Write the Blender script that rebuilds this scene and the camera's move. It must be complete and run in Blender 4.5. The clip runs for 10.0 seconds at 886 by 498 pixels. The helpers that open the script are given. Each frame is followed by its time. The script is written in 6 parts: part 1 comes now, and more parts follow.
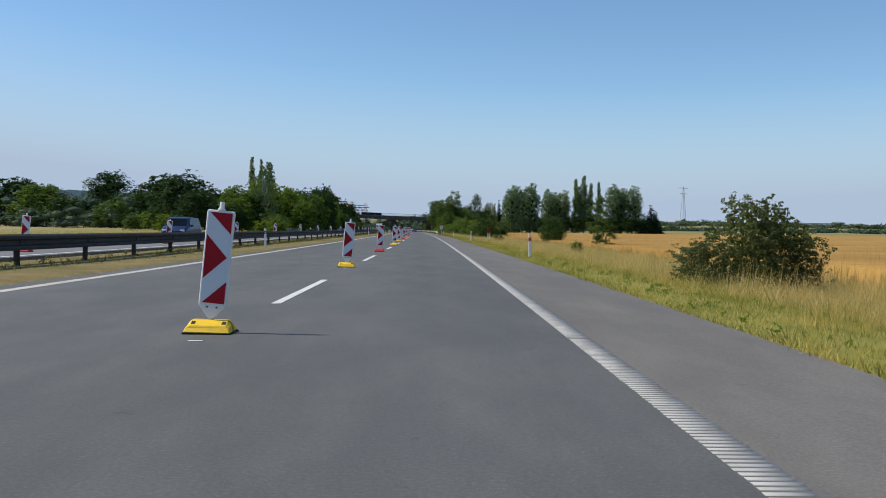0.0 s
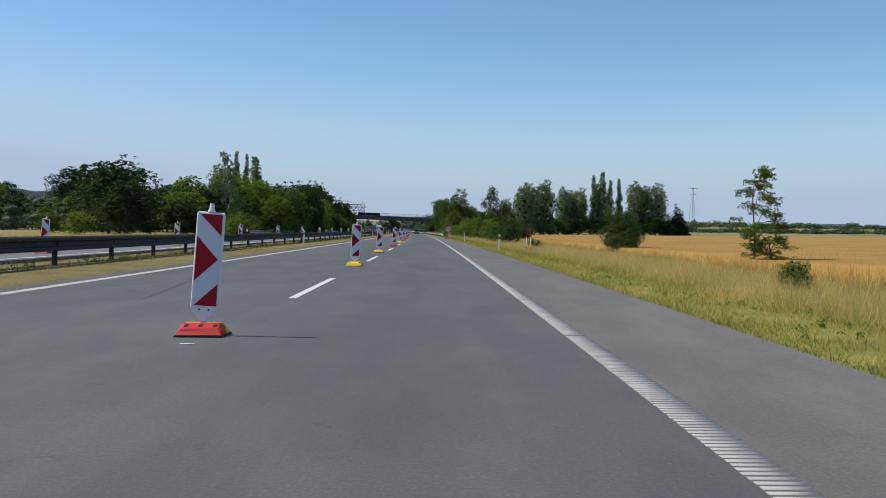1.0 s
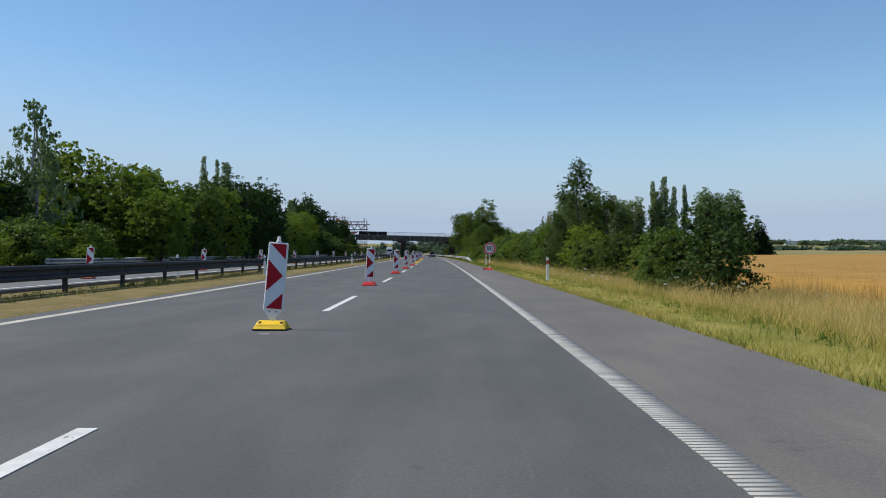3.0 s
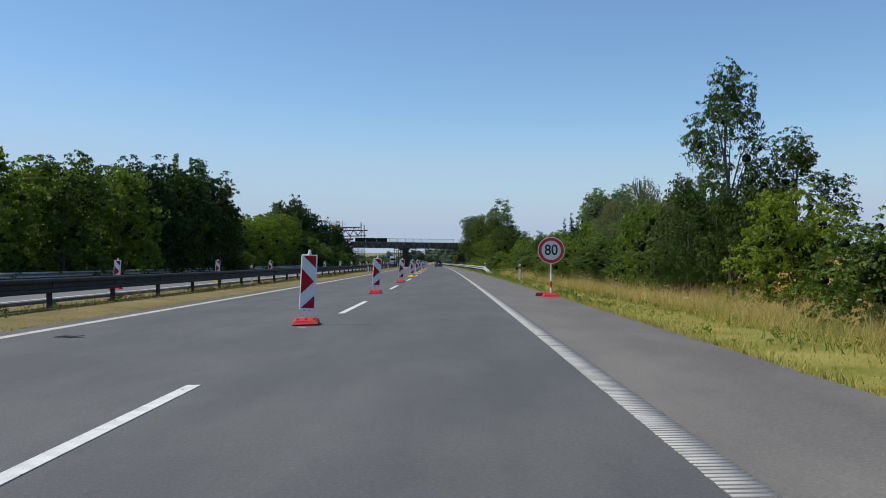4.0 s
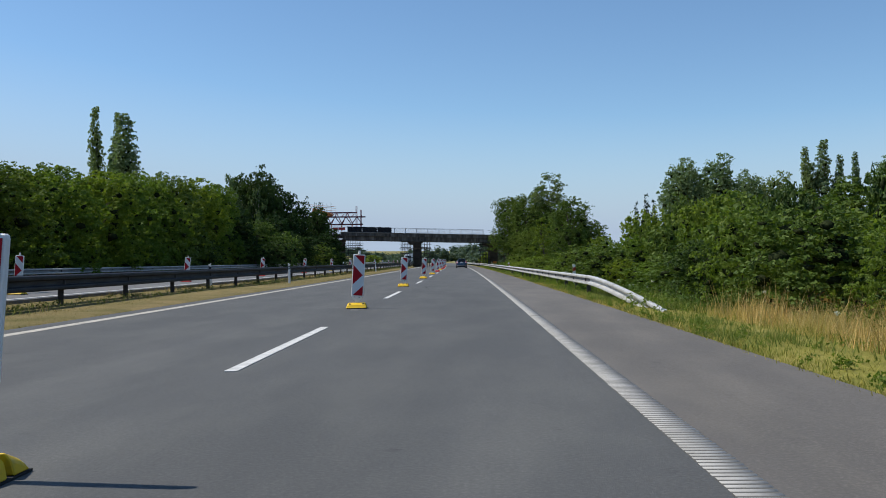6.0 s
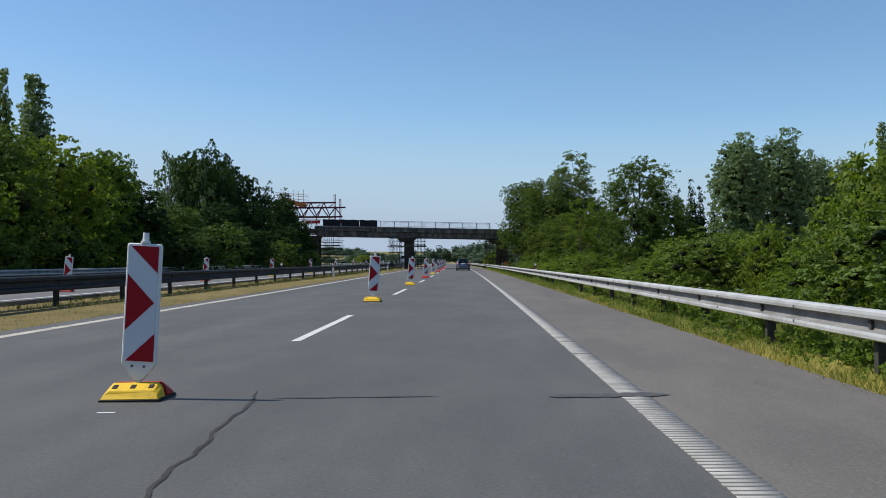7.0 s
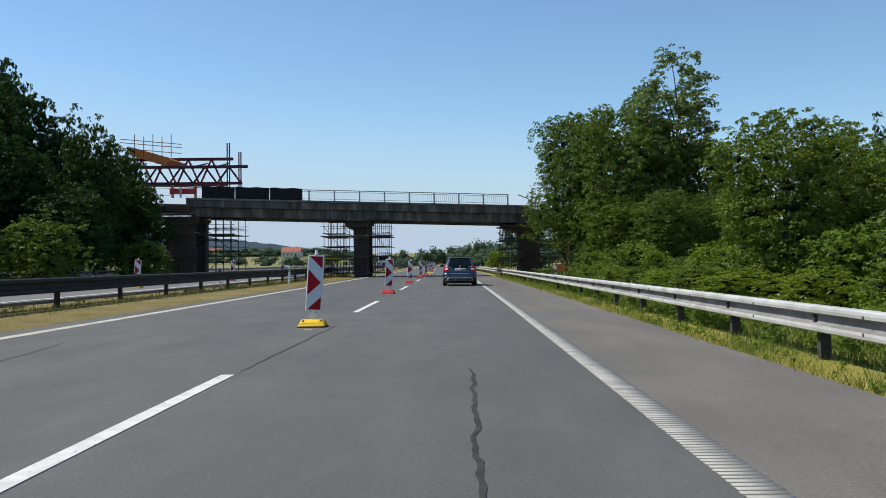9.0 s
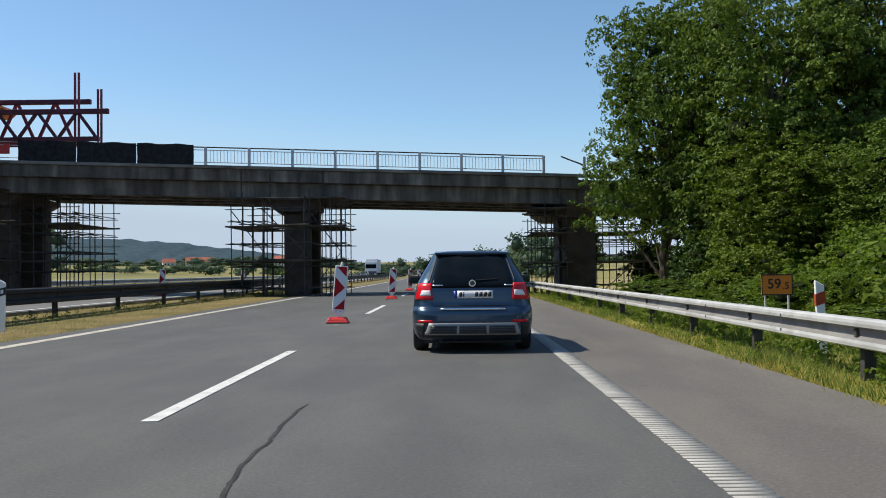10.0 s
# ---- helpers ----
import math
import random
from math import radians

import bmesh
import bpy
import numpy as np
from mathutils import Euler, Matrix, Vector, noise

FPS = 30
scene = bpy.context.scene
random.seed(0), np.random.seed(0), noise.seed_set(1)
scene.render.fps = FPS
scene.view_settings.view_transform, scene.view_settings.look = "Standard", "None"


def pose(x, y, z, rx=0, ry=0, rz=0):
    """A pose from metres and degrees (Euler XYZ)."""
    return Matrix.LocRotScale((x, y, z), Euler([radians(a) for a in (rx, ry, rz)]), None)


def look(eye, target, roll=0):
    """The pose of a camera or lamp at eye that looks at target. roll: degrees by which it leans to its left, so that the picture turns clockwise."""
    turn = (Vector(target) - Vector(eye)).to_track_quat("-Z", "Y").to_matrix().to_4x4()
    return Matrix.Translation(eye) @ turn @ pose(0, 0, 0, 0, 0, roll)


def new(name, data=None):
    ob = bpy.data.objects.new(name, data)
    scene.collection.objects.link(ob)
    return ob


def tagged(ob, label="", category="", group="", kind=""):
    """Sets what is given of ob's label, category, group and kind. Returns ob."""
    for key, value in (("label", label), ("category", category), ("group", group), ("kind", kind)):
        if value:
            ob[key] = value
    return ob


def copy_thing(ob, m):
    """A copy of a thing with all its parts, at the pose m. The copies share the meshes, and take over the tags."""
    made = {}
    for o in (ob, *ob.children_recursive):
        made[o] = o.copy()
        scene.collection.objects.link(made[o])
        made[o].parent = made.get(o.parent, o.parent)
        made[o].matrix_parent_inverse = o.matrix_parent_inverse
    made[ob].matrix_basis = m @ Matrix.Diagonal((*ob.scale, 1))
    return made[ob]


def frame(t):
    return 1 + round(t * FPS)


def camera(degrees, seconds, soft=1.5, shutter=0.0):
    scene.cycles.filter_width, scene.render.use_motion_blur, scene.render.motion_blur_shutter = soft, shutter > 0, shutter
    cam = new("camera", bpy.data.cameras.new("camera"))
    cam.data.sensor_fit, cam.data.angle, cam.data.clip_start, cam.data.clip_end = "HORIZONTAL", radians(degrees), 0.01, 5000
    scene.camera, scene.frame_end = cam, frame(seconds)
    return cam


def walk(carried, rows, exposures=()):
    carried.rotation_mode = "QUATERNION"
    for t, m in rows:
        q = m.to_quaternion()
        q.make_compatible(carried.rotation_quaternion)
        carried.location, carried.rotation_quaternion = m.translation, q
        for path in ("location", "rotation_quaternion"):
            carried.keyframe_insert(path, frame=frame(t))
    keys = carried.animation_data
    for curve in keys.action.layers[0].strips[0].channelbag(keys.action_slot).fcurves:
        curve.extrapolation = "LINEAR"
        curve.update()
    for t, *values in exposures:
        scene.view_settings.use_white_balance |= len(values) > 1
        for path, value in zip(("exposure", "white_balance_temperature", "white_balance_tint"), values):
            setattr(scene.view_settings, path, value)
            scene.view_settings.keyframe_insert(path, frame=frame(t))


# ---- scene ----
cam = camera(51.95, 10.0, 0.95)

# The road bends gently to the left: s metres along it, u metres to the right of the lane's middle.
BEND = 1.128e-04
EYE = 1.12


def on_road(s, u, z=0.0):
    a = BEND * s
    return Vector((-(1 - math.cos(a)) / BEND + u * math.cos(a), math.sin(a) / BEND + u * math.sin(a), z))


def heading(s):
    return math.degrees(BEND * s)


def eye_pose(s, u, yaw, pitch, roll):
    eye = on_road(s, u, EYE)
    a, p = radians(heading(s) + yaw), radians(pitch)
    return look(eye, eye + Vector((-math.sin(a) * math.cos(p), math.cos(a) * math.cos(p), math.sin(p))), -roll)


# seconds, s, u, yaw to the road, pitch, roll
ROWS = [
    (0, -8.743, -0.115, -0.753, -1.235, -0.825),
    (0.5, 8.428, -0.127, -0.998, -1.295, -0.42),
    (1, 25.787, -0.136, -0.753, -1.131, -0.716),
    (1.5, 43.187, -0.122, -0.343, -0.651, -0.776),
    (2, 60.601, -0.142, -0.543, -0.429, -1.42),
    (2.5, 77.896, -0.141, -0.375, -0.144, -0.665),
    (4, 128.259, 0.02, 0.322, 0.818, 0.768),
    (4.5, 144.711, 0.026, 0.401, 0.634, 0.209),
    (5, 160.879, 0.122, 1.546, 0.817, 1.42),
    (5.5, 177.04, 0.092, 1.573, 0.738, 0.483),
    (7, 225.686, 0.074, 1.522, 0.78, 0.439),
    (7.5, 241.863, 0.025, 1.644, 0.746, 0.434),
    (8, 258.0, 0.042, 1.403, 0.732, 0.503),
    (8.5, 274.033, 0.026, 0.834, 0.694, -0.119),
    (9, 289.5, -0.031, 0.844, 0.905, 0.475),
    (9.5, 305.51, -0.035, 0.446, 1.185, -0.022),
    (10, 321.587, -0.026, 0.646, 1.454, 0.617),
]
walk(cam, [(t, eye_pose(*row)) for t, *row in ROWS], [(0.0, 0.08, 6500, 9.5), (7.4, 0.1, 6500, 9), (8.5, 0.22, 6680, 7), (9.0, 0.28, 6720, 7), (10.0, 0.32, 6900, 8)])

# ---- light ----
SUN_UP, SUN_FROM = 51.0, 84.0  # degrees above the horizon; degrees to the left of the road's way
world = bpy.data.worlds.new("sky")
scene.world = world
world.use_nodes = True
sky = world.node_tree.nodes.new("ShaderNodeTexSky")
sky.sky_type, sky.sun_disc = "NISHITA", False
sky.sun_elevation, sky.sun_rotation = radians(SUN_UP), radians(-SUN_FROM)
sky.air_density, sky.dust_density, sky.ozone_density = 1.0, 0.05, 4.0
clear = world.node_tree.nodes.new("ShaderNodeMix")
clear.data_type, clear.blend_type = "RGBA", "MULTIPLY"
clear.inputs[0].default_value = 1.0
clear.inputs[7].default_value = (0.945, 1.05, 1.10, 1)
world.node_tree.links.new(sky.outputs[0], clear.inputs[6])
# summer haze where the sky is palest
grey = world.node_tree.nodes.new("ShaderNodeRGBToBW")
pale = world.node_tree.nodes.new("ShaderNodeMapRange")
haze = world.node_tree.nodes.new("ShaderNodeMix")
haze.data_type = "RGBA"
pale.inputs["From Min"].default_value, pale.inputs["From Max"].default_value, pale.inputs["To Max"].default_value = 4.0, 6.6, 1.0
haze.inputs[7].default_value = (3.6, 4.45, 5.7, 1)
world.node_tree.links.new(clear.outputs[2], grey.inputs[0])
world.node_tree.links.new(grey.outputs[0], pale.inputs["Value"])
world.node_tree.links.new(pale.outputs[0], haze.inputs[0])
world.node_tree.links.new(clear.outputs[2], haze.inputs[6])
world.node_tree.links.new(haze.outputs[2], world.node_tree.nodes["Background"].inputs[0])
world.node_tree.nodes["Background"].inputs[1].default_value = 0.112
sun = new("sun", bpy.data.lights.new("sun", "SUN"))
sun.data.energy, sun.data.angle, sun.data.color = 4.35, radians(0.53), (1.0, 0.95, 0.87)
sun.matrix_world = look((-math.sin(radians(SUN_FROM)) * 10, math.cos(radians(SUN_FROM)) * 10, 10 * math.tan(radians(SUN_UP))), (0, 0, 0))

# ---- materials ----
rng = np.random.default_rng(7)


class Nodes:
    """A short way to write a node material."""

    def __init__(self, name, rough=0.7, metal=0.0, spec=0.4):
        self.mat = bpy.data.materials.new(name)
        self.mat.use_nodes = True
        self.tree = self.mat.node_tree
        self.shader = self.tree.nodes["Principled BSDF"]
        self.shader.inputs["Roughness"].default_value = rough
        self.shader.inputs["Metallic"].default_value = metal
        self.shader.inputs["Specular IOR Level"].default_value = spec

    def node(self, kind, **sockets):
        n = self.tree.nodes.new(kind)
        for key, value in sockets.items():
            self.wire(value, n.inputs[key.replace("_", " ")])
        return n

    def wire(self, value, socket):
        if isinstance(value, bpy.types.NodeSocket):
            self.tree.links.new(value, socket)
        else:
            socket.default_value = value

    def coords(self, stretch=(1, 1, 1)):
        c = self.tree.nodes.new("ShaderNodeTexCoord").outputs["Object"]
        m = self.node("ShaderNodeMapping", Vector=c, Scale=stretch)
        return m.outputs[0]

    def noise(self, scale, detail=4.0, rough=0.55, stretch=(1, 1, 1)):
        n = self.node("ShaderNodeTexNoise", Vector=self.coords(stretch), Scale=scale, Detail=detail, Roughness=rough)
        return n.outputs["Fac"]

    def ramp(self, fac, *stops):
        r = self.node("ShaderNodeValToRGB", Fac=fac)
        e = r.color_ramp.elements
        while len(e) < len(stops):
            e.new(0.5)
        for el, (at, col) in zip(e, stops):
            el.position, el.color = at, (*col, 1)
        return r.outputs[0]

    def mix(self, fac, a, b, mode="MIX"):
        n = self.tree.nodes.new("ShaderNodeMix")
        n.data_type, n.blend_type = "RGBA", mode
        self.wire(fac, n.inputs[0])
        for value, socket in ((a, n.inputs[6]), (b, n.inputs[7])):
            self.wire(value if isinstance(value, bpy.types.NodeSocket) else (*value, 1), socket)
        return n.outputs[2]

    def bump(self, height, strength=0.3, distance=0.02):
        b = self.node("ShaderNodeBump", Height=height, Strength=strength, Distance=distance)
        self.tree.links.new(b.outputs[0], self.shader.inputs["Normal"])

    def colour(self, value):
        self.wire(value if isinstance(value, bpy.types.NodeSocket) else (*value, 1), self.shader.inputs["Base Color"])
        return self

    def random(self):
        return self.tree.nodes.new("ShaderNodeObjectInfo").outputs["Random"]

    def island(self):
        return self.tree.nodes.new("ShaderNodeNewGeometry").outputs["Random Per Island"]


def speckled(name, a, b, scale=3.0, fine=60.0, rough=0.7, metal=0.0, bump=0.15, dist=0.01, spec=0.4, grime=None):
    """Two tones in a coarse noise, a fine grain, and stains where grime is given."""
    n = Nodes(name, rough, metal, spec)
    col = n.ramp(n.noise(scale), (0.35, a), (0.68, b))
    col = n.mix(n.ramp(n.noise(fine, 2.0), (0.3, (0, 0, 0)), (0.7, (1, 1, 1))), col, n.mix(0.5, col, (0.5, 0.5, 0.5), "OVERLAY"))
    if grime:
        col = n.mix(n.ramp(n.noise(scale * 0.6, 6.0, 0.7), (0.5, (0, 0, 0)), (0.72, (1, 1, 1))), col, grime)
    n.colour(col)
    if bump:
        n.bump(n.noise(fine, 3.0), bump, dist)
    return n.mat


def asphalt(name, a, b, c):
    n = Nodes(name, 0.8, 0, 0.34)
    base = n.ramp(n.noise(0.35, 5.0, 0.6, (1, 0.06, 1)), (0.3, a), (0.5, b), (0.75, c))
    patch = n.ramp(n.noise(0.9, 5.0, 0.65, (1, 0.35, 1)), (0.42, (0.86, 0.86, 0.87)), (0.62, (1.06, 1.05, 1.03)))
    base = n.mix(1.0, base, patch, "MULTIPLY")
    grain = n.ramp(n.noise(38.0, 3.0, 0.75), (0.28, (0.62, 0.62, 0.62)), (0.55, (1.0, 1.0, 1.0)), (0.75, (1.7, 1.66, 1.6)))
    base = n.mix(0.62, base, grain, "MULTIPLY")
    spots = n.ramp(n.noise(1.7, 6.0, 0.75), (0.63, (1, 1, 1)), (0.7, (0.72, 0.72, 0.73)))
    n.colour(n.mix(1.0, base, spots, "MULTIPLY"))
    n.bump(n.noise(90.0, 3.0, 0.7), 0.35, 0.01)
    return n.mat


def leaves(name, dark, mid, light, shine=0.35, sheer=0.3):
    n = Nodes(name, 0.6, 0, shine * 0.45)
    lo, hi = (tuple(0.55 * e + 0.45 * m for e, m in zip(end, mid)) for end in (dark, light))
    col = n.ramp(n.island(), (0.0, lo), (0.55, mid), (1.0, hi))
    col = n.mix(n.noise(0.55, 3.0), col, n.mix(0.6, col, mid, "MIX"))
    tint = n.ramp(n.random(), (0.0, (0.8, 0.87, 0.85)), (0.5, (1, 1, 1)), (1.0, (1.2, 1.1, 0.84)))
    col = n.mix(1.0, col, tint, "MULTIPLY")
    n.colour(col)
    thin = n.node("ShaderNodeBsdfTranslucent", Color=n.mix(1.0, col, (1.15, 1.25, 0.5), "MULTIPLY"))
    both = n.node("ShaderNodeMixShader", Fac=sheer)
    n.tree.links.new(n.shader.outputs[0], both.inputs[1])
    n.tree.links.new(thin.outputs[0], both.inputs[2])
    n.tree.links.new(both.outputs[0], n.tree.nodes["Material Output"].inputs[0])
    return n.mat


def blades(name, *cols):
    n = Nodes(name, 0.75, 0, 0.15)
    col = n.ramp(n.island(), *[(i / (len(cols) - 1), c) for i, c in enumerate(cols)])
    col = n.mix(1.0, col, n.ramp(n.noise(0.45, 5.0, 0.65), (0.3, (0.48, 0.66, 0.42)), (0.52, (0.95, 0.97, 0.95)), (0.72, (1.35, 1.14, 1.05))), "MULTIPLY")
    n.colour(col)
    thin = n.node("ShaderNodeBsdfTranslucent", Color=col)
    both = n.node("ShaderNodeMixShader", Fac=0.45)
    n.tree.links.new(n.shader.outputs[0], both.inputs[1])
    n.tree.links.new(thin.outputs[0], both.inputs[2])
    n.tree.links.new(both.outputs[0], n.tree.nodes["Material Output"].inputs[0])
    return n.mat


def ground_mat(name, a, b, c, scale=0.5):
    n = Nodes(name, 0.95, 0, 0.1)
    col = n.ramp(n.noise(scale, 6.0, 0.65), (0.28, a), (0.5, b), (0.74, c))
    col = n.mix(0.6, col, n.ramp(n.noise(scale * 22, 3.0, 0.7), (0.25, (0.55, 0.55, 0.5)), (0.75, (1.3, 1.3, 1.25))), "MULTIPLY")
    n.colour(col)
    n.bump(n.noise(scale * 30, 4.0, 0.7), 0.7, 0.06)
    return n.mat


def sheet_mat(name, col, rough=0.45, spec=0.4, dirt=(0.25, 0.22, 0.18), amount=0.6):
    """A retroreflective or lacquered sheet with road dirt on it."""
    n = Nodes(name, rough, 0, spec)
    d = n.ramp(n.noise(7.0, 6.0, 0.7), (amount, (0, 0, 0)), (amount + 0.3, (0.55, 0.55, 0.55)))
    n.colour(n.mix(d, col, dirt))
    return n.mat


def streaked(name, a, b, c):
    """Concrete with vertical runs of damp and lime."""
    n = Nodes(name, 0.9, 0, 0.25)
    run = n.ramp(n.noise(1.3, 5.0, 0.6, (1, 1, 0.12)), (0.3, a), (0.52, b), (0.78, c))
    n.colour(n.mix(0.7, run, n.ramp(n.noise(0.9, 5.0, 0.7), (0.3, (0.45, 0.45, 0.45)), (0.7, (1.2, 1.18, 1.15))), "MULTIPLY"))
    n.bump(n.noise(14.0, 4.0), 0.4, 0.03)
    return n.mat


M = {}
M["asphalt"] = asphalt("asphalt", (0.084, 0.084, 0.080), (0.101, 0.101, 0.096), (0.122, 0.121, 0.115))
M["asphalt_side"] = asphalt("shoulder_asphalt", (0.128, 0.117, 0.102), (0.150, 0.137, 0.120), (0.176, 0.161, 0.142))
M["asphalt_far"] = asphalt("pale_asphalt", (0.13, 0.13, 0.128), (0.155, 0.154, 0.15), (0.185, 0.182, 0.176))
def worn_paint(name, a, b, under, amount):
    """Road paint worn through in small flecks drawn out along the road."""
    n = Nodes(name, 0.85, 0, 0.2)
    col = n.ramp(n.noise(5.0, 4.0), (0.35, a), (0.68, b))
    fleck = n.ramp(n.noise(16.0, 4.0, 0.7, (1, 0.35, 1)), (amount, (0, 0, 0)), (amount + 0.07, (1, 1, 1)))
    n.colour(n.mix(fleck, col, under))
    n.bump(n.noise(45.0, 3.0), 0.3, 0.01)
    return n.mat


M["paint"] = worn_paint("road_paint", (0.5, 0.5, 0.48), (0.68, 0.67, 0.64), (0.16, 0.155, 0.15), 0.62)
M["old_paint"] = speckled("yellowed_road_paint", (0.40, 0.365, 0.31), (0.56, 0.52, 0.45), 4.0, 45.0, 0.85, bump=0.3, spec=0.2, grime=(0.24, 0.22, 0.19))
M["rib_paint"] = speckled("worn_rib_paint", (0.30, 0.293, 0.275), (0.43, 0.42, 0.395), 4.0, 45.0, 0.95, bump=0.2, spec=0.1)
M["line_film"] = speckled("worn_line_film", (0.115, 0.111, 0.102), (0.15, 0.145, 0.133), 3.0, 50.0, 0.95, bump=0.3, spec=0.1)
M["sign_red"] = sheet_mat("sign_red", (0.62, 0.02, 0.03), 0.4, amount=0.7)
M["tar"] = speckled("sealing_bitumen", (0.036, 0.036, 0.035), (0.06, 0.058, 0.055), 3.0, 60.0, 0.85, bump=0.2, spec=0.15)
M["skid"] = speckled("rubbered_asphalt", (0.062, 0.062, 0.062), (0.088, 0.088, 0.086), 2.0, 50.0, 0.8)
M["verge"] = ground_mat("verge_grass", (0.15, 0.155, 0.03), (0.265, 0.24, 0.056), (0.38, 0.31, 0.105), 0.6)
M["dry"] = ground_mat("dry_grass_ground", (0.15, 0.145, 0.04), (0.25, 0.215, 0.07), (0.34, 0.27, 0.11), 0.4)
M["median"] = ground_mat("median_dry_turf", (0.13, 0.12, 0.04), (0.22, 0.175, 0.075), (0.30, 0.22, 0.11), 0.6)
M["soil"] = ground_mat("stubble_field", (0.20, 0.17, 0.08), (0.28, 0.235, 0.11), (0.35, 0.28, 0.14), 0.06)
M["field"] = ground_mat("far_fields", (0.12, 0.13, 0.05), (0.22, 0.2, 0.085), (0.32, 0.27, 0.12), 0.012)
M["wheat"] = ground_mat("ripe_wheat_top", (0.275, 0.155, 0.04), (0.35, 0.203, 0.056), (0.415, 0.255, 0.078), 0.12)
M["wheat_ear"] = blades("wheat_ears", (0.265, 0.15, 0.04), (0.365, 0.213, 0.058), (0.455, 0.29, 0.095))
M["dry_blade"] = blades("dry_tall_grass", (0.36, 0.265, 0.085), (0.58, 0.425, 0.15), (0.72, 0.56, 0.26))
M["green_blade"] = blades("green_grass_blades", (0.17, 0.19, 0.035), (0.33, 0.315, 0.065), (0.53, 0.46, 0.16))
M["rough_blade"] = blades("rough_meadow_blades", (0.23, 0.205, 0.04), (0.42, 0.35, 0.085), (0.60, 0.48, 0.16))
M["median_blade"] = blades("median_grass_blades", (0.17, 0.155, 0.05), (0.27, 0.22, 0.09), (0.37, 0.29, 0.14))
M["weed"] = blades("low_weeds", (0.09, 0.13, 0.025), (0.18, 0.23, 0.045), (0.30, 0.31, 0.09))
M["umbel"] = blades("white_umbels", (0.5, 0.5, 0.4), (0.65, 0.65, 0.55), (0.75, 0.74, 0.66))
M["leaf_mid"] = leaves("mid_green_leaves", (0.04, 0.072, 0.014), (0.105, 0.16, 0.031), (0.22, 0.265, 0.06))
M["leaf_near"] = leaves("roadside_tree_leaves", (0.032, 0.06, 0.012), (0.095, 0.148, 0.028), (0.215, 0.265, 0.06))
# Dark green, deepened to paint in the shaded side of the left-hand crowns.
M["leaf_dark"] = leaves("shade_dark_green_leaves", (0.012, 0.027, 0.008), (0.030, 0.062, 0.016), (0.07, 0.118, 0.032))
M["leaf_deep"] = leaves("deep_green_leaves", (0.022, 0.044, 0.011), (0.055, 0.094, 0.022), (0.125, 0.17, 0.042))
M["leaf_light"] = leaves("yellow_green_leaves", (0.055, 0.098, 0.015), (0.142, 0.203, 0.033), (0.26, 0.31, 0.07), sheer=0.48)
M["leaf_olive"] = leaves("olive_shrub_leaves", (0.034, 0.05, 0.017), (0.088, 0.112, 0.04), (0.19, 0.185, 0.08))
# Grey-green, lightened so the far poplars carry distance haze in their colour.
M["leaf_grey"] = leaves("hazed_grey_green_leaves", (0.068, 0.115, 0.05), (0.15, 0.215, 0.1), (0.27, 0.33, 0.18))
M["leaf_brown"] = leaves("dry_hanging_leaves", (0.085, 0.105, 0.045), (0.18, 0.20, 0.095), (0.31, 0.32, 0.18))
M["needle"] = leaves("spruce_needles", (0.008, 0.02, 0.010), (0.016, 0.036, 0.016), (0.035, 0.06, 0.026), 0.2)
M["bark"] = speckled("bark", (0.05, 0.04, 0.03), (0.12, 0.1, 0.075), 5.0, 40.0, 0.95, bump=0.6, dist=0.03)
# Near-black lump colour that paints shade into the gaps between leaves.
M["crown_shade"] = speckled("dark_crown_shade", (0.014, 0.02, 0.008), (0.035, 0.045, 0.018), 4.0, 25.0, 0.95, bump=0.8, dist=0.05, spec=0.05)
M["pale_bark"] = speckled("birch_bark", (0.2, 0.19, 0.17), (0.5, 0.48, 0.44), 3.0, 25.0, 0.85, bump=0.3)
# Pale bluish green that paints distance haze into the tree belts.
M["woods"] = leaves("hazed_woods_leaves", (0.045, 0.075, 0.05), (0.075, 0.112, 0.075), (0.11, 0.148, 0.1))
# Blue of the distance haze is mixed into the hill's own colour.
M["hill"] = ground_mat("hazed_wooded_hill", (0.026, 0.05, 0.07), (0.043, 0.074, 0.094), (0.064, 0.096, 0.114), 0.05)
M["zinc"] = speckled("galvanised_steel", (0.44, 0.44, 0.43), (0.58, 0.58, 0.57), 1.6, 35.0, 0.6, 0.25, 0.08, grime=(0.33, 0.315, 0.29))
# Darker steel for the beam's valley: paints its shadow deeper, along with grime.
M["shade_grime_zinc"] = speckled("shade_grime_valley_steel", (0.20, 0.195, 0.19), (0.29, 0.285, 0.275), 1.8, 30.0, 0.75, 0.1, 0.1, grime=(0.13, 0.125, 0.115))
# Steel taken near black to paint in the median rail's shaded side.
M["shaded_zinc"] = speckled("shade_dark_steel", (0.020, 0.021, 0.024), (0.036, 0.037, 0.041), 1.4, 30.0, 0.65, 0.1, 0.1, spec=0.25, grime=(0.016, 0.016, 0.017))
M["post_steel"] = speckled("dirty_post_steel", (0.04, 0.038, 0.036), (0.085, 0.08, 0.076), 4.0, 40.0, 0.7, 0.3, 0.1)
M["bolt"] = speckled("bolt_steel", (0.12, 0.12, 0.12), (0.2, 0.2, 0.2), 20.0, 80.0, 0.6, 0.5, 0.0)
M["white_plastic"] = sheet_mat("white_plastic", (0.78, 0.78, 0.76), 0.5)
M["white_sheet"] = sheet_mat("white_reflective_sheet", (0.67, 0.695, 0.71), 0.4, amount=0.62)
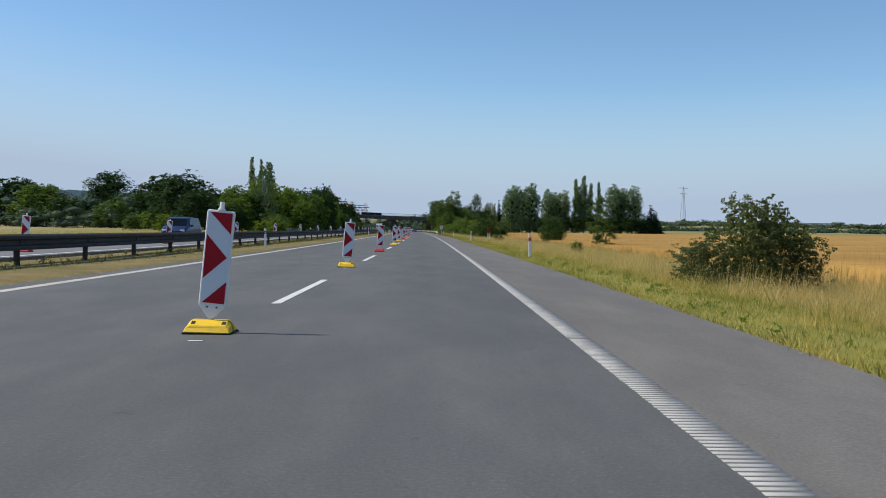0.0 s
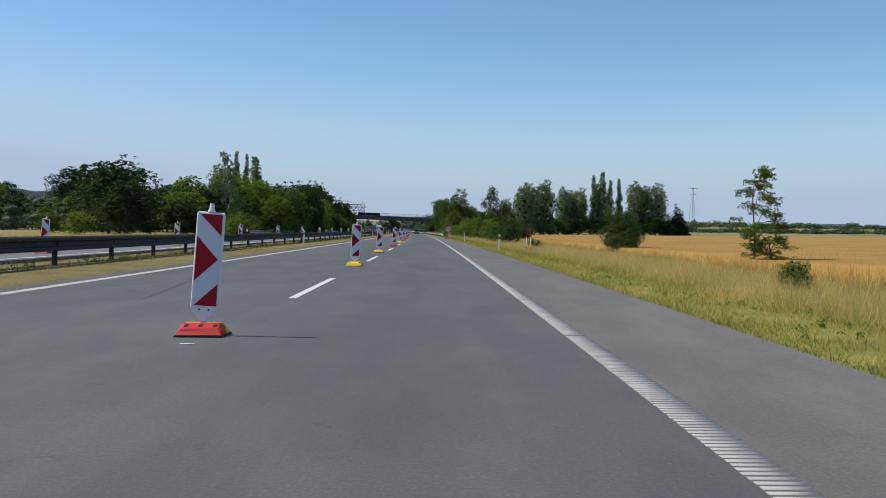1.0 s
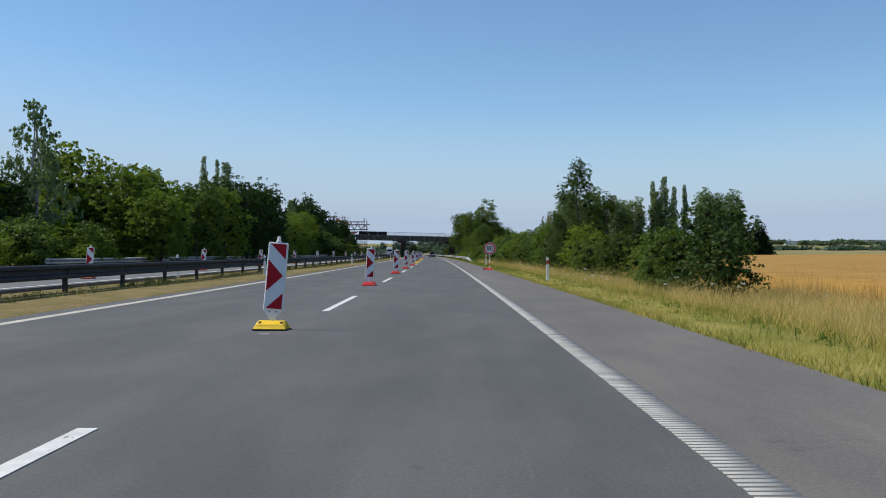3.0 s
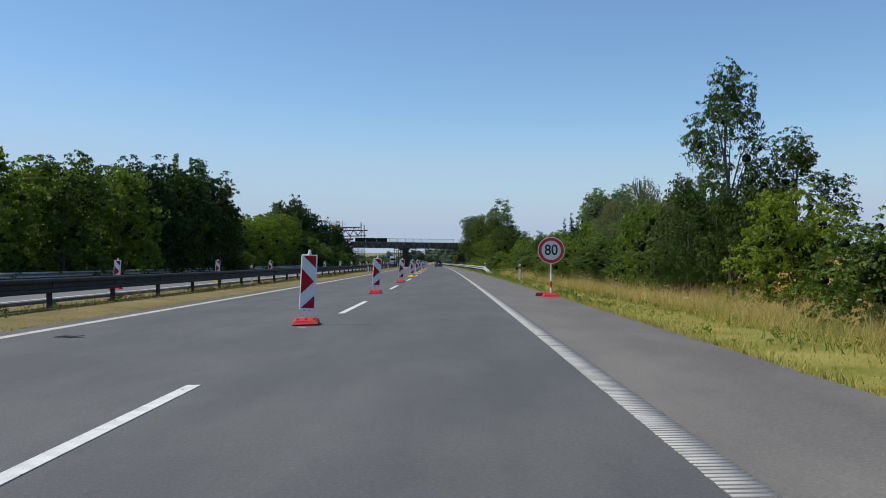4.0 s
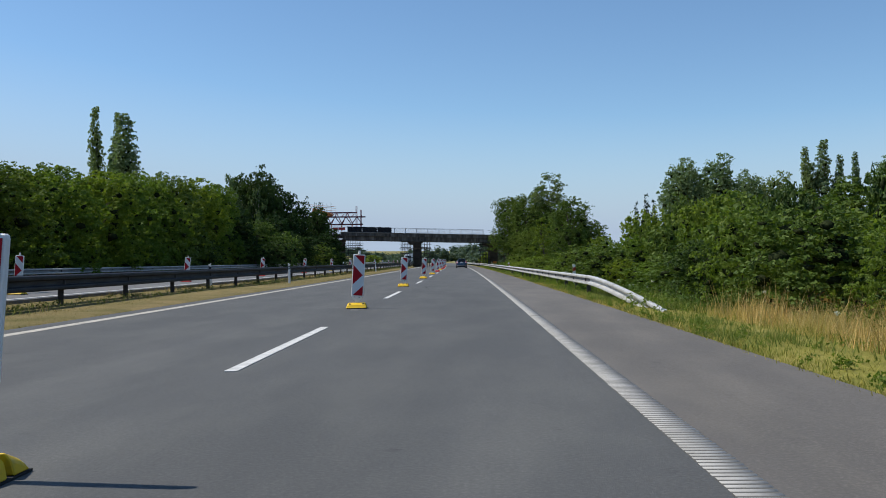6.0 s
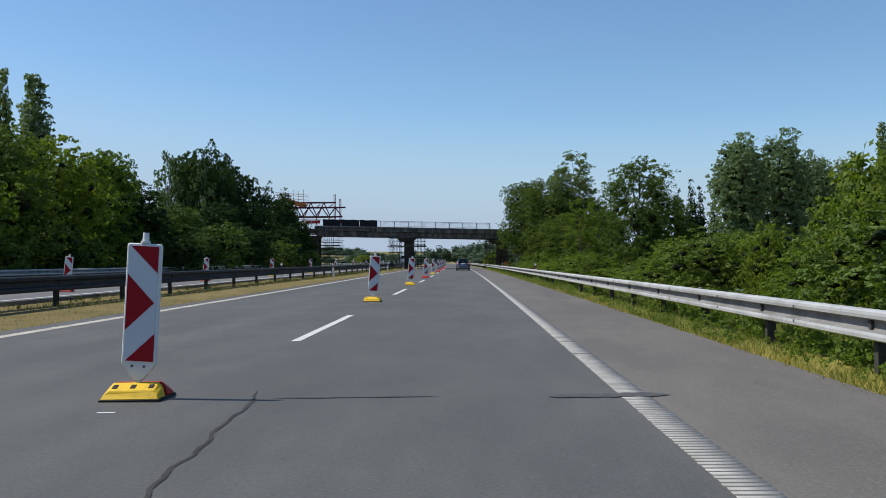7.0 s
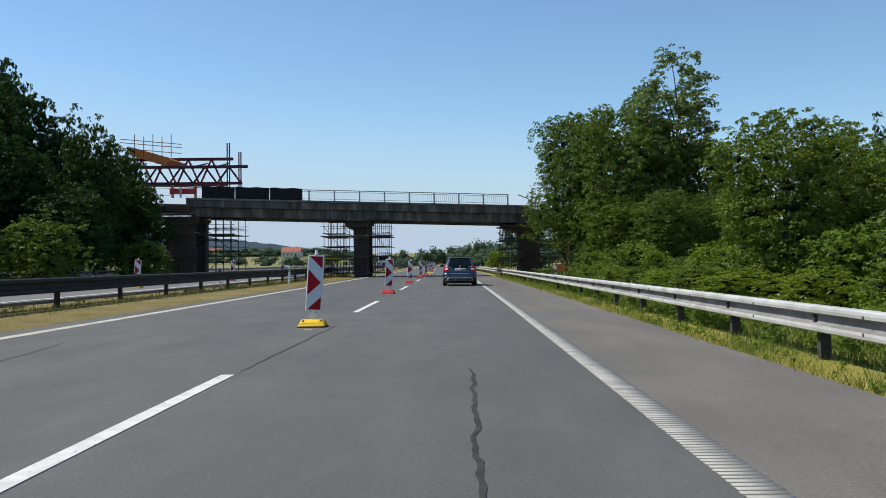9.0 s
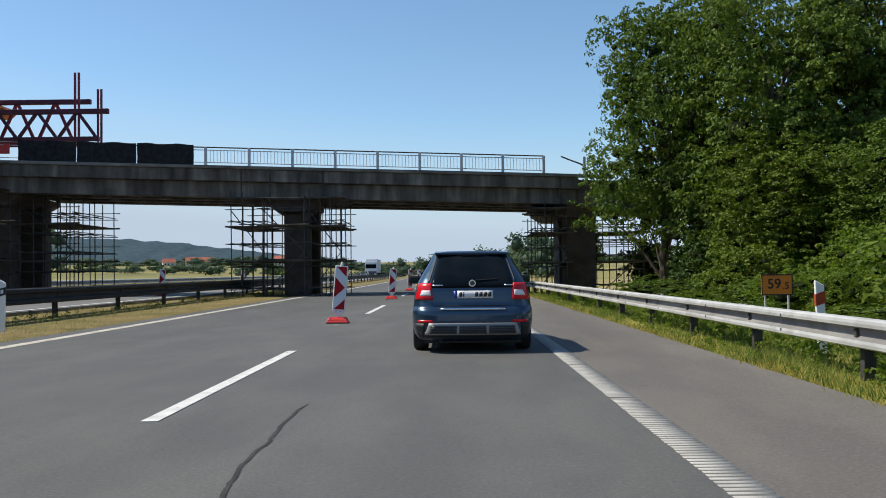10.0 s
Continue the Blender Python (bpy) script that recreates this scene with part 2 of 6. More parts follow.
M["red_sheet"] = sheet_mat("red_reflective_sheet", (0.36, 0.012, 0.02), 0.6, 0.15, dirt=(0.2, 0.06, 0.05), amount=0.62)
M["red_plastic"] = sheet_mat("red_recycled_plastic", (0.52, 0.016, 0.018), 0.6, dirt=(0.25, 0.08, 0.06), amount=0.52)
M["yellow_plastic"] = sheet_mat("yellow_recycled_plastic", (0.80, 0.50, 0.012), 0.6, dirt=(0.3, 0.2, 0.05), amount=0.52)
M["rubber"] = speckled("black_rubber", (0.014, 0.014, 0.014), (0.03, 0.03, 0.03), 6.0, 60.0, 0.85, bump=0.2)
M["black_band"] = sheet_mat("black_band", (0.02, 0.02, 0.022), 0.5)
M["orange_glass"] = sheet_mat("orange_reflector", (0.42, 0.06, 0.03), 0.3)
M["orange_sheet"] = sheet_mat("orange_sign_sheet", (0.72, 0.21, 0.02), 0.45)
M["concrete"] = speckled("weathered_concrete", (0.17, 0.155, 0.135), (0.27, 0.25, 0.22), 0.7, 18.0, 0.9, bump=0.35, dist=0.03, grime=(0.06, 0.055, 0.05))
M["fascia"] = streaked("streaked_fascia_concrete", (0.06, 0.052, 0.046), (0.155, 0.138, 0.12), (0.36, 0.33, 0.29))
# Darker, browner blotched concrete for the soffit, piers, caps and rear decks.
M["concrete_dark"] = speckled("blotched_dark_concrete", (0.075, 0.056, 0.045), (0.15, 0.118, 0.098), 0.8, 18.0, 0.9, bump=0.35, dist=0.03, grime=(0.035, 0.03, 0.028))
M["rail_paint"] = speckled("pale_railing_paint", (0.50, 0.50, 0.505), (0.62, 0.62, 0.625), 3.0, 30.0, 0.55, 0.2, 0.05)
M["net"] = speckled("black_debris_net", (0.012, 0.012, 0.014), (0.03, 0.03, 0.033), 5.0, 90.0, 0.95, bump=0.5, dist=0.02)
M["scaffold"] = speckled("scaffold_tube", (0.04, 0.036, 0.033), (0.10, 0.092, 0.085), 3.0, 40.0, 0.65, 0.3, 0.1)
M["plank"] = speckled("scaffold_plank", (0.05, 0.04, 0.032), (0.11, 0.09, 0.07), 3.0, 30.0, 0.85, bump=0.3)
M["gantry_red"] = speckled("red_gantry_paint", (0.20, 0.022, 0.035), (0.32, 0.04, 0.06), 2.0, 30.0, 0.6, 0.1, 0.1, grime=(0.06, 0.02, 0.025))
M["gantry_dark"] = speckled("dark_gantry_steel", (0.075, 0.018, 0.03), (0.12, 0.034, 0.05), 2.0, 30.0, 0.6, 0.2, 0.1)
M["orange_paint"] = speckled("orange_formwork_paint", (0.55, 0.16, 0.03), (0.72, 0.24, 0.05), 2.0, 30.0, 0.6, bump=0.1)
M["red_strip"] = sheet_mat("red_and_white_strip", (0.6, 0.06, 0.05), 0.6)


def plain(name, col, rough=0.5, metal=0.0, spec=0.5, coat=0.0):
    n = Nodes(name, rough, metal, spec)
    n.shader.inputs["Coat Weight"].default_value = coat
    n.shader.inputs["Coat Roughness"].default_value = 0.05
    n.colour(n.mix(n.ramp(n.noise(2.5, 4.0), (0.4, (0, 0, 0)), (0.8, (0.35, 0.35, 0.35))), col, tuple(c * 0.7 + 0.02 for c in col)))
    return n.mat


M["car_paint"] = plain("blue_grey_metallic_paint", (0.018, 0.046, 0.085), 0.28, 0.5, 0.5, 0.7)
M["car_glass"] = plain("dark_tinted_glass", (0.004, 0.007, 0.010), 0.05, 0.0, 0.12, 0.0)
M["car_black"] = plain("black_trim", (0.010, 0.011, 0.012), 0.55)
M["car_silver"] = plain("silver_trim", (0.30, 0.30, 0.298), 0.5, 0.2)
M["car_grille"] = plain("dark_grey_grille", (0.07, 0.072, 0.076), 0.6)
M["chrome"] = plain("chrome", (0.75, 0.76, 0.78), 0.18, 1.0)
M["lamp_red"] = plain("red_lamp_glass", (0.62, 0.003, 0.01), 0.25, 0.0, 0.4, 0.2)
M["lamp_white"] = plain("clear_lamp_glass", (0.8, 0.76, 0.76), 0.15, 0.0, 0.6, 0.5)
M["plate"] = plain("white_plate", (0.68, 0.7, 0.72), 0.45)
M["plate_blue"] = plain("blue_plate_band", (0.02, 0.06, 0.35), 0.45)
M["ink"] = plain("black_ink", (0.015, 0.015, 0.016), 0.5)
M["van_paint"] = plain("dark_blue_van_paint", (0.010, 0.024, 0.085), 0.35, 0.2, 0.4, 0.15)
M["truck_white"] = plain("white_truck_paint", (0.72, 0.73, 0.74), 0.4)
M["roof_red"] = speckled("red_roof_tiles", (0.28, 0.08, 0.05), (0.4, 0.13, 0.08), 0.6, 8.0, 0.8, bump=0.3)
M["render_wall"] = speckled("pale_rendered_wall", (0.5, 0.47, 0.42), (0.62, 0.6, 0.55), 0.5, 6.0, 0.85, bump=0.1)
M["hall_white"] = speckled("white_hall_sheeting", (0.62, 0.64, 0.66), (0.74, 0.75, 0.76), 0.2, 4.0, 0.6, bump=0.05)
M["pylon"] = plain("pylon_steel", (0.35, 0.37, 0.4), 0.6, 0.3)

# ---- building helpers ----


def ground_z(u, s=0.0):
    """Height of the ground across the road."""
    us = (-400, -60, -24.5, -23, -12.6, -11.5, -7.6, 3.5, 4.2, 5.2, 7.0, 9.0, 13.0, 40.0, 150.0, 400.0)
    zs = (0.3, 0.2, 0.0, 0.08, 0.08, 0.06, -0.02, -0.03, -0.06, -0.1, -0.3, -0.45, -0.5, -0.35, 0.25, 0.6)
    z = float(np.interp(u, us, zs))
    if abs(u) > 25:
        z += max(0.0, s - 480) * 0.0125 * min(1.0, (abs(u) - 25) / 60)
    return z


def place(s, u, z=None, turn=0.0, lean=0.0, side=0.0):
    return Matrix.Translation(on_road(s, u, ground_z(u, s) if z is None else z)) @ pose(0, 0, 0, lean, side, heading(s) + turn)


def thing(name, m, label, category, group="", kind=""):
    ob = new(name)
    ob.matrix_basis = m
    return tagged(ob, label, category, group, kind)


def link_mesh(name, me, material, parent, label=""):
    me.materials.append(M[material])
    ob = new(name, me)
    ob.parent = parent
    if label:
        tagged(ob, label)
    return ob


def part(name, bm, material, parent, label=""):
    me = bpy.data.meshes.new(name)
    bm.to_mesh(me)
    bm.free()
    return link_mesh(name, me, material, parent, label)


def again(ob, m, parent=None):
    """One more part on the same mesh."""
    o = ob.copy()
    scene.collection.objects.link(o)
    o.parent = parent or ob.parent
    o.matrix_basis = m
    return o


def array_mesh(name, verts, faces):
    verts, faces = np.asarray(verts, np.float32), np.asarray(faces, np.int32)
    me = bpy.data.meshes.new(name)
    k = faces.shape[1]
    me.vertices.add(len(verts))
    me.vertices.foreach_set("co", verts.ravel())
    me.loops.add(faces.size)
    me.loops.foreach_set("vertex_index", faces.ravel())
    me.polygons.add(len(faces))
    me.polygons.foreach_set("loop_start", np.arange(0, faces.size, k, dtype=np.int32))
    me.polygons.foreach_set("loop_total", np.full(len(faces), k, np.int32))
    me.update(calc_edges=True)
    return me


def box(bm, size, at, turn=None, taper=1.0, bevel=0.0):
    """A box with its middle at a point; taper narrows its top."""
    made = bmesh.ops.create_cube(bm, size=1.0)["verts"]
    for v in made:
        k = taper if v.co.z > 0 else 1.0
        v.co = Vector((v.co.x * size[0] * k, v.co.y * size[1] * k, v.co.z * size[2]))
    if bevel:
        edges = list({e for v in made for e in v.link_edges})
        out = bmesh.ops.bevel(bm, geom=edges, offset=bevel, segments=2, affect="EDGES", profile=0.6)
        made = list({v for f in out["faces"] for v in f.verts} | {v for v in made if v.is_valid})
    for v in made:
        v.co = (turn @ v.co if turn else v.co) + Vector(at)
    return bm


def rod(bm, a, b, r, n=8, r2=None):
    """A round bar from a to b."""
    a, b = Vector(a), Vector(b)
    d = b - a
    t = d.to_track_quat("Z", "Y").to_matrix()
    r2 = r if r2 is None else r2
    rings = [[bm.verts.new(p + t @ Vector((math.cos(2 * math.pi * i / n) * q, math.sin(2 * math.pi * i / n) * q, 0))) for i in range(n)] for p, q in ((a, r), (b, r2))]
    for i in range(n):
        j = (i + 1) % n
        bm.faces.new((rings[0][i], rings[0][j], rings[1][j], rings[1][i]))
    bm.faces.new(rings[0][::-1])
    bm.faces.new(rings[1])
    return bm


def slab(bm, outline, depth, axis="y"):
    """A flat outline in x and z with a thickness along y (or in x, y along z), from 0 to depth."""
    lift = (lambda p, d: (p[0], d, p[1])) if axis == "y" else (lambda p, d: (p[0], p[1], d))
    a = [bm.verts.new(lift(p, 0)) for p in outline]
    b = [bm.verts.new(lift(p, depth)) for p in outline]
    bm.faces.new(a)
    bm.faces.new(b[::-1])
    for i in range(len(a)):
        j = (i + 1) % len(a)
        bm.faces.new((a[j], a[i], b[i], b[j]))
    bmesh.ops.recalc_face_normals(bm, faces=bm.faces)
    return bm


def disc(r, n=40):
    return [(r * math.cos(2 * math.pi * i / n), r * math.sin(2 * math.pi * i / n)) for i in range(n)]


def sweep(s0, s1, step, outline, closed=True):
    """A profile (u, z) drawn along the road, as one bmesh."""
    bm = bmesh.new()
    count = max(2, int((s1 - s0) / step) + 1)
    rings = []
    for s in np.linspace(s0, s1, count):
        rings.append([bm.verts.new(on_road(s, u, z)) for u, z in outline])
    n = len(outline)
    for a, b in zip(rings, rings[1:]):
        for i in range(n if closed else n - 1):
            j = (i + 1) % n
            bm.faces.new((a[i], a[j], b[j], b[i]))
    if closed:
        bm.faces.new(rings[0])
        bm.faces.new(rings[-1][::-1])
        bmesh.ops.recalc_face_normals(bm, faces=bm.faces)
    return bm


def structure(name, bm, material, label, category):
    return tagged(part(name, bm, material, None), label, category, kind="structure")


# ---- ground and road ----
us = [-3000, -1500, -700, -300, -120, -60, -40, -30, -26, -24.5, -23, -18, -12.6, -11.5, -9.5, -8.2, -7.6, -4, 0, 3.4, 4.2, 5.2, 7, 9, 11, 13, 20, 40, 80, 150, 300, 600, 1200, 3000]
ss = [-500, -200, -100] + list(range(-60, 480, 12)) + [480, 520, 580, 660, 800, 1000, 1300, 1700, 2300, 3200, 4500]
bm = bmesh.new()
grid = [[bm.verts.new(on_road(s, u, ground_z(u, s) - (0.1 if -23.1 < u < -12.5 or -7.7 < u < 3.45 else 0.0) + (0.05 * noise.noise((s * 0.3, u, 0)) if 3.6 < abs(u) < 30 else 0.0))) for u in us] for s in ss]
for i, (a, b) in enumerate(zip(grid, grid[1:])):
    for j in range(len(us) - 1):
        f = bm.faces.new((a[j], a[j + 1], b[j + 1], b[j]))
        u, s = (us[j] + us[j + 1]) / 2, (ss[i] + ss[i + 1]) / 2
        f.material_index = 4 if s > 480 and abs(u) > 25 else 3 if u < -60 or u > 16 else 1 if (u > 6.5 or u < -26) else 2 if u < -7 else 0
        f.smooth = True
ground = structure("ground", bm, "verge", "grassy verges and dry fields beside the motorway", "ground")
for k in ("dry", "median", "soil", "field"):
    ground.data.materials.append(M[k])

road = structure("road", sweep(-90, 1400, 10, [(-7.75, 0.0), (-7.75, -0.25), (1.5, -0.25), (1.5, 0.0)]), "asphalt", "dark grey two-lane motorway carriageway with tar seams", "road")
shoulder = structure("pavement", sweep(-90, 1400, 10, [(1.5, 0.0), (1.5, -0.25), (3.55, -0.25), (3.5, -0.012)]), "asphalt_side", "slightly paler asphalt hard shoulder", "shoulder")
far_road = structure("road_oncoming", sweep(-90, 1400, 10, [(-23.0, 0.12), (-23.0, -0.2), (-12.5, -0.2), (-12.5, 0.1)]), "asphalt_far", "pale worn oncoming carriageway behind the guardrail", "road")

# lane paint: solid edge line, dashes, ribbed line
part("edge_line", sweep(-90, 900, 6, [(-7.27, 0.004), (-7.27, -0.02), (-7.03, -0.02), (-7.03, 0.004)]), "old_paint", road, "white solid edge line")
bm = bmesh.new()
slab(bm, [(-0.067, -3.1), (0.067, -3.1), (0.067, 3.1), (-0.067, 3.1)], 0.006, "z")
dash = part("lane_dash", bm, "paint", road, "white broken lane line")
DASH0 = 4.53 - 90
for i in range(42):
    s = DASH0 + 18 * i + 3.1
    m = Matrix.Translation(on_road(s, -2.36, 0.001)) @ pose(0, 0, 0, 0, 0, heading(s))
    if i == 0:
        dash.matrix_basis = m
    else:
        again(dash, m)
# ribbed edge line: a thin film and close cross bars on it
part("ribbed_line_film", sweep(-90, 700, 6, [(1.33, 0.003), (1.33, -0.02), (1.565, -0.02), (1.565, 0.003)]), "line_film", road, "worn film of the ribbed edge line")
verts, faces = [], []
o = 0
for s in np.arange(-14, 372, 0.08):
    w = 0.020 + 0.004 * rng.random()
    cuts = [1.328 + 0.008 * rng.random(), 1.572 - 0.008 * rng.random()]
    for a, b in zip(cuts, cuts[1:]):
        if rng.random() < 0.01:
            continue
        b -= 0.002 + 0.004 * rng.random()
        for z, grow in ((0.002, 0.002), (0.005, 0.0)):
            verts += [on_road(s - w - grow, a, z), on_road(s - w - grow, b, z), on_road(s + w + grow, b, z), on_road(s + w + grow, a, z)]
        faces += [(o + 4, o + 5, o + 6, o + 7), (o, o + 1, o + 5, o + 4), (o + 2, o + 3, o + 7, o + 6), (o + 1, o + 2, o + 6, o + 5), (o + 3, o, o + 4, o + 7)]
        o += 8
ribs = link_mesh("line_rib", array_mesh("line_rib", verts, faces), "rib_paint", road, "raised white cross ribs of the edge line")
tagged(ribs, kind="stuff")
part("far_edge_line", sweep(-60, 700, 8, [(-12.95, 0.117), (-12.95, 0.05), (-12.75, 0.05), (-12.75, 0.117)]), "paint", far_road, "white solid edge line")
part("far_outer_line", sweep(-60, 700, 8, [(-21.9, 0.124), (-21.9, 0.05), (-21.7, 0.05), (-21.7, 0.124)]), "paint", far_road, "white solid edge line")


def seam(s0, u0, s1, u1, width, wobble, seed, material="tar"):
    """A sealed crack that wanders over the asphalt."""
    bm = bmesh.new()
    n = max(8, int(abs(s1 - s0) * 16 + abs(u1 - u0) * 16))
    row = []
    for i in range(n + 1):
        f = i / n
        s, u = s0 + (s1 - s0) * f, u0 + (u1 - u0) * f
        u += 0.6 * wobble * (noise.noise((s * 0.9, seed, 0)) + 0.5 * noise.noise((s * 2.7, seed, 3)))
        u += 0.012 * noise.noise((s * 14.0, seed, 5))
        w = 0.75 * width * (0.6 + 0.5 * abs(noise.noise((s * 3.1, seed, 7)))) * min(1, 6 * f + 0.3, 6 * (1 - f) + 0.3)
        row.append((bm.verts.new(on_road(s, u - w, 0.004)), bm.verts.new(on_road(s, u + w, 0.004))))
    for a, b in zip(row, row[1:]):
        bm.faces.new((a[0], a[1], b[1], b[0]))
    return part("tar_seam", bm, material, road, "dark bitumen-sealed crack")


def scrap(s, u, length, width, turn, label):
    """A torn, curled strip of rubber on the asphalt."""
    t = thing("rubber_scrap", Matrix.Translation(on_road(s, u, 0.002)) @ pose(0, 0, 0, 0, 0, turn), label, "debris", "rubber scraps on the road")
    bm = bmesh.new()
    rows = []
    for i in range(9):
        f = i / 8
        w = width * (0.35 + 0.65 * math.sin(math.pi * (0.12 + 0.8 * f))) / 2
        x, z = (f - 0.5) * length, 0.004 + 0.03 * length * abs(math.sin(f * 5.0))
        rows.append([bm.verts.new((x, y, z + h)) for y, h in ((-w, 0), (w * 0.8, 0.003), (w * 0.8, 0.012), (-w, 0.009))])
    for a, b in zip(rows, rows[1:]):
        for i in range(4):
            bm.faces.new((a[i], a[(i + 1) % 4], b[(i + 1) % 4], b[i]))
    bm.faces.new(rows[0])
    bm.faces.new(rows[-1][::-1])
    bmesh.ops.recalc_face_normals(bm, faces=bm.faces)
    part("strip", bm, "rubber", t)


def joint(s, u0, u1, width, seed, z=0.004, material="tar"):
    """A sealed joint across the lane, ragged and thinning out at its ends."""
    bm = bmesh.new()
    n = max(6, int((u1 - u0) * 22))
    row = []
    for i in range(n + 1):
        f = i / n
        u, w = u0 + (u1 - u0) * f, width * (0.45 + 0.9 * abs(noise.noise((f * n * 0.31, seed, 2)))) * min(1, 8 * f + 0.1, 8 * (1 - f) + 0.1)
        at = s + 0.05 * noise.noise((u * 2.3, seed, 1)) + 0.08 * f
        row.append((bm.verts.new(on_road(at - w, u, z)), bm.verts.new(on_road(at + w, u, z))))
    for a, b in zip(row, row[1:]):
        bm.faces.new((a[0], b[0], b[1], a[1]))
    return part("cross_joint", bm, material, road, "dark sealed joint across the lane")


joint(233.15, -1.55, -0.15, 0.035, 31)
joint(233.2, 0.72, 1.75, 0.17, 32, 0.0075, "skid")
joint(272.5, -3.6, -3.0, 0.05, 34, material="skid")

scrap(142.7, -6.0, 0.46, 0.16, 4, "torn black rubber strip lying on the fast lane")
scrap(165.95, 1.60, 0.19, 0.04, 3, "flat dark rubber strip beside the ribbed line")
scrap(168.24, -3.33, 0.12, 0.06, 10, "small dark rubber crumb on the lane")
scrap(168.27, -1.99, 0.07, 0.05, 60, "small dark rubber crumb on the lane")
seam(299.2, 0.12, 293.0, 0.08, 0.035, 0.09, 1)
seam(66.0, -1.55, 68.5, -1.43, 0.025, 0.12, 2)
seam(229.0, -1.38, 233.6, -1.75, 0.03, 0.15, 3)
seam(277.0, -1.86, 282.6, -1.74, 0.03, 0.12, 4)
seam(299.0, -2.3, 306.5, -2.22, 0.022, 0.05, 5)
seam(325.0, -1.2, 329.4, -1.32, 0.03, 0.1, 6)
seam(164.0, -2.3, 171.5, -2.12, 0.022, 0.08, 7)
seam(166.5, -2.0, 166.1, -1.26, 0.02, 0.05, 12)
seam(282.0, -4.0, 287.0, -4.6, 0.02, 0.1, 8)
for k, (s, u, w) in enumerate(((20, -4.2, 0.12), (40, -4.6, 0.1), (58, -4.4, 0.1), (185, -4.4, 0.09), (262, -4.6, 0.08), (252, -4.3, 0.09), (296, -4.9, 0.07))):
    seam(s, u, s + 7, u - 0.9, w * 0.5, 0.06, 20 + k, "skid")


# ---- guide boards ----
def foot(parent, material, slots):
    bm = bmesh.new()
    box(bm, (0.56, 0.44, 0.016), (0, 0, 0.008))
    part("foot_tray", bm, "rubber", parent, "black rubber tray")
    for end in (-1, 1):
        bm = bmesh.new()
        out = [(-0.275, 0.017), (0.275, 0.017), (0.255, 0.10), (0.215, 0.14), (-0.215, 0.14), (-0.255, 0.10)]
        slab(bm, out, 0.17)
        for v in bm.verts:
            v.co.y = (v.co.y if end > 0 else v.co.y - 0.17) + end * 0.035
            if v.co.z > 0.09:
                v.co.y *= 0.8
            if v.co.z > 0.05 and abs(v.co.y) > 0.1:
                v.co.z *= 0.6
        bmesh.ops.bevel(bm, geom=bm.edges[:], offset=0.008, segments=1, affect="EDGES")
        part("foot_weight", bm, material if end < 0 else ("yellow_plastic" if material == "red_plastic" and slots else material if not slots else "red_plastic"), parent)
    for x in (-0.17, 0.0, 0.17) if slots else (-0.18, 0.18):
        bm = bmesh.new()
        box(bm, (0.055, 0.07, 0.012), (x, -0.1, 0.109), Matrix.Rotation(radians(22), 3, "X"), 0.8)
        part("foot_slot", bm, "rubber", parent, "dark grip slot")


LEAN = 4.2  # the boards lean a little towards the verge


def board(m, material, slots):
    b = thing("guide_board", m, "red and white striped guide board on a %s plastic foot" % ("red" if material == "red_plastic" else "yellow"), "traffic barrier", "guide boards along the lane")
    foot(b, material, slots)
    for ob in b.children:
        ob.scale.x = 0.88
    bm = bmesh.new()
    slab(bm, [(-0.145, 0.29), (-0.03, 0.145), (0.03, 0.145), (0.145, 0.29), (0.145, 1.27), (0.135, 1.29), (-0.135, 1.29), (-0.145, 1.27)], 0.045)
    bmesh.ops.translate(bm, verts=bm.verts[:], vec=(0, -0.0225, 0))
    bmesh.ops.bevel(bm, geom=bm.edges[:], offset=0.008, segments=1, affect="EDGES")
    shell = part("board_shell", bm, "white_plastic", b, "white plastic shell")
    bm = bmesh.new()
    box(bm, (0.05, 0.03, 0.24), (0, 0, 0.16))
    part("board_stem", bm, "white_plastic", b)
    bm = bmesh.new()
    rod(bm, (0, 0, 1.29), (0, 0, 1.31), 0.04, 12)
    rod(bm, (0, 0, 1.31), (0, 0, 1.38), 0.028, 12, 0.024)
    part("lamp_stub", bm, "white_plastic", b)
    z0, h, w = 0.312, 0.955, 0.25
    bm = bmesh.new()
    slab(bm, [(-w / 2, z0), (w / 2, z0), (w / 2, z0 + h), (-w / 2, z0 + h)], 0.004)
    bmesh.ops.translate(bm, verts=bm.verts[:], vec=(0, -0.0285, 0))
    face = part("stripe_panel", bm, "white_sheet", b, "white reflective face")
    for shape in ([(0.06, 1.0), (1.0, 1.0), (1.0, 0.77)], [(0.0, 0.755), (0.0, 0.265), (0.93, 0.51)], [(0.06, 0.0), (1.0, 0.0), (1.0, 0.245)]):
        bm = bmesh.new()
        slab(bm, [((x - 0.5) * w, z0 + z * h) for x, z in shape], 0.003)
        bmesh.ops.translate(bm, verts=bm.verts[:], vec=(0, -0.032, 0))
        part("red_stripe", bm, "red_sheet", face, "red reflective stripe")
    for ob in list(b.children):
        if not ob.name.startswith("foot"):
            ob.matrix_basis = pose(0, 0, 0.1, 0, LEAN, 0) @ Matrix.Translation((0, 0, -0.1))
    for x, z in ((-0.05, 0.27), (0.05, 0.27)):
        bm = bmesh.new()
        rod(bm, (x, -0.03, z), (x, -0.02, z), 0.012, 8)
        part("rivet", bm, "bolt", shell)
    return b


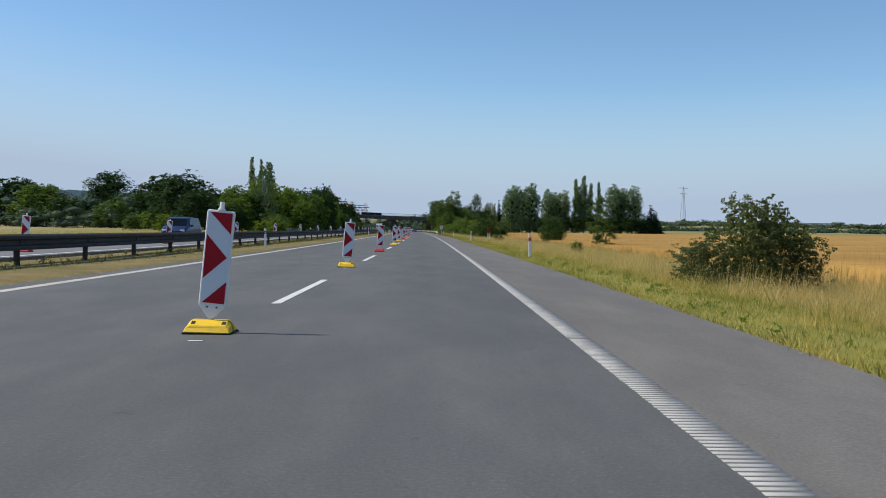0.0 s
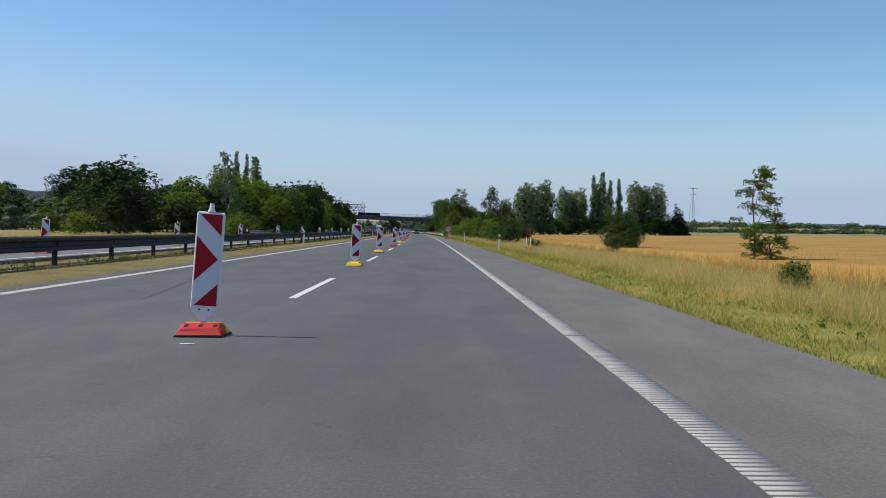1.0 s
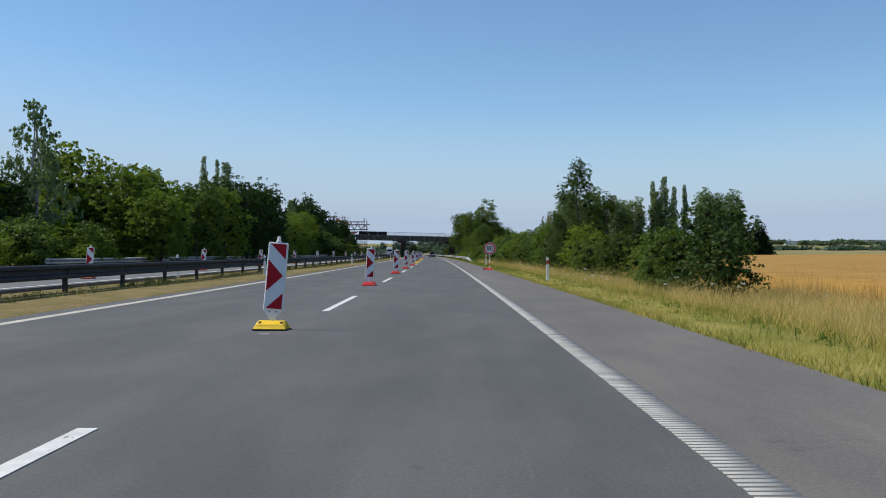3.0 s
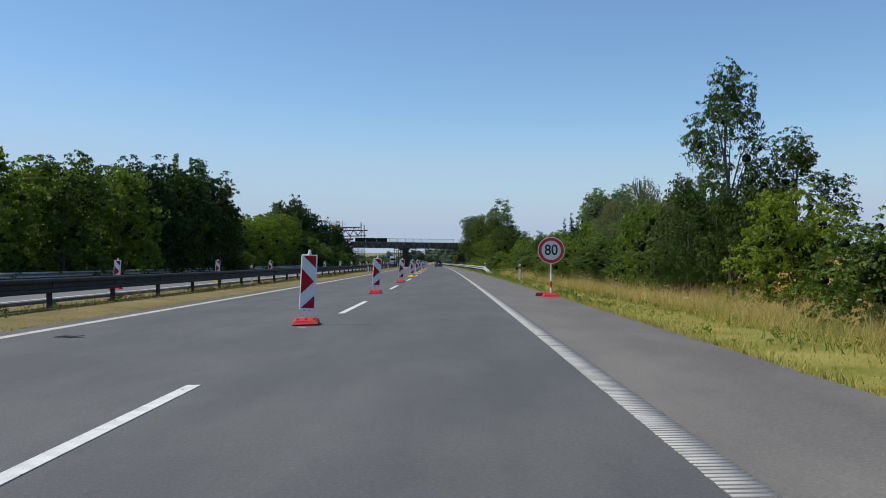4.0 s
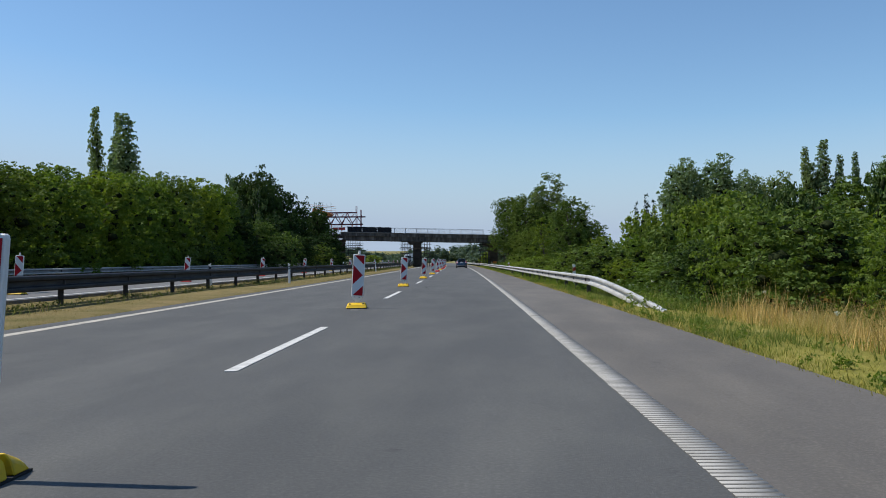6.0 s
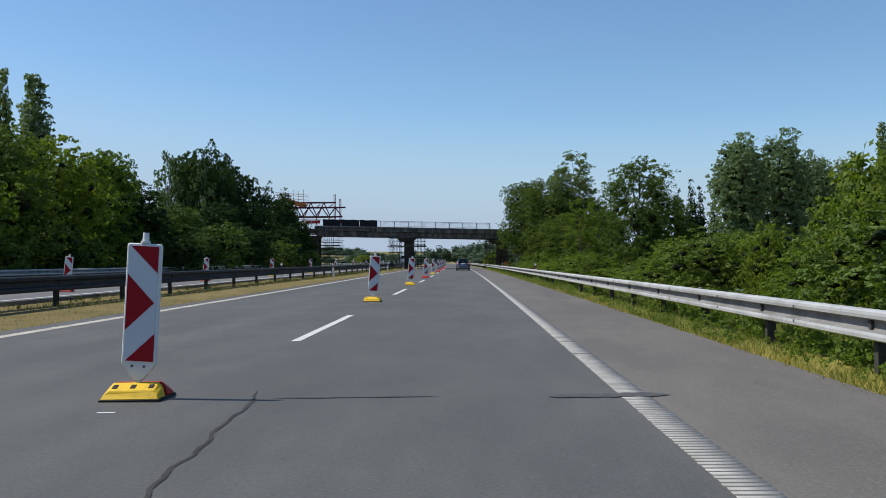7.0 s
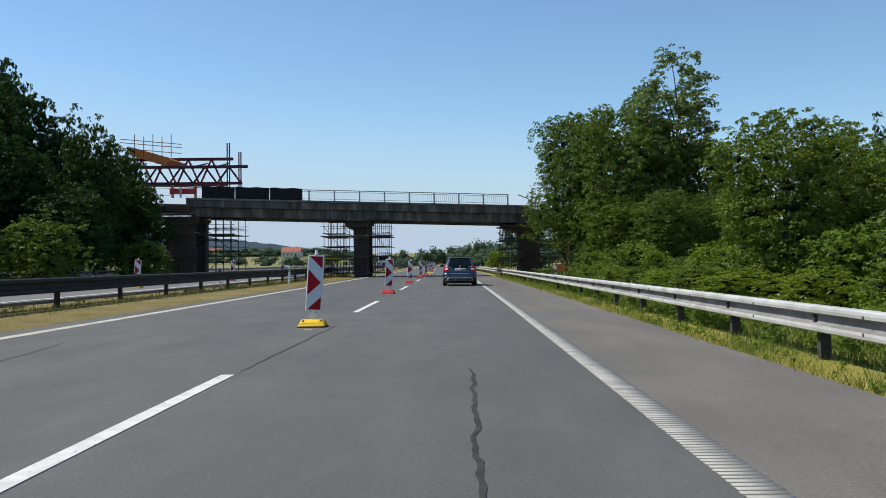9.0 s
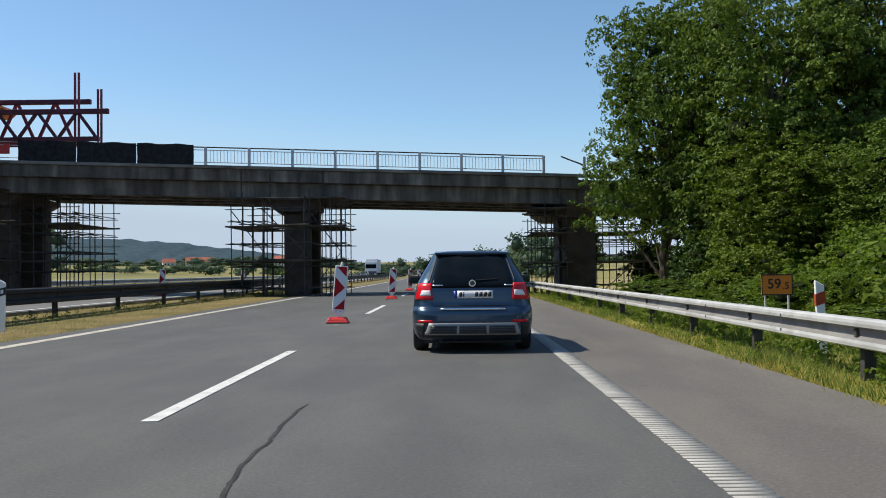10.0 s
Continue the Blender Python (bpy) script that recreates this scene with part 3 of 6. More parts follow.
FEET = "yyryyryrrrryyyyyryrrrryrryryy"  # colours of the feet along the row
SLOTS = "00101000100001000000000010000"
ROW = (0.85, 17.4, 35.3, 54.1, 71.7, 89.4, 108.3, 126.5, 144.9, 161.7, 179.5, 197.9, 214.9, 233.2, 251.3, 269.3, 287.6, 305.8, 323.4, 342.0, 360.0)
ASIDE = (-2.42, -2.5, -2.5, -2.46, -2.65, -2.53, -2.6, -2.6, -2.57, -2.6, -2.53, -2.53, -2.55, -2.67, -2.57, -2.57, -2.57, -2.6, -2.52, -2.61, -2.58)
first = {}
for i in range(29):
    s = ROW[i] if i < len(ROW) else 18.0 * i
    u = ASIDE[i] if i < len(ASIDE) else -2.58
    key = (FEET[i], SLOTS[i])
    m = place(s, u, 0.0, 2.5 * math.sin(i * 1.7), 1.2 * math.sin(i * 2.9), 1.0 * math.sin(i * 1.3 + 1))
    if key in first:
        copy_thing(first[key], m)
    else:
        first[key] = board(m, "red_plastic" if key[0] == "r" else "yellow_plastic", key[1] == "1")
    if i < 24:
        bm = bmesh.new()
        slab(bm, [(-0.07, -0.02), (0.07, -0.02), (0.07, 0.03), (-0.07, 0.03)], 0.004, "z")
        mark = part("setting_out_mark", bm, "paint", road, "short white setting-out mark")
        mark.matrix_basis = place(s - 0.75, u + 0.03, 0.0015)
for i in range(29):
    s = 24.0 + 18.06 * i
    key = ("ry"[(i * 7 // 3) % 2], "0")
    copy_thing(first[key], place(s, -14.6, 0.11, 3 * math.sin(i * 2.1), 1.5 * math.sin(i), 2 * math.sin(i * 1.1)))


# ---- marker posts ----
def marker(m, band, label):
    p = thing("marker_post", m, label, "marker post", "marker posts along the road")
    bm = bmesh.new()
    slab(bm, [(-0.06, -0.1), (0.06, -0.1), (0.06, 0.98), (-0.06, 1.05)], 0.05)
    bmesh.ops.bevel(bm, geom=bm.edges[:], offset=0.008, segments=1, affect="EDGES")
    part("post_body", bm, "white_plastic", p)
    bm = bmesh.new()
    slab(bm, [(-0.064, 0.70), (0.064, 0.74), (0.064, 0.90), (-0.064, 0.86)], 0.058)
    bmesh.ops.translate(bm, verts=bm.verts[:], vec=(0, -0.004, 0))
    b = part("post_band", bm, band, p, "coloured band")
    bm = bmesh.new()
    slab(bm, [(-0.028, 0.76), (0.028, 0.77), (0.028, 0.85), (-0.028, 0.84)], 0.006)
    bmesh.ops.translate(bm, verts=bm.verts[:], vec=(0, -0.009, 0))
    part("reflector", bm, "orange_glass" if band == "orange_glass" else "white_sheet", b)
    return p


right_post = marker(place(31.7, 4.38), "orange_glass", "white plastic marker post with an orange-red band")
for s, u, tilt in ((84.2, 4.42, 2), (134.0, 4.5, -1), (183.4, 4.5, 1.5), (234.0, 4.95, -2), (284.2, 4.78, -8), (333.9, 4.95, -2), (384, 4.95, 0), (434, 4.95, 1)):
    copy_thing(right_post, place(s, u, None, 0, 0, tilt))
left_post = marker(place(42.0, -9.2), "black_band", "white plastic marker post with a black band")
for s, tilt in ((92.3, 3), (142.0, 0), (191.0, 0), (241.0, -1), (290.2, -3), (340.0, 1), (390.0, 0)):
    copy_thing(left_post, place(s, -9.2, None, 0, 0, tilt))
for s in (86.0, 136.0, 185.0, 236.0, 286.0, 336.0):
    copy_thing(right_post if s == 185.0 else left_post, place(s + 1.0, -12.25, 0.05, 180, 0, 2))


# ---- guardrails ----
def wave(u, top, height, side):
    """The W-shaped section of a guardrail beam; side +1 faces to the right."""
    shape = ((0, 0.0), (0.06, 0.02), (0.088, 0.07), (0.092, 0.17), (0.085, 0.28), (0.006, 0.36), (0.0, 0.44), (0.0, 0.60), (0.006, 0.65), (0.085, 0.72), (0.092, 0.82), (0.088, 0.93), (0.06, 0.98), (0, 1.0))
    out = [(u + side * d, top - height * f) for d, f in shape]
    return out + [(x - side * 0.012, z) for x, z in reversed(out)]


def guardrail(s0, s1, u, side, top, height, gap, steel, label, base):
    g = thing("guardrail", Matrix.Identity(4), label, "guardrail")
    for a in np.arange(s0, s1, 24.0):
        bm = sweep(a, min(s1, a + 24.1), 4, wave(u, top, height, side))
        # valley faces get the steel darkened for shadow and grime
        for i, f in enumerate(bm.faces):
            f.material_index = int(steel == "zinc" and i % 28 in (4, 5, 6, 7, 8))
        beam_part = part("rail_beam", bm, steel, g)
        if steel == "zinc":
            beam_part.data.materials.append(M["shade_grime_zinc"])
    bm = bmesh.new()
    slab(bm, [(-0.06, -0.05), (0.06, -0.05), (0.06, -0.043), (-0.053, -0.043), (-0.053, 0.043), (0.06, 0.043), (0.06, 0.05), (-0.06, 0.05)], top - height * 0.25 - base + 0.3, "z")
    bmesh.ops.translate(bm, verts=bm.verts[:], vec=(0, 0, -0.3))
    pst = None
    bm2 = bmesh.new()
    box(bm2, (0.09, 0.06, height * 0.3), (0, 0, 0), bevel=0.01)
    blk = None
    for i, s in enumerate(np.arange(s0 + 1.0, s1, gap)):
        m = Matrix.Translation(on_road(s, u - side * 0.09, base)) @ pose(0, 0, 0, 1.5 * math.sin(i * 3.3), 1.2 * math.sin(i * 1.9), heading(s))
        n = Matrix.Translation(on_road(s, u - side * 0.005, top - height * 0.5)) @ pose(0, 0, 0, 0, 0, heading(s))
        if pst is None:
            pst, blk = part("rail_post", bm, "post_steel", g, "rusty dark post"), part("spacer", bm2, "post_steel", g)
            pst.matrix_basis, blk.matrix_basis = m, n
        else:
            again(pst, m), again(blk, n)
    bm = bmesh.new()
    rod(bm, (side * 0.078, 0, 0), (side * 0.098, 0, 0), 0.02, 6)
    nut = None
    for s in np.arange(s0 + 3.0, min(s1, s0 + 170), gap):
        for f in (0.22, 0.78):
            m = Matrix.Translation(on_road(s, u, top - height * f))
            if nut is None:
                nut = part("beam_bolt", bm, "bolt", g)
                nut.matrix_basis = m
            else:
                again(nut, m)
    return g


rail_r = guardrail(223.8, 620, 4.22, -1, 0.60, 0.32, 3.432, "zinc", "pale galvanised guardrail along the hard shoulder", -0.08)
# the near end of the rail runs down into the grass
bm = bmesh.new()
rings = []
for f in np.linspace(0, 1, 9):
    drop = 0.62 * (1 - f) ** 1.4
    rings.append([bm.verts.new(on_road(213.8 + 10 * f, u + 0.35 * (1 - f), z - drop)) for u, z in wave(4.22, 0.60, 0.32, -1)])
for a, b in zip(rings, rings[1:]):
    for i in range(len(a)):
        j = (i + 1) % len(a)
        bm.faces.new((a[i], a[j], b[j], b[i]))
bmesh.ops.recalc_face_normals(bm, faces=bm.faces)
part("rail_end", bm, "zinc", rail_r, "sloping end of the rail")
rail_m = guardrail(-60, 620, -10.55, 1, 0.83, 0.40, 4.6, "shaded_zinc", "double-sided guardrail along the median, darkened for its shaded side", 0.03)
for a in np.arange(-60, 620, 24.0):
    part("rail_beam", sweep(a, min(620, a + 24.1), 4, wave(-11.0, 0.83, 0.40, -1)), "shaded_zinc", rail_m, "beam facing the oncoming lanes")
bm = bmesh.new()
box(bm, (0.36, 0.07, 0.14), (0, 0, 0), bevel=0.01)
arm = None
for s in np.arange(-59.0, 620, 4.6):
    m = Matrix.Translation(on_road(s, -10.8, 0.63)) @ pose(0, 0, 0, 0, 0, heading(s))
    if arm is None:
        arm = part("spacer_arm", bm, "post_steel", rail_m)
        arm.matrix_basis = m
    else:
        again(arm, m)
guardrail(150, 620, -24.0, 1, 0.85, 0.33, 8.0, "zinc", "galvanised guardrail on the far side of the oncoming lanes", 0.05)

# ---- speed limit sign ----
sign = thing("speed_limit_sign", place(156.9, 3.28, -0.03, -2, 0, 1.0), "round red-rimmed 80 speed limit sign on a red plastic foot", "road sign")
foot(sign, "red_plastic", False)
for ob in sign.children:
    ob.location.y = -0.1
bm = bmesh.new()
box(bm, (0.52, 0.16, 0.11), (-0.2, 0.42, 0.075), Matrix.Rotation(radians(-8), 3, "Z"), 0.9, 0.015)
part("rear_foot", bm, "gantry_red", sign, "worn brown rear ballast bar")
for i, (a, b, mat) in enumerate(((0.12, 0.30, "white_plastic"), (0.30, 0.50, "red_plastic"), (0.50, 0.74, "white_plastic"), (0.74, 1.75, "zinc"))):
    bm = bmesh.new()
    rod(bm, (0, 0, a), (0, 0, b), 0.03, 12)
    part("pole_section", bm, mat, sign)
bm = bmesh.new()
slab(bm, disc(0.42, 48), 0.025)
bmesh.ops.translate(bm, verts=bm.verts[:], vec=(0, -0.06, 1.47))
plate = part("sign_plate", bm, "white_plastic", sign, "round sign plate with a white edge")
for name, r, mat, y in (("red_rim", 0.40, "sign_red", -0.064), ("white_face", 0.302, "white_sheet", -0.068)):
    bm = bmesh.new()
    slab(bm, disc(r, 48), 0.004)
    bmesh.ops.translate(bm, verts=bm.verts[:], vec=(0, y, 1.47))
    part(name, bm, mat, plate)
for x, z in ((0, 1.2), (0, 1.7)):
    bm = bmesh.new()
    box(bm, (0.12, 0.04, 0.04), (x, -0.02, z), bevel=0.006)
    part("clamp", bm, "zinc", sign)


def writing(text, size, parent, m, material, name="writing", bold=0.0):
    c = bpy.data.curves.new(name, "FONT")
    c.body, c.size, c.extrude, c.align_x, c.align_y, c.offset = text, size, 0.0015, "CENTER", "CENTER", bold
    tmp = bpy.data.objects.new(name, c)
    scene.collection.objects.link(tmp)
    me = bpy.data.meshes.new_from_object(tmp.evaluated_get(bpy.context.evaluated_depsgraph_get()))
    bpy.data.objects.remove(tmp)
    me.materials.clear()
    ob = link_mesh(name, me, material, parent)
    ob.matrix_basis = m
    return ob


writing("80", 0.44, plate, pose(0, -0.0705, 1.47, 90, 0, 0) @ Matrix.Diagonal((0.95, 1.05, 1, 1)), "ink", "digits", 0.006)

# ---- kilometre plate ----
km = thing("kilometre_plate", place(337.3, 5.55, -0.3, 0), "small orange kilometre plate on two thin posts in the hedge", "road sign")
for x in (-0.2, 0.2):
    bm = bmesh.new()
    rod(bm, (x, 0.02, -0.2), (x, 0.02, 1.3), 0.02, 8)
    part("plate_post", bm, "zinc", km)
bm = bmesh.new()
box(bm, (0.54, 0.02, 0.36), (0, 0, 1.14), bevel=0.006)
kp = part("plate_face", bm, "orange_sheet", km, "orange plate with a dark border")
for size, at in (((0.54, 0.006, 0.02), (0, -0.012, 1.31)), ((0.54, 0.006, 0.02), (0, -0.012, 0.97)), ((0.02, 0.006, 0.32), (-0.26, -0.012, 1.14)), ((0.02, 0.006, 0.32), (0.26, -0.012, 1.14))):
    bm = bmesh.new()
    box(bm, size, at)
    part("plate_border", bm, "ink", kp)
writing("59", 0.24, kp, pose(-0.05, -0.0125, 1.15, 90, 0, 0), "ink", "digits", 0.004)
writing(".5", 0.17, kp, pose(0.15, -0.0125, 1.12, 90, 0, 0), "ink", "digits", 0.003)

# ---- survey poles ----
for s, u in ((83.9, 6.15), (82.0, 6.2)):
    p = thing("survey_pole", place(s, u, -0.25), "red and white banded survey pole in the verge grass", "survey pole", "survey poles in the verge")
    for i, (a, b) in enumerate(((-0.1, 0.45), (0.45, 1.05), (1.05, 1.7))):
        bm = bmesh.new()
        rod(bm, (0, 0, a), (0, 0, b), 0.025, 10)
        part("pole_band", bm, "white_plastic" if i == 1 else "red_sheet", p)
p = thing("survey_peg", place(83.2, 5.7, -0.2), "short yellow-topped wooden survey peg", "survey pole")
bm = bmesh.new()
box(bm, (0.04, 0.04, 0.5), (0, 0, 0.2), bevel=0.005)
part("peg", bm, "yellow_plastic", p)

# ---- bridge ----
A, B = (-22.3, 365.4), (6.6, 368.4)  # near face of the deck, u and s


def span(u):
    """s of the near face and height of the deck's top at u."""
    f = (u - A[0]) / (B[0] - A[0])
    return A[1] + f * (B[1] - A[1]), 6.63 - 0.024 * (u - A[0])


def deck_piece(u0, u1, y0, y1, z0, z1, steps=1):
    """A prism under the deck's top: y from the near face, z below the top."""
    bm = bmesh.new()
    rings = []
    for u in np.linspace(u0, u1, steps + 1):
        s, z = span(u)
        rings.append([bm.verts.new(on_road(s + y, u, z + h)) for y, h in ((y0, z0), (y1, z0), (y1, z1), (y0, z1))])
    for a, b in zip(rings, rings[1:]):
        for i in range(4):
            j = (i + 1) % 4
            bm.faces.new((a[i], a[j], b[j], b[i]))
    bm.faces.new(rings[0])
    bm.faces.new(rings[-1][::-1])
    bmesh.ops.recalc_face_normals(bm, faces=bm.faces)
    bmesh.ops.bevel(bm, geom=[e for e in bm.edges if e.calc_length() > 2], offset=0.02, segments=1, affect="EDGES")
    return bm


bridge = thing("bridge", Matrix.Identity(4), "weathered concrete road bridge under repair, stained dark", "bridge")
part("deck_slab", deck_piece(-22.3, 6.6, 0.0, 8.0, -0.60, 0.0, 1), "fascia", bridge, "deck slab with a stained fascia")
for k in range(4):
    part("girder", deck_piece(-22.0, 6.6, 0.35 + 2.1 * k, 1.15 + 2.1 * k, -1.38, -0.602, 1), "fascia", bridge, "main girder")
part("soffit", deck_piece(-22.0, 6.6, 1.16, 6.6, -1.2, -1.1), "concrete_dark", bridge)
part("kerb", deck_piece(-22.3, 8.5, -0.12, 0.35, 0.003, 0.16, 1), "concrete", bridge, "paler kerb beam")
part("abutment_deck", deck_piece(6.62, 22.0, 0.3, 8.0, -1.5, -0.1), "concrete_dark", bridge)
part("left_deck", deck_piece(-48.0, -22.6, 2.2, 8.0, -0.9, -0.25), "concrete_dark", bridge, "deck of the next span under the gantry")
for u, w, h in ((-8.0, 1.35, 0), (6.85, 1.55, 0), (-23.3, 2.4, 0)):
    s, z = span(u)
    for row in (1.0, 4.6):
        bm = bmesh.new()
        box(bm, (w, 1.5, z - 1.78 + 0.6), (0, 0, (z - 1.78 - 0.6) / 2), bevel=0.06)
        col = part("pier", bm, "concrete_dark", bridge, "blotched dark concrete pier")
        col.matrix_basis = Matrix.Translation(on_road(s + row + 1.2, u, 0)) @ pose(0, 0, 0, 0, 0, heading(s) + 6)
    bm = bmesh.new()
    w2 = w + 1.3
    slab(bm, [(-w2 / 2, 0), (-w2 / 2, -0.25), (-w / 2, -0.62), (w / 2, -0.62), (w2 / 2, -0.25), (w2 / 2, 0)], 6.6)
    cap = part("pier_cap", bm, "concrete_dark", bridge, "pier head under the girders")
    cap.matrix_basis = Matrix.Translation(on_road(s + 0.9, u, z - 1.383)) @ pose(0, 0, 0, 0, 0, heading(s) + 6)
for u, y in ((-10.4, 0), (-9.0, 0), (-7.6, 0), (-6.4, 0), (5.6, 0)):
    bm = bmesh.new()
    s, z = span(u)
    rod(bm, on_road(s - 0.06, u, z - 1.6), on_road(s - 0.06, u, z + 0.1), 0.035, 8)
    part("drain_pipe", bm, "scaffold", bridge)

railing = thing("bridge_railing", Matrix.Identity(4), "pale painted steel railing with thin uprights on the bridge", "railing")
bay = 2.12
edges = np.arange(-27.0, 7.0, bay)
bm = bmesh.new()
box(bm, (0.14, 0.10, 0.92), (0, 0, 0.46), bevel=0.008)
rp = None
bmb = bmesh.new()
rod(bmb, (0, 0, 0.16), (0, 0, 0.76), 0.014, 6)
rb = None
for u in edges:
    s, z = span(u)
    m = Matrix.Translation(on_road(s + 0.1, u, z + 0.155)) @ pose(0, 0, 0, 0, 0, heading(s) + 6)
    if rp is None:
        rp = part("railing_post", bm, "rail_paint", railing)
        rp.matrix_basis = m
    else:
        again(rp, m)
    if u + bay > 5.6 or u < -13:
        continue
    for i in range(11):
        v = u + 0.22 + i * (bay - 0.44) / 10
        s, z = span(v)
        m = Matrix.Translation(on_road(s + 0.1, v, z + 0.155)) @ pose(0, 0, 0, 0, 0, 6)
        if rb is None:
            rb = part("baluster", bmb, "rail_paint", railing)
            rb.matrix_basis = m
        else:
            again(rb, m)
for u in edges[:-1]:
    if u + bay > 6.2:
        continue
    for h, r in ((1.06, 0.035), (0.92, 0.022), (0.31, 0.022)):
        bm = bmesh.new()
        (s, z), (s2, z2) = span(u), span(u + bay)
        rod(bm, on_road(s + 0.1, u, z + h), on_road(s2 + 0.1, u + bay, z2 + h), r, 6)
        part("railing_bar", bm, "rail_paint" if h < 1.0 else "post_steel", railing)
bm = bmesh.new()
(s, z), (s2, z2) = span(5.7), span(7.0)
rod(bm, on_road(s + 0.1, 5.7, z + 1.06), on_road(s2 + 0.1, 7.0, z2 + 0.6), 0.04, 6)
part("railing_bar", bm, "post_steel", railing, "bent end of the handrail")

for u0, u1 in ((-21.0, -18.3), (-18.25, -15.45), (-15.4, -12.7)):
    net = thing("debris_net", Matrix.Identity(4), "black debris netting hung over the bridge railing", "netting", "nets on the bridge railing")
    bm = bmesh.new()
    cols = []
    for u in np.linspace(u0, u1, 14):
        s, z = span(u)
        sag = 0.06 * abs(math.sin(u * 2.1))
        cols.append([[bm.verts.new(on_road(s + y + 0.03 * math.sin(u * 9 + h * 5), u, z + 0.1 + h * (1.1 - sag))) for h in np.linspace(0, 1, 6)] for y in (-0.07, -0.04)])
    for a, b in zip(cols, cols[1:]):
        for side in (0, 1):
            for i in range(5):
                bm.faces.new((a[side][i], b[side][i], b[side][i + 1], a[side][i + 1]))
        for i in (0, 5):
            bm.faces.new((a[0][i], a[1][i], b[1][i], b[0][i]))
    bmesh.ops.recalc_face_normals(bm, faces=bm.faces)
    part("net_cloth", bm, "net", net)


# ---- scaffolds ----
def scaffold(u0, u1, s0, s1, top, lifts, nu, ns, seed, label):
    sc = thing("scaffold", Matrix.Identity(4), label, "scaffold", "scaffolds round the bridge piers")
    r = random.Random(seed)
    gu, gs = np.linspace(u0, u1, nu), np.linspace(s0, s1, ns)
    for u in gu:
        for s in gs:
            bm = bmesh.new()
            lean = r.uniform(-0.04, 0.04)
            rod(bm, on_road(s, u, -0.1), on_road(s, u + lean, top + r.uniform(-0.3, 0.5)), 0.028, 6)
            part("standard", bm, "scaffold", sc)
    for k in range(lifts):
        z = 0.35 + k * (top - 0.4) / (lifts - 1)
        for s in gs:
            bm = bmesh.new()
            rod(bm, on_road(s, u0 - 0.2, z), on_road(s, u1 + 0.2, z + r.uniform(-0.05, 0.05)), 0.026, 6)
            part("ledger", bm, "scaffold", sc)
        for u in gu:
            bm = bmesh.new()
            rod(bm, on_road(s0 - 0.2, u, z + 0.05), on_road(s1 + 0.2, u, z + 0.05), 0.026, 6)
            part("transom", bm, "scaffold", sc)
    for z in (top * 0.33, top * 0.68, top * 0.97)[: 3 if nu > 2 else 2]:
        for h in (0.15, 1.0):
            if z + h < top + 0.4:
                for s in (s0 - 0.05, s1 + 0.05):
                    bm = bmesh.new()
                    rod(bm, on_road(s, u0 - 0.3, z + h), on_road(s, u1 + 0.3, z + h + r.uniform(-0.04, 0.04)), 0.022 if h > 0.3 else 0.045, 5)
                    part("guard_rail", bm, "scaffold" if h > 0.3 else "plank", sc)
        for k in range(4):
            bm = bmesh.new()
            s = s0 + (s1 - s0) * (k + 0.5) / 4
            bmesh.ops.translate(box(bm, (u1 - u0 + 0.3, (s1 - s0) / 4 - 0.02, 0.05), (0, 0, 0)), verts=bm.verts[:], vec=on_road(s, (u0 + u1) / 2, z + 0.12))
            part("scaffold_board", bm, "plank", sc)
    for a, b, z in ((u0, u1, 0.1), (u1, u0, top * 0.45)):
        bm = bmesh.new()
        rod(bm, on_road(s0 - 0.04, a, z), on_road(s0 - 0.04, b, z + top * 0.42), 0.026, 6)
        part("brace", bm, "scaffold", sc)
    return sc


tube = "steel tube scaffold with plank decks round a bridge pier"
scaffold(-10.9, -9.3, 366.6, 371.5, 4.9, 5, 4, 3, 1, tube)
scaffold(-7.1, -5.5, 366.8, 371.5, 4.9, 5, 4, 3, 2, tube)
scaffold(-9.2, -7.2, 366.0, 366.9, 4.9, 4, 2, 2, 7, tube)
scaffold(4.3, 5.9, 368.0, 372.5, 4.3, 5, 4, 3, 3, tube)
scaffold(7.8, 9.9, 368.4, 372.5, 4.3, 6, 3, 3, 4, tube)
scaffold(-21.6, -18.9, 367.0, 372.5, 5.3, 6, 5, 3, 5, tube)
scaffold(-28.0, -24.7, 366.2, 372.0, 6.2, 7, 4, 3, 6, tube)
scaffold(-24.6, -21.7, 364.4, 366.0, 5.4, 7, 5, 2, 8, tube)

# ---- launching gantry and formwork ----
gantry = thing("launching_gantry", Matrix.Identity(4), "dark red steel truss gantry standing over the bridge deck", "truss")


def beam(a, b, w, material, name, parent):
    a, b = Vector(a), Vector(b)
    bm = bmesh.new()
    box(bm, (w, w, (b - a).length), (0, 0, 0), bevel=w * 0.08)
    t = (b - a).to_track_quat("Z", "Y").to_matrix().to_4x4()
    ob = part(name, bm, material, parent)
    ob.matrix_basis = Matrix.Translation((a + b) / 2) @ t
    return ob


for row, s, zb, zt, end in ((0, 369.0, 8.3, 9.75, -17.9), (1, 371.2, 8.35, 10.68, -19.7)):
    mat = "gantry_dark" if row == 0 else "gantry_red"
    beam(on_road(s, -44, zt), on_road(s, end, zt), 0.26, "gantry_dark", "top_chord", gantry)
    beam(on_road(s, -44, zb), on_road(s, end - 0.5, zb), 0.24, mat, "bottom_chord", gantry)
    u = -18.5 - 2.1 * row
    while u > -43:
        beam(on_road(s, u, zb), on_road(s, u - 1.05, zt), 0.15, mat, "diagonal", gantry)
        beam(on_road(s, u - 2.1, zb), on_road(s, u - 1.05, zt), 0.15, mat, "diagonal", gantry)
        u -= 2.1
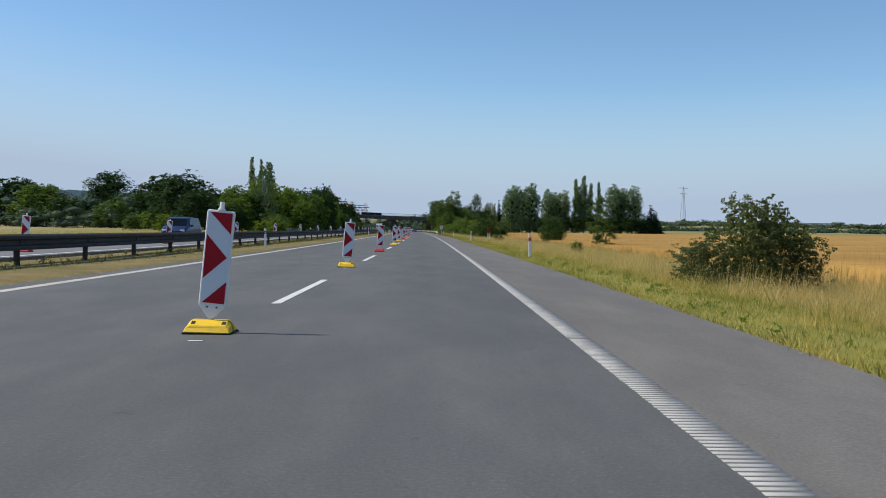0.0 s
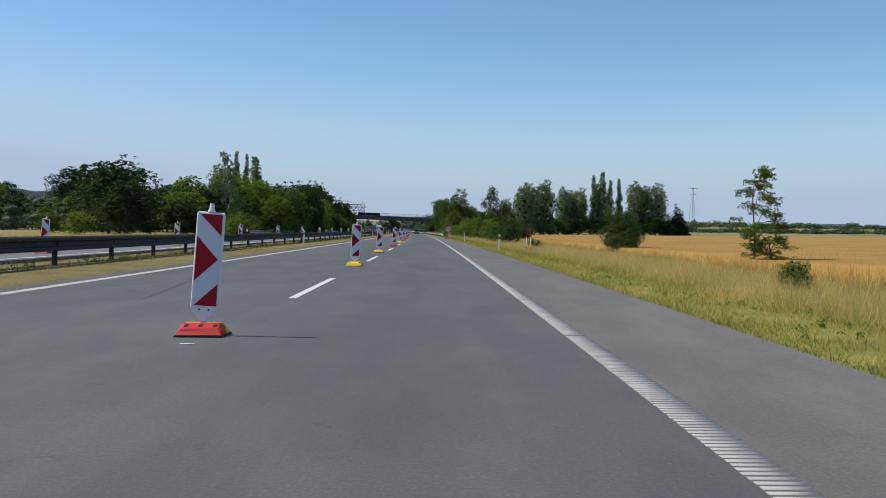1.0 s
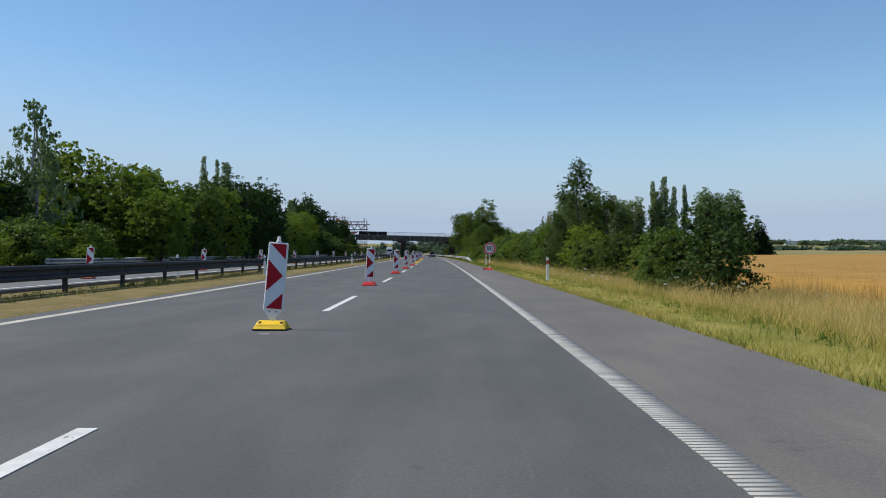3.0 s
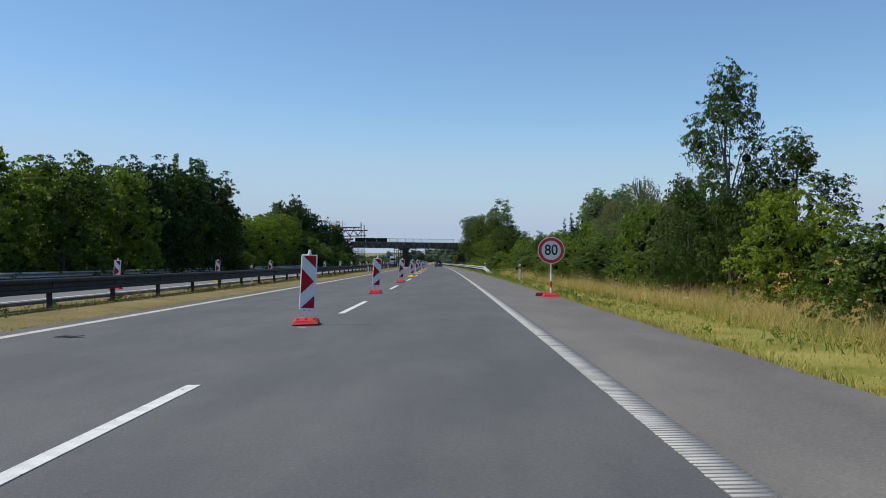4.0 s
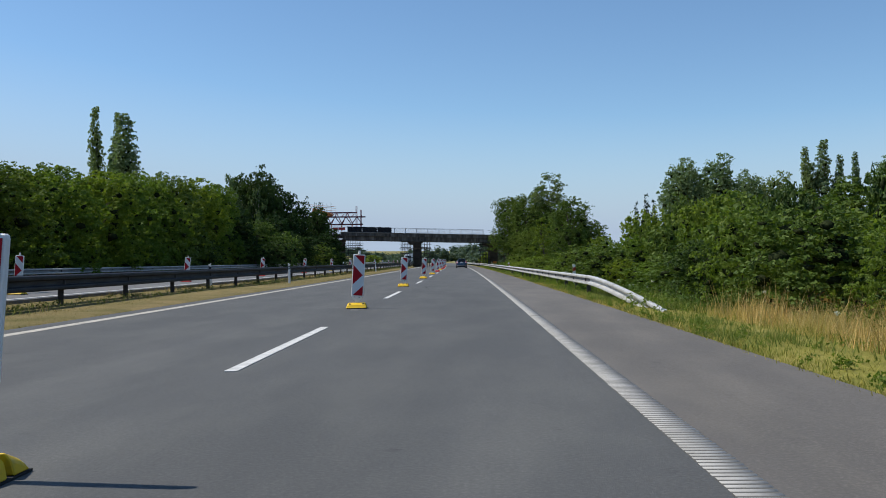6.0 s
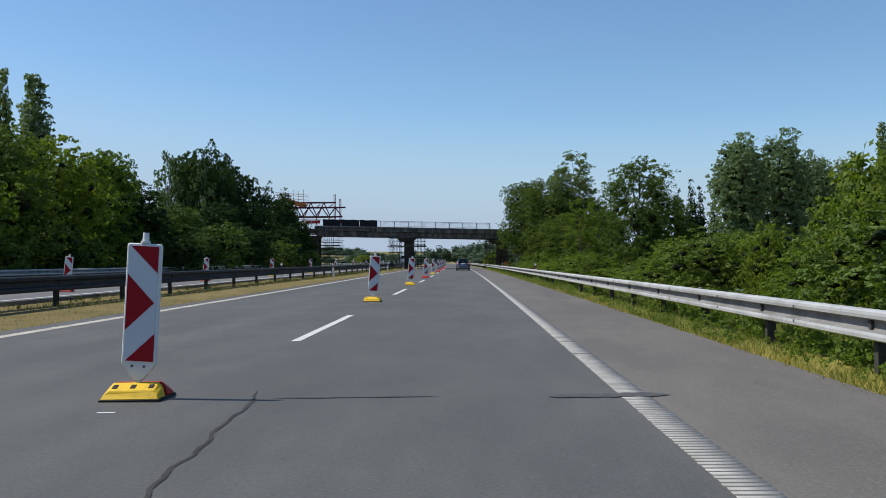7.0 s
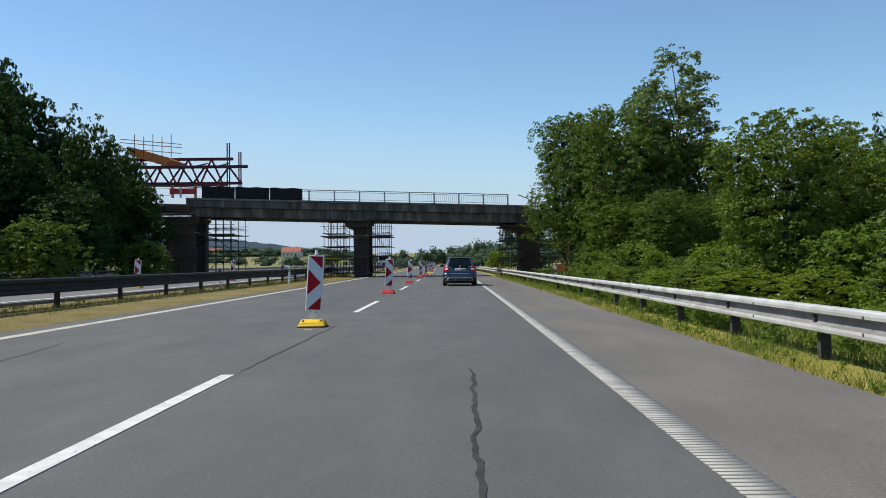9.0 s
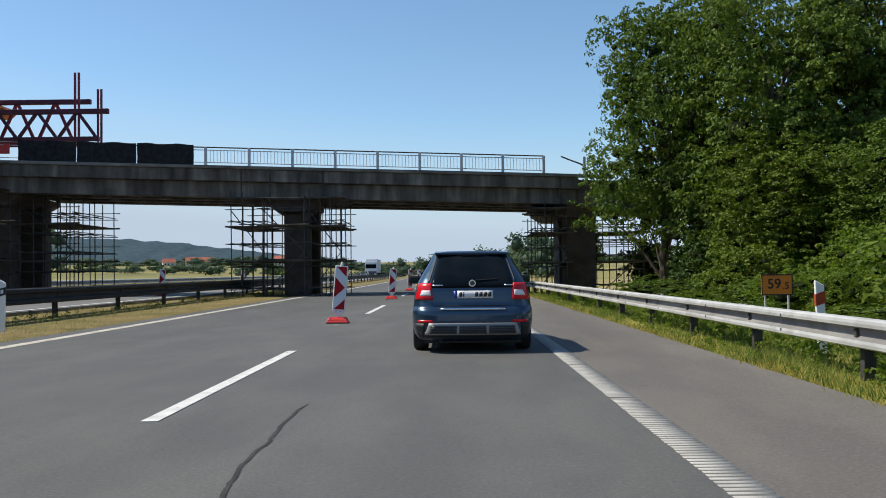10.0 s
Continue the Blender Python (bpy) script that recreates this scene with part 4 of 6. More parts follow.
for u, top, s in ((-19.75, 11.85, 369.2), (-19.55, 11.85, 369.2), (-19.0, 11.2, 370.4), (-18.82, 11.2, 370.4)):
    beam(on_road(s, u, 7.2), on_road(s, u, top), 0.1, "gantry_red", "upright", gantry)
for u in (-20.5, -22.5, -24.5):
    beam(on_road(369, u, 7.05), on_road(369, u, 8.2), 0.2, "orange_paint", "jack", gantry)
    beam(on_road(369, u, 9.8), on_road(373, u, 10.5), 0.12, "gantry_dark", "cross_beam", gantry)
form = thing("formwork", Matrix.Identity(4), "orange formwork carriage with guard rails on the gantry", "formwork")
for k in range(6):
    u = -25.0 - 0.55 * k
    bm = bmesh.new()
    slab(bm, [(0, 0), (0.5, 0.0), (0.9, 0.35), (0.7, 0.55), (0.1, 0.7)], 4.2)
    o = part("form_panel", bm, "orange_paint", form)
    o.matrix_basis = Matrix.Translation(on_road(368.6, u - 0.4, 10.0 + 0.16 * k)) @ pose(0, 0, 0, 0, 0, 2)
for k in range(5):
    beam(on_road(368.6, -24.5 - 0.8 * k, 10.6), on_road(368.6, -24.5 - 0.8 * k, 12.6 - 0.2 * (k % 2)), 0.05, "scaffold", "guard_post", form)
for z in (11.4, 11.9, 12.2):
    beam(on_road(368.6, -23.6, z - 0.5), on_road(368.6, -29.0, z), 0.06, "orange_paint", "guard_bar", form)
bm = bmesh.new()
box(bm, (2.3, 0.05, 0.5), (0, 0, 0), bevel=0.01)
o = part("striped_board", bm, "red_strip", form)
o.matrix_basis = Matrix.Translation(on_road(365.6, -22.6, 7.35))

# ---- trees and shrubs ----
def leaf_cloud(r, centres, radii, count, size, shell=0.6, droop=0.0, slim=0.55, plain_leaf=False, bunch=14, core=0.0):
    """Leaves in the outer parts of many clumps: arrays of corners and faces."""
    centres, radii = np.array(centres, float), np.array(radii, float)
    share = (radii.prod(1)) ** (2 / 3)
    twigs = max(20, count // bunch)
    which = r.choice(len(centres), twigs, p=share / share.sum())
    d = r.normal(size=(twigs, 3)) + np.array([0, 0, 0.25])
    d /= np.linalg.norm(d, axis=1)[:, None]
    far = shell + (1.1 - shell) * r.random(twigs) ** 0.8
    p = centres[which] + d * radii[which] * far[:, None]
    of = r.integers(0, twigs, count)
    # each spray of leaves is a small flattened dome of its own
    reach = np.maximum(size * 1.1, (0.15 + 0.15 * r.random(twigs)) * radii[which].min(1))[of][:, None]
    q = r.normal(size=(count, 3)) + 0.5 * d[of] + np.array([0, 0, 0.5])
    q /= np.linalg.norm(q, axis=1)[:, None]
    p = p[of] + q * reach * (0.55 + 0.5 * r.random((count, 1))) * (np.array([1.15, 1.15, 0.7]) if droop < 1 else 0.45)
    if droop > 1:
        p[:, 2] -= (r.random(count) ** 0.8 * (0.3 + 0.8 * r.random(twigs))[of]) * droop * 0.5
    n = 0.7 * q + 0.45 * d[of] + 0.6 * r.normal(size=(count, 3)) + np.array([0, 0, 0.1])
    n /= np.linalg.norm(n, axis=1)[:, None]
    a = np.cross(n, r.normal(size=(count, 3)))
    a[:, 2] -= droop
    a /= np.linalg.norm(a, axis=1)[:, None]
    b = np.cross(n, a)
    l = size * (0.6 + 0.9 * r.random(count))[:, None]
    w = l * slim
    fold = n * l * 0.12
    if plain_leaf:
        v = np.stack([p - a * l * 0.6, p + b * w * 0.7 + a * l * 0.3, p - b * w * 0.7 + a * l * 0.4], 1).reshape(-1, 3)
        return with_core(r, v, np.arange(3 * count).reshape(-1, 3), centres, radii, core)
    v = np.stack([p - a * l * 0.5, p + b * w * 0.5 + fold, p + a * l * 0.5, p - b * w * 0.5 + fold], 1).reshape(-1, 3)
    k = 4 * np.arange(count)[:, None]
    return with_core(r, v, np.concatenate([k + np.array([[0, 1, 2]]), k + np.array([[0, 2, 3]])]), centres, radii, core)


BALL = bmesh.new()
bmesh.ops.create_icosphere(BALL, subdivisions=1, radius=1.0)
BALL_POINTS = np.array([v.co for v in BALL.verts])
BALL_FACES = np.array([[v.index for v in f.verts] for f in BALL.faces])
BALL.free()


def with_core(r, v, f, centres, radii, core):
    """Adds a small rough lump inside each clump, filling and darkening it behind its leaves."""
    if np.isscalar(core) and not core:
        return v, f
    n, m = len(centres), len(BALL_POINTS)
    rough = core * (0.75 + 0.5 * r.random((n, m, 1)))
    lumps = (centres[:, None, :] + BALL_POINTS[None] * radii[:, None, :] * rough).reshape(-1, 3)
    faces = (BALL_FACES[None] + m * np.arange(n)[:, None, None]).reshape(-1, 3) + len(v)
    return np.concatenate([v, lumps]), np.concatenate([f, faces])


def limbs(r, bm, height, trunk, start, ends, thick):
    """A tapered, slightly bent trunk with limbs to the given clump middles."""
    pts = [Vector((0, 0, -0.4))]
    for i in range(1, 6):
        f = i / 5
        pts.append(Vector((r.normal() * 0.02 * height * f, r.normal() * 0.02 * height * f, trunk * f)))
    for i in range(5):
        rod(bm, pts[i], pts[i + 1], thick * (1 - 0.16 * i), 7, thick * (1 - 0.16 * (i + 1)))
    for e in ends:
        e = Vector(e)
        f = min(0.98, max(start, (e.z - 0.25 * height) / trunk))
        k = min(4, int(f * 5))
        root = pts[k].lerp(pts[k + 1], f * 5 - k)
        mid = root.lerp(e, 0.5) + Vector((0, 0, 0.04 * height))
        rod(bm, root, mid, thick * 0.35, 5, thick * 0.2)
        rod(bm, mid, e, thick * 0.2, 5, thick * 0.06)


KINDS = {
    # name: height, width, leaf size, leaves, material, bark, label, category
    "broad": (11.0, 8.0, 0.2, 19000, "leaf_mid", "bark", "broad-crowned green roadside tree in full leaf", "tree"),
    "dark": (11.0, 8.0, 0.2, 19000, "leaf_dark", "bark", "dense dark green broad-leaved tree", "tree"),
    "bright": (9.0, 7.5, 0.19, 18000, "leaf_light", "bark", "bright yellow-green leafy tree", "tree"),
    "near": (11.0, 7.0, 0.14, 34000, "leaf_near", "bark", "tall leafy green tree beside the guardrail", "tree"),
    "near_tall": (11.0, 7.0, 0.125, 40000, "leaf_near", "bark", "tall leafy tree with a bare lower trunk beside the bridge", "tree"),
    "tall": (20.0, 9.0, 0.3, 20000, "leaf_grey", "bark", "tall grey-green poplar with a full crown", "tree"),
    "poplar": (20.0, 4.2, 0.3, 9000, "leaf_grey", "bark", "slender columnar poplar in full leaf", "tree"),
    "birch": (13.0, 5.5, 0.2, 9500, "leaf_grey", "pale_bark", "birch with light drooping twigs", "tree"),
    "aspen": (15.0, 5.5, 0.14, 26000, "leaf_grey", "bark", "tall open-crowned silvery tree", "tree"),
    "willow": (7.0, 5.0, 0.10, 26000, "leaf_brown", "bark", "weeping birch with hanging grey-green twigs", "tree"),
    "open": (8.5, 6.4, 0.10, 26000, "leaf_deep", "bark", "loose-crowned young tree with dark small leaves", "tree"),
    "ash": (7.0, 3.4, 0.10, 13000, "leaf_light", "bark", "slim feathery young tree above the hedge", "tree"),
    "spruce": (11.0, 5.0, 0.4, 6500, "needle", "bark", "dark pointed spruce among broad-leaved trees", "tree"),
    "sapling": (4.4, 2.2, 0.11, 4200, "leaf_mid", "bark", "thin young tree with feathery leaves", "tree"),
    "dark_large": (22.0, 18.0, 0.34, 26000, "leaf_dark", "bark", "large round-crowned dark tree beyond the oncoming lanes", "tree"),
    "broad_far": (11.0, 8.0, 0.38, 4000, "leaf_mid", "bark", "broad-crowned green tree behind the roadside row", "tree"),
    "dark_far": (11.0, 8.0, 0.38, 4000, "leaf_dark", "bark", "dark green broad-leaved tree farther off", "tree"),
    "bright_far": (9.0, 7.5, 0.36, 3600, "leaf_light", "bark", "yellow-green leafy tree farther off", "tree"),
    "shrub_olive": (3.4, 3.6, 0.085, 12000, "leaf_olive", "bark", "olive-brown bushy shrub with dry twigs beside the field", "shrub"),
    "bush": (3.4, 3.6, 0.15, 4200, "leaf_mid", "bark", "dense green shrub behind the hedge", "shrub"),
    "bush_dark": (3.4, 3.6, 0.15, 4200, "leaf_deep", "bark", "dark green shrub in the verge", "shrub"),
    "bush_light": (3.4, 3.6, 0.15, 4200, "leaf_light", "bark", "yellow-green shrub in the verge", "shrub"),
    "shrub": (3.4, 3.6, 0.09, 10000, "leaf_mid", "bark", "dense green shrub in the verge", "shrub"),
    "shrub_light": (3.6, 3.8, 0.09, 10000, "leaf_light", "bark", "yellow-green shrub in the verge", "shrub"),
    "round_bush": (3.4, 3.4, 0.07, 26000, "leaf_deep", "bark", "dense round dark green bush at the edge of the wheat", "shrub"),
    "shrub_dark": (3.4, 3.6, 0.09, 10000, "leaf_deep", "bark", "dark green shrub in the verge", "shrub"),
}


def tree_kind(kind, seed, m):
    h, w, size, count, leaf, bark, label, category = KINDS[kind]
    r = np.random.default_rng(seed)
    t = thing("shrub" if category == "shrub" else "tree", m, label, category)
    cs, rs = [], []
    if kind in ("poplar",):
        for i in range(26):
            z = h * (0.12 + 0.85 * i / 25)
            k = w * 0.5 * (0.55 + 0.6 * math.sin(math.pi * min(1, (i + 4) / 27)))
            a = r.random() * 6.28
            cs.append((math.cos(a) * k * 0.35, math.sin(a) * k * 0.35, z))
            rs.append((k * 0.62, k * 0.62, h * 0.075))
        trunk, start, thick = h * 0.85, 0.1, 0.28
    elif kind == "spruce":
        for i in range(14):
            z = h * (0.08 + 0.9 * i / 13)
            k = w * 0.5 * (1 - i / 13.8)
            for j in range(max(2, 7 - i // 2)):
                a = 6.28 * (j / max(2, 7 - i // 2)) + i
                cs.append((math.cos(a) * k * 0.6, math.sin(a) * k * 0.6, z - 0.1 * k))
                rs.append((k * 0.48 + 0.1, k * 0.48 + 0.1, 0.35))
        trunk, start, thick = h * 0.95, 0.05, 0.2
    elif kind == "sapling":
        for i in range(16):
            f = i / 15
            a = r.random() * 6.28
            k = w * 0.5 * (0.45 + 0.5 * math.sin(3.1 * f)) * (0.5 + 0.5 * r.random())
            cs.append((math.cos(a) * k, math.sin(a) * k, h * (0.25 + 0.72 * f)))
            rs.append((0.42, 0.42, 0.22))
        trunk, start, thick = h * 0.9, 0.2, 0.05
    else:
        low = 0.04 if category == "shrub" else {"dark_large": 0.02, "broad_far": 0.08, "dark_far": 0.06, "bright_far": 0.04, "broad": 0.08, "dark": 0.06, "bright": 0.04, "near": 0.08, "near_tall": 0.17, "tall": 0.04, "birch": 0.12, "aspen": 0.25, "willow": 0.1, "open": 0.08, "ash": 0.2}[kind]
        n = {"near": 64, "near_tall": 64, "open": 46, "ash": 54, "willow": 64, "dark_large": 96, "birch": 40, "aspen": 60, "tall": 60}.get(kind, 34 if category == "shrub" else 48)
        loose = {"birch": 0.72, "aspen": 0.85, "open": 0.8, "tall": 0.95, "willow": 0.7, "ash": 0.55, "dark_large": 1.2}.get(kind, 1.0)
        for i in range(n):
            f = (i + r.random()) / n
            ring = max(0.18, math.sin(math.pi * min(1, (0.34 + 0.62 * f) if kind not in ("birch", "aspen", "open") else (0.3 + 0.68 * f))))
            if kind == "aspen":
                ring = math.sin(math.pi * (0.28 + 0.56 * f))
            if kind not in ("birch", "aspen", "open", "willow"):
                ring = math.sqrt(max(0.1, 1 - ((f - 0.42) / (0.66 if f > 0.42 else 0.8)) ** 2))
            a = i * 2.4 + r.normal() * 0.4
            k = w * 0.5 * ring * (0.25 + 0.75 * r.random() ** 0.7)
            z = h * (low + 0.09 + (0.88 - low) * f) + r.normal() * 0.02 * h
            q = w * (0.10 + 0.12 * r.random()) * loose * (0.75 + 0.35 * ring)
            cs.append((math.cos(a) * k, math.sin(a) * k, z))
            if kind == "tall":
                q *= 1.3
            if category == "shrub":
                q *= 1.3
            rs.append((q, q, q * {"birch": 1.15, "willow": 0.9, "tall": 1.15}.get(kind, 0.75)))
        trunk, start, thick = h * 0.8, 0.12, (0.009 if kind == "aspen" else 0.018) * h if category == "tree" else 0.04
    cs, rs = np.array(cs), np.array(rs)
    fit = np.array([w / 2 / np.percentile(np.hypot(cs[:, 0], cs[:, 1]) + rs[:, 0] * 0.9, 90)] * 2 + [h / (cs[:, 2] + rs[:, 2] * 0.9).max()])
    cs, rs = cs * fit, rs * fit
    trunk *= fit[2]
    bm = bmesh.new()
    limbs(r, bm, h, trunk, start, cs[:: {"spruce": 5, "bush": 12, "bush_dark": 12, "bush_light": 12, "broad_far": 6, "dark_far": 6, "bright_far": 6}.get(kind, 3)], thick)
    part("trunk", bm, bark, t)
    shell = {"near": 0.4, "near_tall": 0.4, "aspen": 0.1, "birch": 0.3, "sapling": 0.1, "open": 0.3}.get(kind, 0.45)
    v, f = leaf_cloud(r, cs, rs, count, size, shell, {"birch": 1.2, "willow": 1.5}.get(kind, 0.1), 0.34 if kind in ("willow", "sapling", "spruce") else 0.6, kind in ("dark_large", "broad", "dark", "bright", "broad_far", "dark_far", "bright_far", "tall", "poplar", "spruce", "shrub", "shrub_light", "shrub_dark", "round_bush", "shrub_olive", "bush", "bush_dark", "bush_light"), {"spruce": 4, "sapling": 10, "aspen": 16, "willow": 10, "ash": 16, "tall": 9, "poplar": 9, "near": 18, "near_tall": 18}.get(kind, 7 if "far" in kind or "bush" in kind else 13))
    link_mesh("crown", array_mesh("crown", v, f), leaf, t)
    # dark lumps stand in for the shade inside dense crowns
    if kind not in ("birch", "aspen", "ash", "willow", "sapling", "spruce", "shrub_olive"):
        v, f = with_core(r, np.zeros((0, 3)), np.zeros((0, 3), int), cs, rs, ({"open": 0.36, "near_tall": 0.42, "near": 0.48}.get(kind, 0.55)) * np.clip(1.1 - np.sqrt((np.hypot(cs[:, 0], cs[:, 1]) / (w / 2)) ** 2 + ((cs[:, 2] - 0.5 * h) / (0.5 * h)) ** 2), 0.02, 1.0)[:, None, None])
        tagged(link_mesh("crown_core", array_mesh("crown_core", v, f), "crown_shade", t), "dark lumps painting shade inside the crown", kind="stuff")
    return t


made_kinds = {}


def plant(kind, x, y, h, w, z=None, variant=0, turn=None):
    """A tree at x, y of the world, h high and w wide."""
    s, u = y, x + BEND * y * y / 2
    z = ground_z(u, s) if z is None else z
    if kind in ("broad", "dark", "bright") and (x < -44 or x > 26 or y > 400):
        kind += "_far"
    key = (kind, variant)
    turn = (x * 37 + y * 13) % 360 if turn is None else turn
    at = Matrix.Translation((x, y, z)) @ pose(0, 0, 0, 0, 0, turn)
    k = Matrix.Diagonal((w / KINDS[kind][1], w / KINDS[kind][1], h / KINDS[kind][0], 1))
    if key in made_kinds:
        t = copy_thing(made_kinds[key], at)
    else:
        made_kinds[key] = t = tree_kind(kind, 11 + 7 * len(made_kinds), at)
    t.scale = k.to_scale()
    return t


# right side, field edge to thicket
plant("shrub_olive", 8.2, 14.6, 2.5, 2.6, variant=1)
plant("shrub_olive", 9.5, 15.2, 1.9, 2.3)
plant("shrub_olive", 6.7, 14.0, 1.3, 1.8)
plant("sapling", 13.1, 63.3, 4.4, 2.4)
plant("sapling", 13.9, 63.6, 2.2, 2.6, variant=1)
plant("round_bush", 13.1, 90.0, 3.4, 2.9)
plant("round_bush", 13.2, 89.4, 2.1, 2.8, turn=140)
plant("shrub", 9.3, 49.5, 1.0, 1.1)
plant("shrub_dark", 8.0, 99.5, 1.0, 1.5)
for x, y, h, w, kind in (
    (7.9, 124.0, 3.3, 3.3, "shrub_dark"), (6.9, 126.5, 2.6, 2.6, "shrub"), (7.3, 129, 2.4, 2.6, "shrub"), (7.8, 134, 2.2, 2.6, "shrub"),
    (7.4, 140, 2.6, 2.8, "shrub_dark"), (7.2, 146, 2.4, 2.8, "shrub"), (7.6, 152, 3.4, 3.2, "shrub_light"),
    (6.6, 163.5, 2.2, 2.4, "shrub"), (13.4, 160, 2.0, 2.8, "shrub_dark"), (7.0, 167, 4.0, 3.0, "shrub_light"), (9.4, 168, 4.6, 4.0, "shrub"),
):
    plant(kind, x, y, h, w)
plant("open", 8.3, 159.5, 8.3, 4.2)
plant("open", 10.2, 158.6, 5.8, 4.4, variant=1)
plant("open", 7.2, 161.0, 4.4, 3.0, variant=1)
plant("shrub_olive", 7.6, 164.0, 4.2, 3.0, variant=1)
k = 0
for y in np.arange(168, 355, 3.1):
    base = 3.4 + 0.8 * math.sin(y * 0.21) + (0.6 if y < 200 else 0.0) if y < 258 else 2.25 + 0.35 * math.sin(y * 0.21)
    for lane, (off, grow) in enumerate(((0.0, 0.62), (2.8, 0.95), (5.8, 1.15))):
        u = 7.7 + off + 0.9 * math.sin(y * 1.7 + lane) + (0.3 if y > 215 else 0)
        h = base * grow * (0.68 + 0.5 * abs(math.sin(y * 0.77 + lane * 2)))
        kind = ("shrub", "shrub_light", "shrub_dark" if y < 232 else "shrub_light", "shrub", "shrub_light")[(k * 7 + lane * 3) % 5]
        if lane and y > 216:
            kind = kind.replace("shrub", "bush")
        if lane == 0 and 329 < y < 341:
            u, h = u + 1.0, h * 0.8
        if lane == 2 and y > 318:
            h *= 0.7
        if lane and 173 < y < 216:
            h *= 0.66
        plant(kind, u - BEND * y * y / 2, y + lane, h, 3.0 + 1.1 * math.sin(k * 1.3))
        k += 1
plant("willow", 13.4, 200.0, 8.4, 6.0)
plant("willow", 10.9, 198.6, 6.8, 4.4)
plant("shrub_light", 12.0, 183, 3.6, 4.4)
plant("shrub_light", 10.6, 190, 3.2, 4.4)
for kind, x, y, h, w in (
    ("bright", 8.6, 203, 3.6, 4.4), ("broad", 13.5, 212, 5.2, 5.5), ("broad", 14.0, 232, 5.2, 5.5), ("bright", 11.6, 246, 5.6, 4.6), ("bright", 12.5, 256, 4.4, 5.0),
    ("near", 5.7, 278.0, 7.4, 4.8), ("broad", 7.6, 281.0, 5.4, 4.2), ("ash", 4.5, 299.9, 6.6, 3.2), ("ash", 6.4, 303.0, 6.8, 3.4), ("near", 6.0, 309.0, 5.0, 4.6),
    ("near", 4.6, 318.4, 6.4, 5.0), ("near", 7.4, 321.0, 5.8, 4.4), ("near", 8.8, 324.6, 6.7, 4.4), ("ash", 9.0, 339.0, 6.4, 3.0), ("broad", 10.5, 336, 4.4, 5.0),
    ("spruce", 28.1, 366.9, 13.6, 3.8), ("spruce", 26.4, 368.0, 12.2, 3.4), ("spruce", 29.8, 369.0, 12.6, 3.6), ("spruce", 31.4, 367.0, 11.0, 3.4),
):
    plant(kind, x, y, h, w)
# the dense group beside the bridge
plant("near_tall", 1.9, 361.4, 13.2, 7.8, variant=1)
plant("near", 4.6, 355.6, 12.6, 7.0)
plant("near_tall", 3.6, 361.0, 13.6, 7.0)
plant("near", 8.0, 356.5, 12.2, 6.8, variant=1)
plant("near", 11.0, 358.0, 11.4, 6.8)
plant("near", 14.6, 361.0, 9.4, 6.4, variant=1)
plant("near", 4.4, 353.5, 6.4, 5.4)
plant("near", 7.0, 349.5, 6.4, 5.4, variant=1)
plant("near", 10.6, 351.0, 6.4, 5.4)
for x, y, h, w, kind in ((3.0, 358.5, 4.0, 4.2, "shrub_dark"), (2.4, 350.5, 2.6, 3.4, "shrub"), (4.6, 346.5, 2.8, 3.6, "shrub_light"), (6.2, 361.5, 3.0, 3.6, "bush_dark"), (8.4, 363.0, 4.6, 4.4, "bush_dark"), (10.4, 358.0, 4.4, 4.4, "bush"), (4.4, 356.0, 3.4, 4.0, "shrub_dark"), (12.5, 362.0, 5.0, 5.0, "bush_dark"), (4.0, 376.0, 3.4, 4.4, "bush_dark"), (7.4, 375.0, 4.0, 4.6, "bush_dark"), (13.0, 378.0, 7.0, 6.5, "dark"), (17.0, 376.0, 8.0, 7.0, "dark")):
    plant(kind, x, y, h, w)
plant("aspen", 9.4, 357.0, 17.2, 7.4)
plant("aspen", 7.4, 359.5, 15.2, 5.6, variant=1)
# tall trees behind the field
for kind, x, y, h, w in (
    ("tall", 32.6, 358, 19.6, 9.2), ("tall", 40.6, 364, 21.0, 9.4), ("tall", 36.6, 366, 19.6, 8.4), ("tall", 50.0, 377, 19.2, 8.2), ("tall", 56.0, 378, 18.9, 8.0), ("tall", 53.0, 382, 18.0, 7.6),
    ("poplar", 61.7, 378, 23.6, 3.6), ("poplar", 65.0, 378, 24.9, 4.6), ("poplar", 63.4, 380, 20.5, 4.2), ("poplar", 67.6, 377, 21.8, 3.6), ("poplar", 71.5, 378, 22.4, 3.0),
    ("tall", 78.0, 378, 21.6, 9.6), ("tall", 86.0, 379, 21.0, 10.0), ("tall", 82.0, 382, 20.0, 9.0),
    ("spruce", 93.6, 377, 12.4, 7.6), ("spruce", 96.0, 379, 10.0, 7.0), ("spruce", 91.0, 378, 9.0, 6.0), ("dark", 60.0, 373, 8.0, 12.0), ("dark", 69.0, 373, 8.6, 12.0), ("dark", 76.0, 374, 7.0, 10.0), ("dark", 83.0, 374, 7.4, 10.0), ("dark", 89.0, 375, 6.4, 9.0),
    ("dark", 44.0, 374, 7.0, 10.0), ("dark", 53.0, 374, 7.0, 11.0), ("dark", 34.0, 372, 6.0, 9.0), ("broad", 47.0, 370, 6.0, 10.0), ("broad", 38.0, 369, 7.0, 10.0), ("broad", 28.0, 350, 5.0, 8.0),
):
    plant(kind, x, y, h, w)
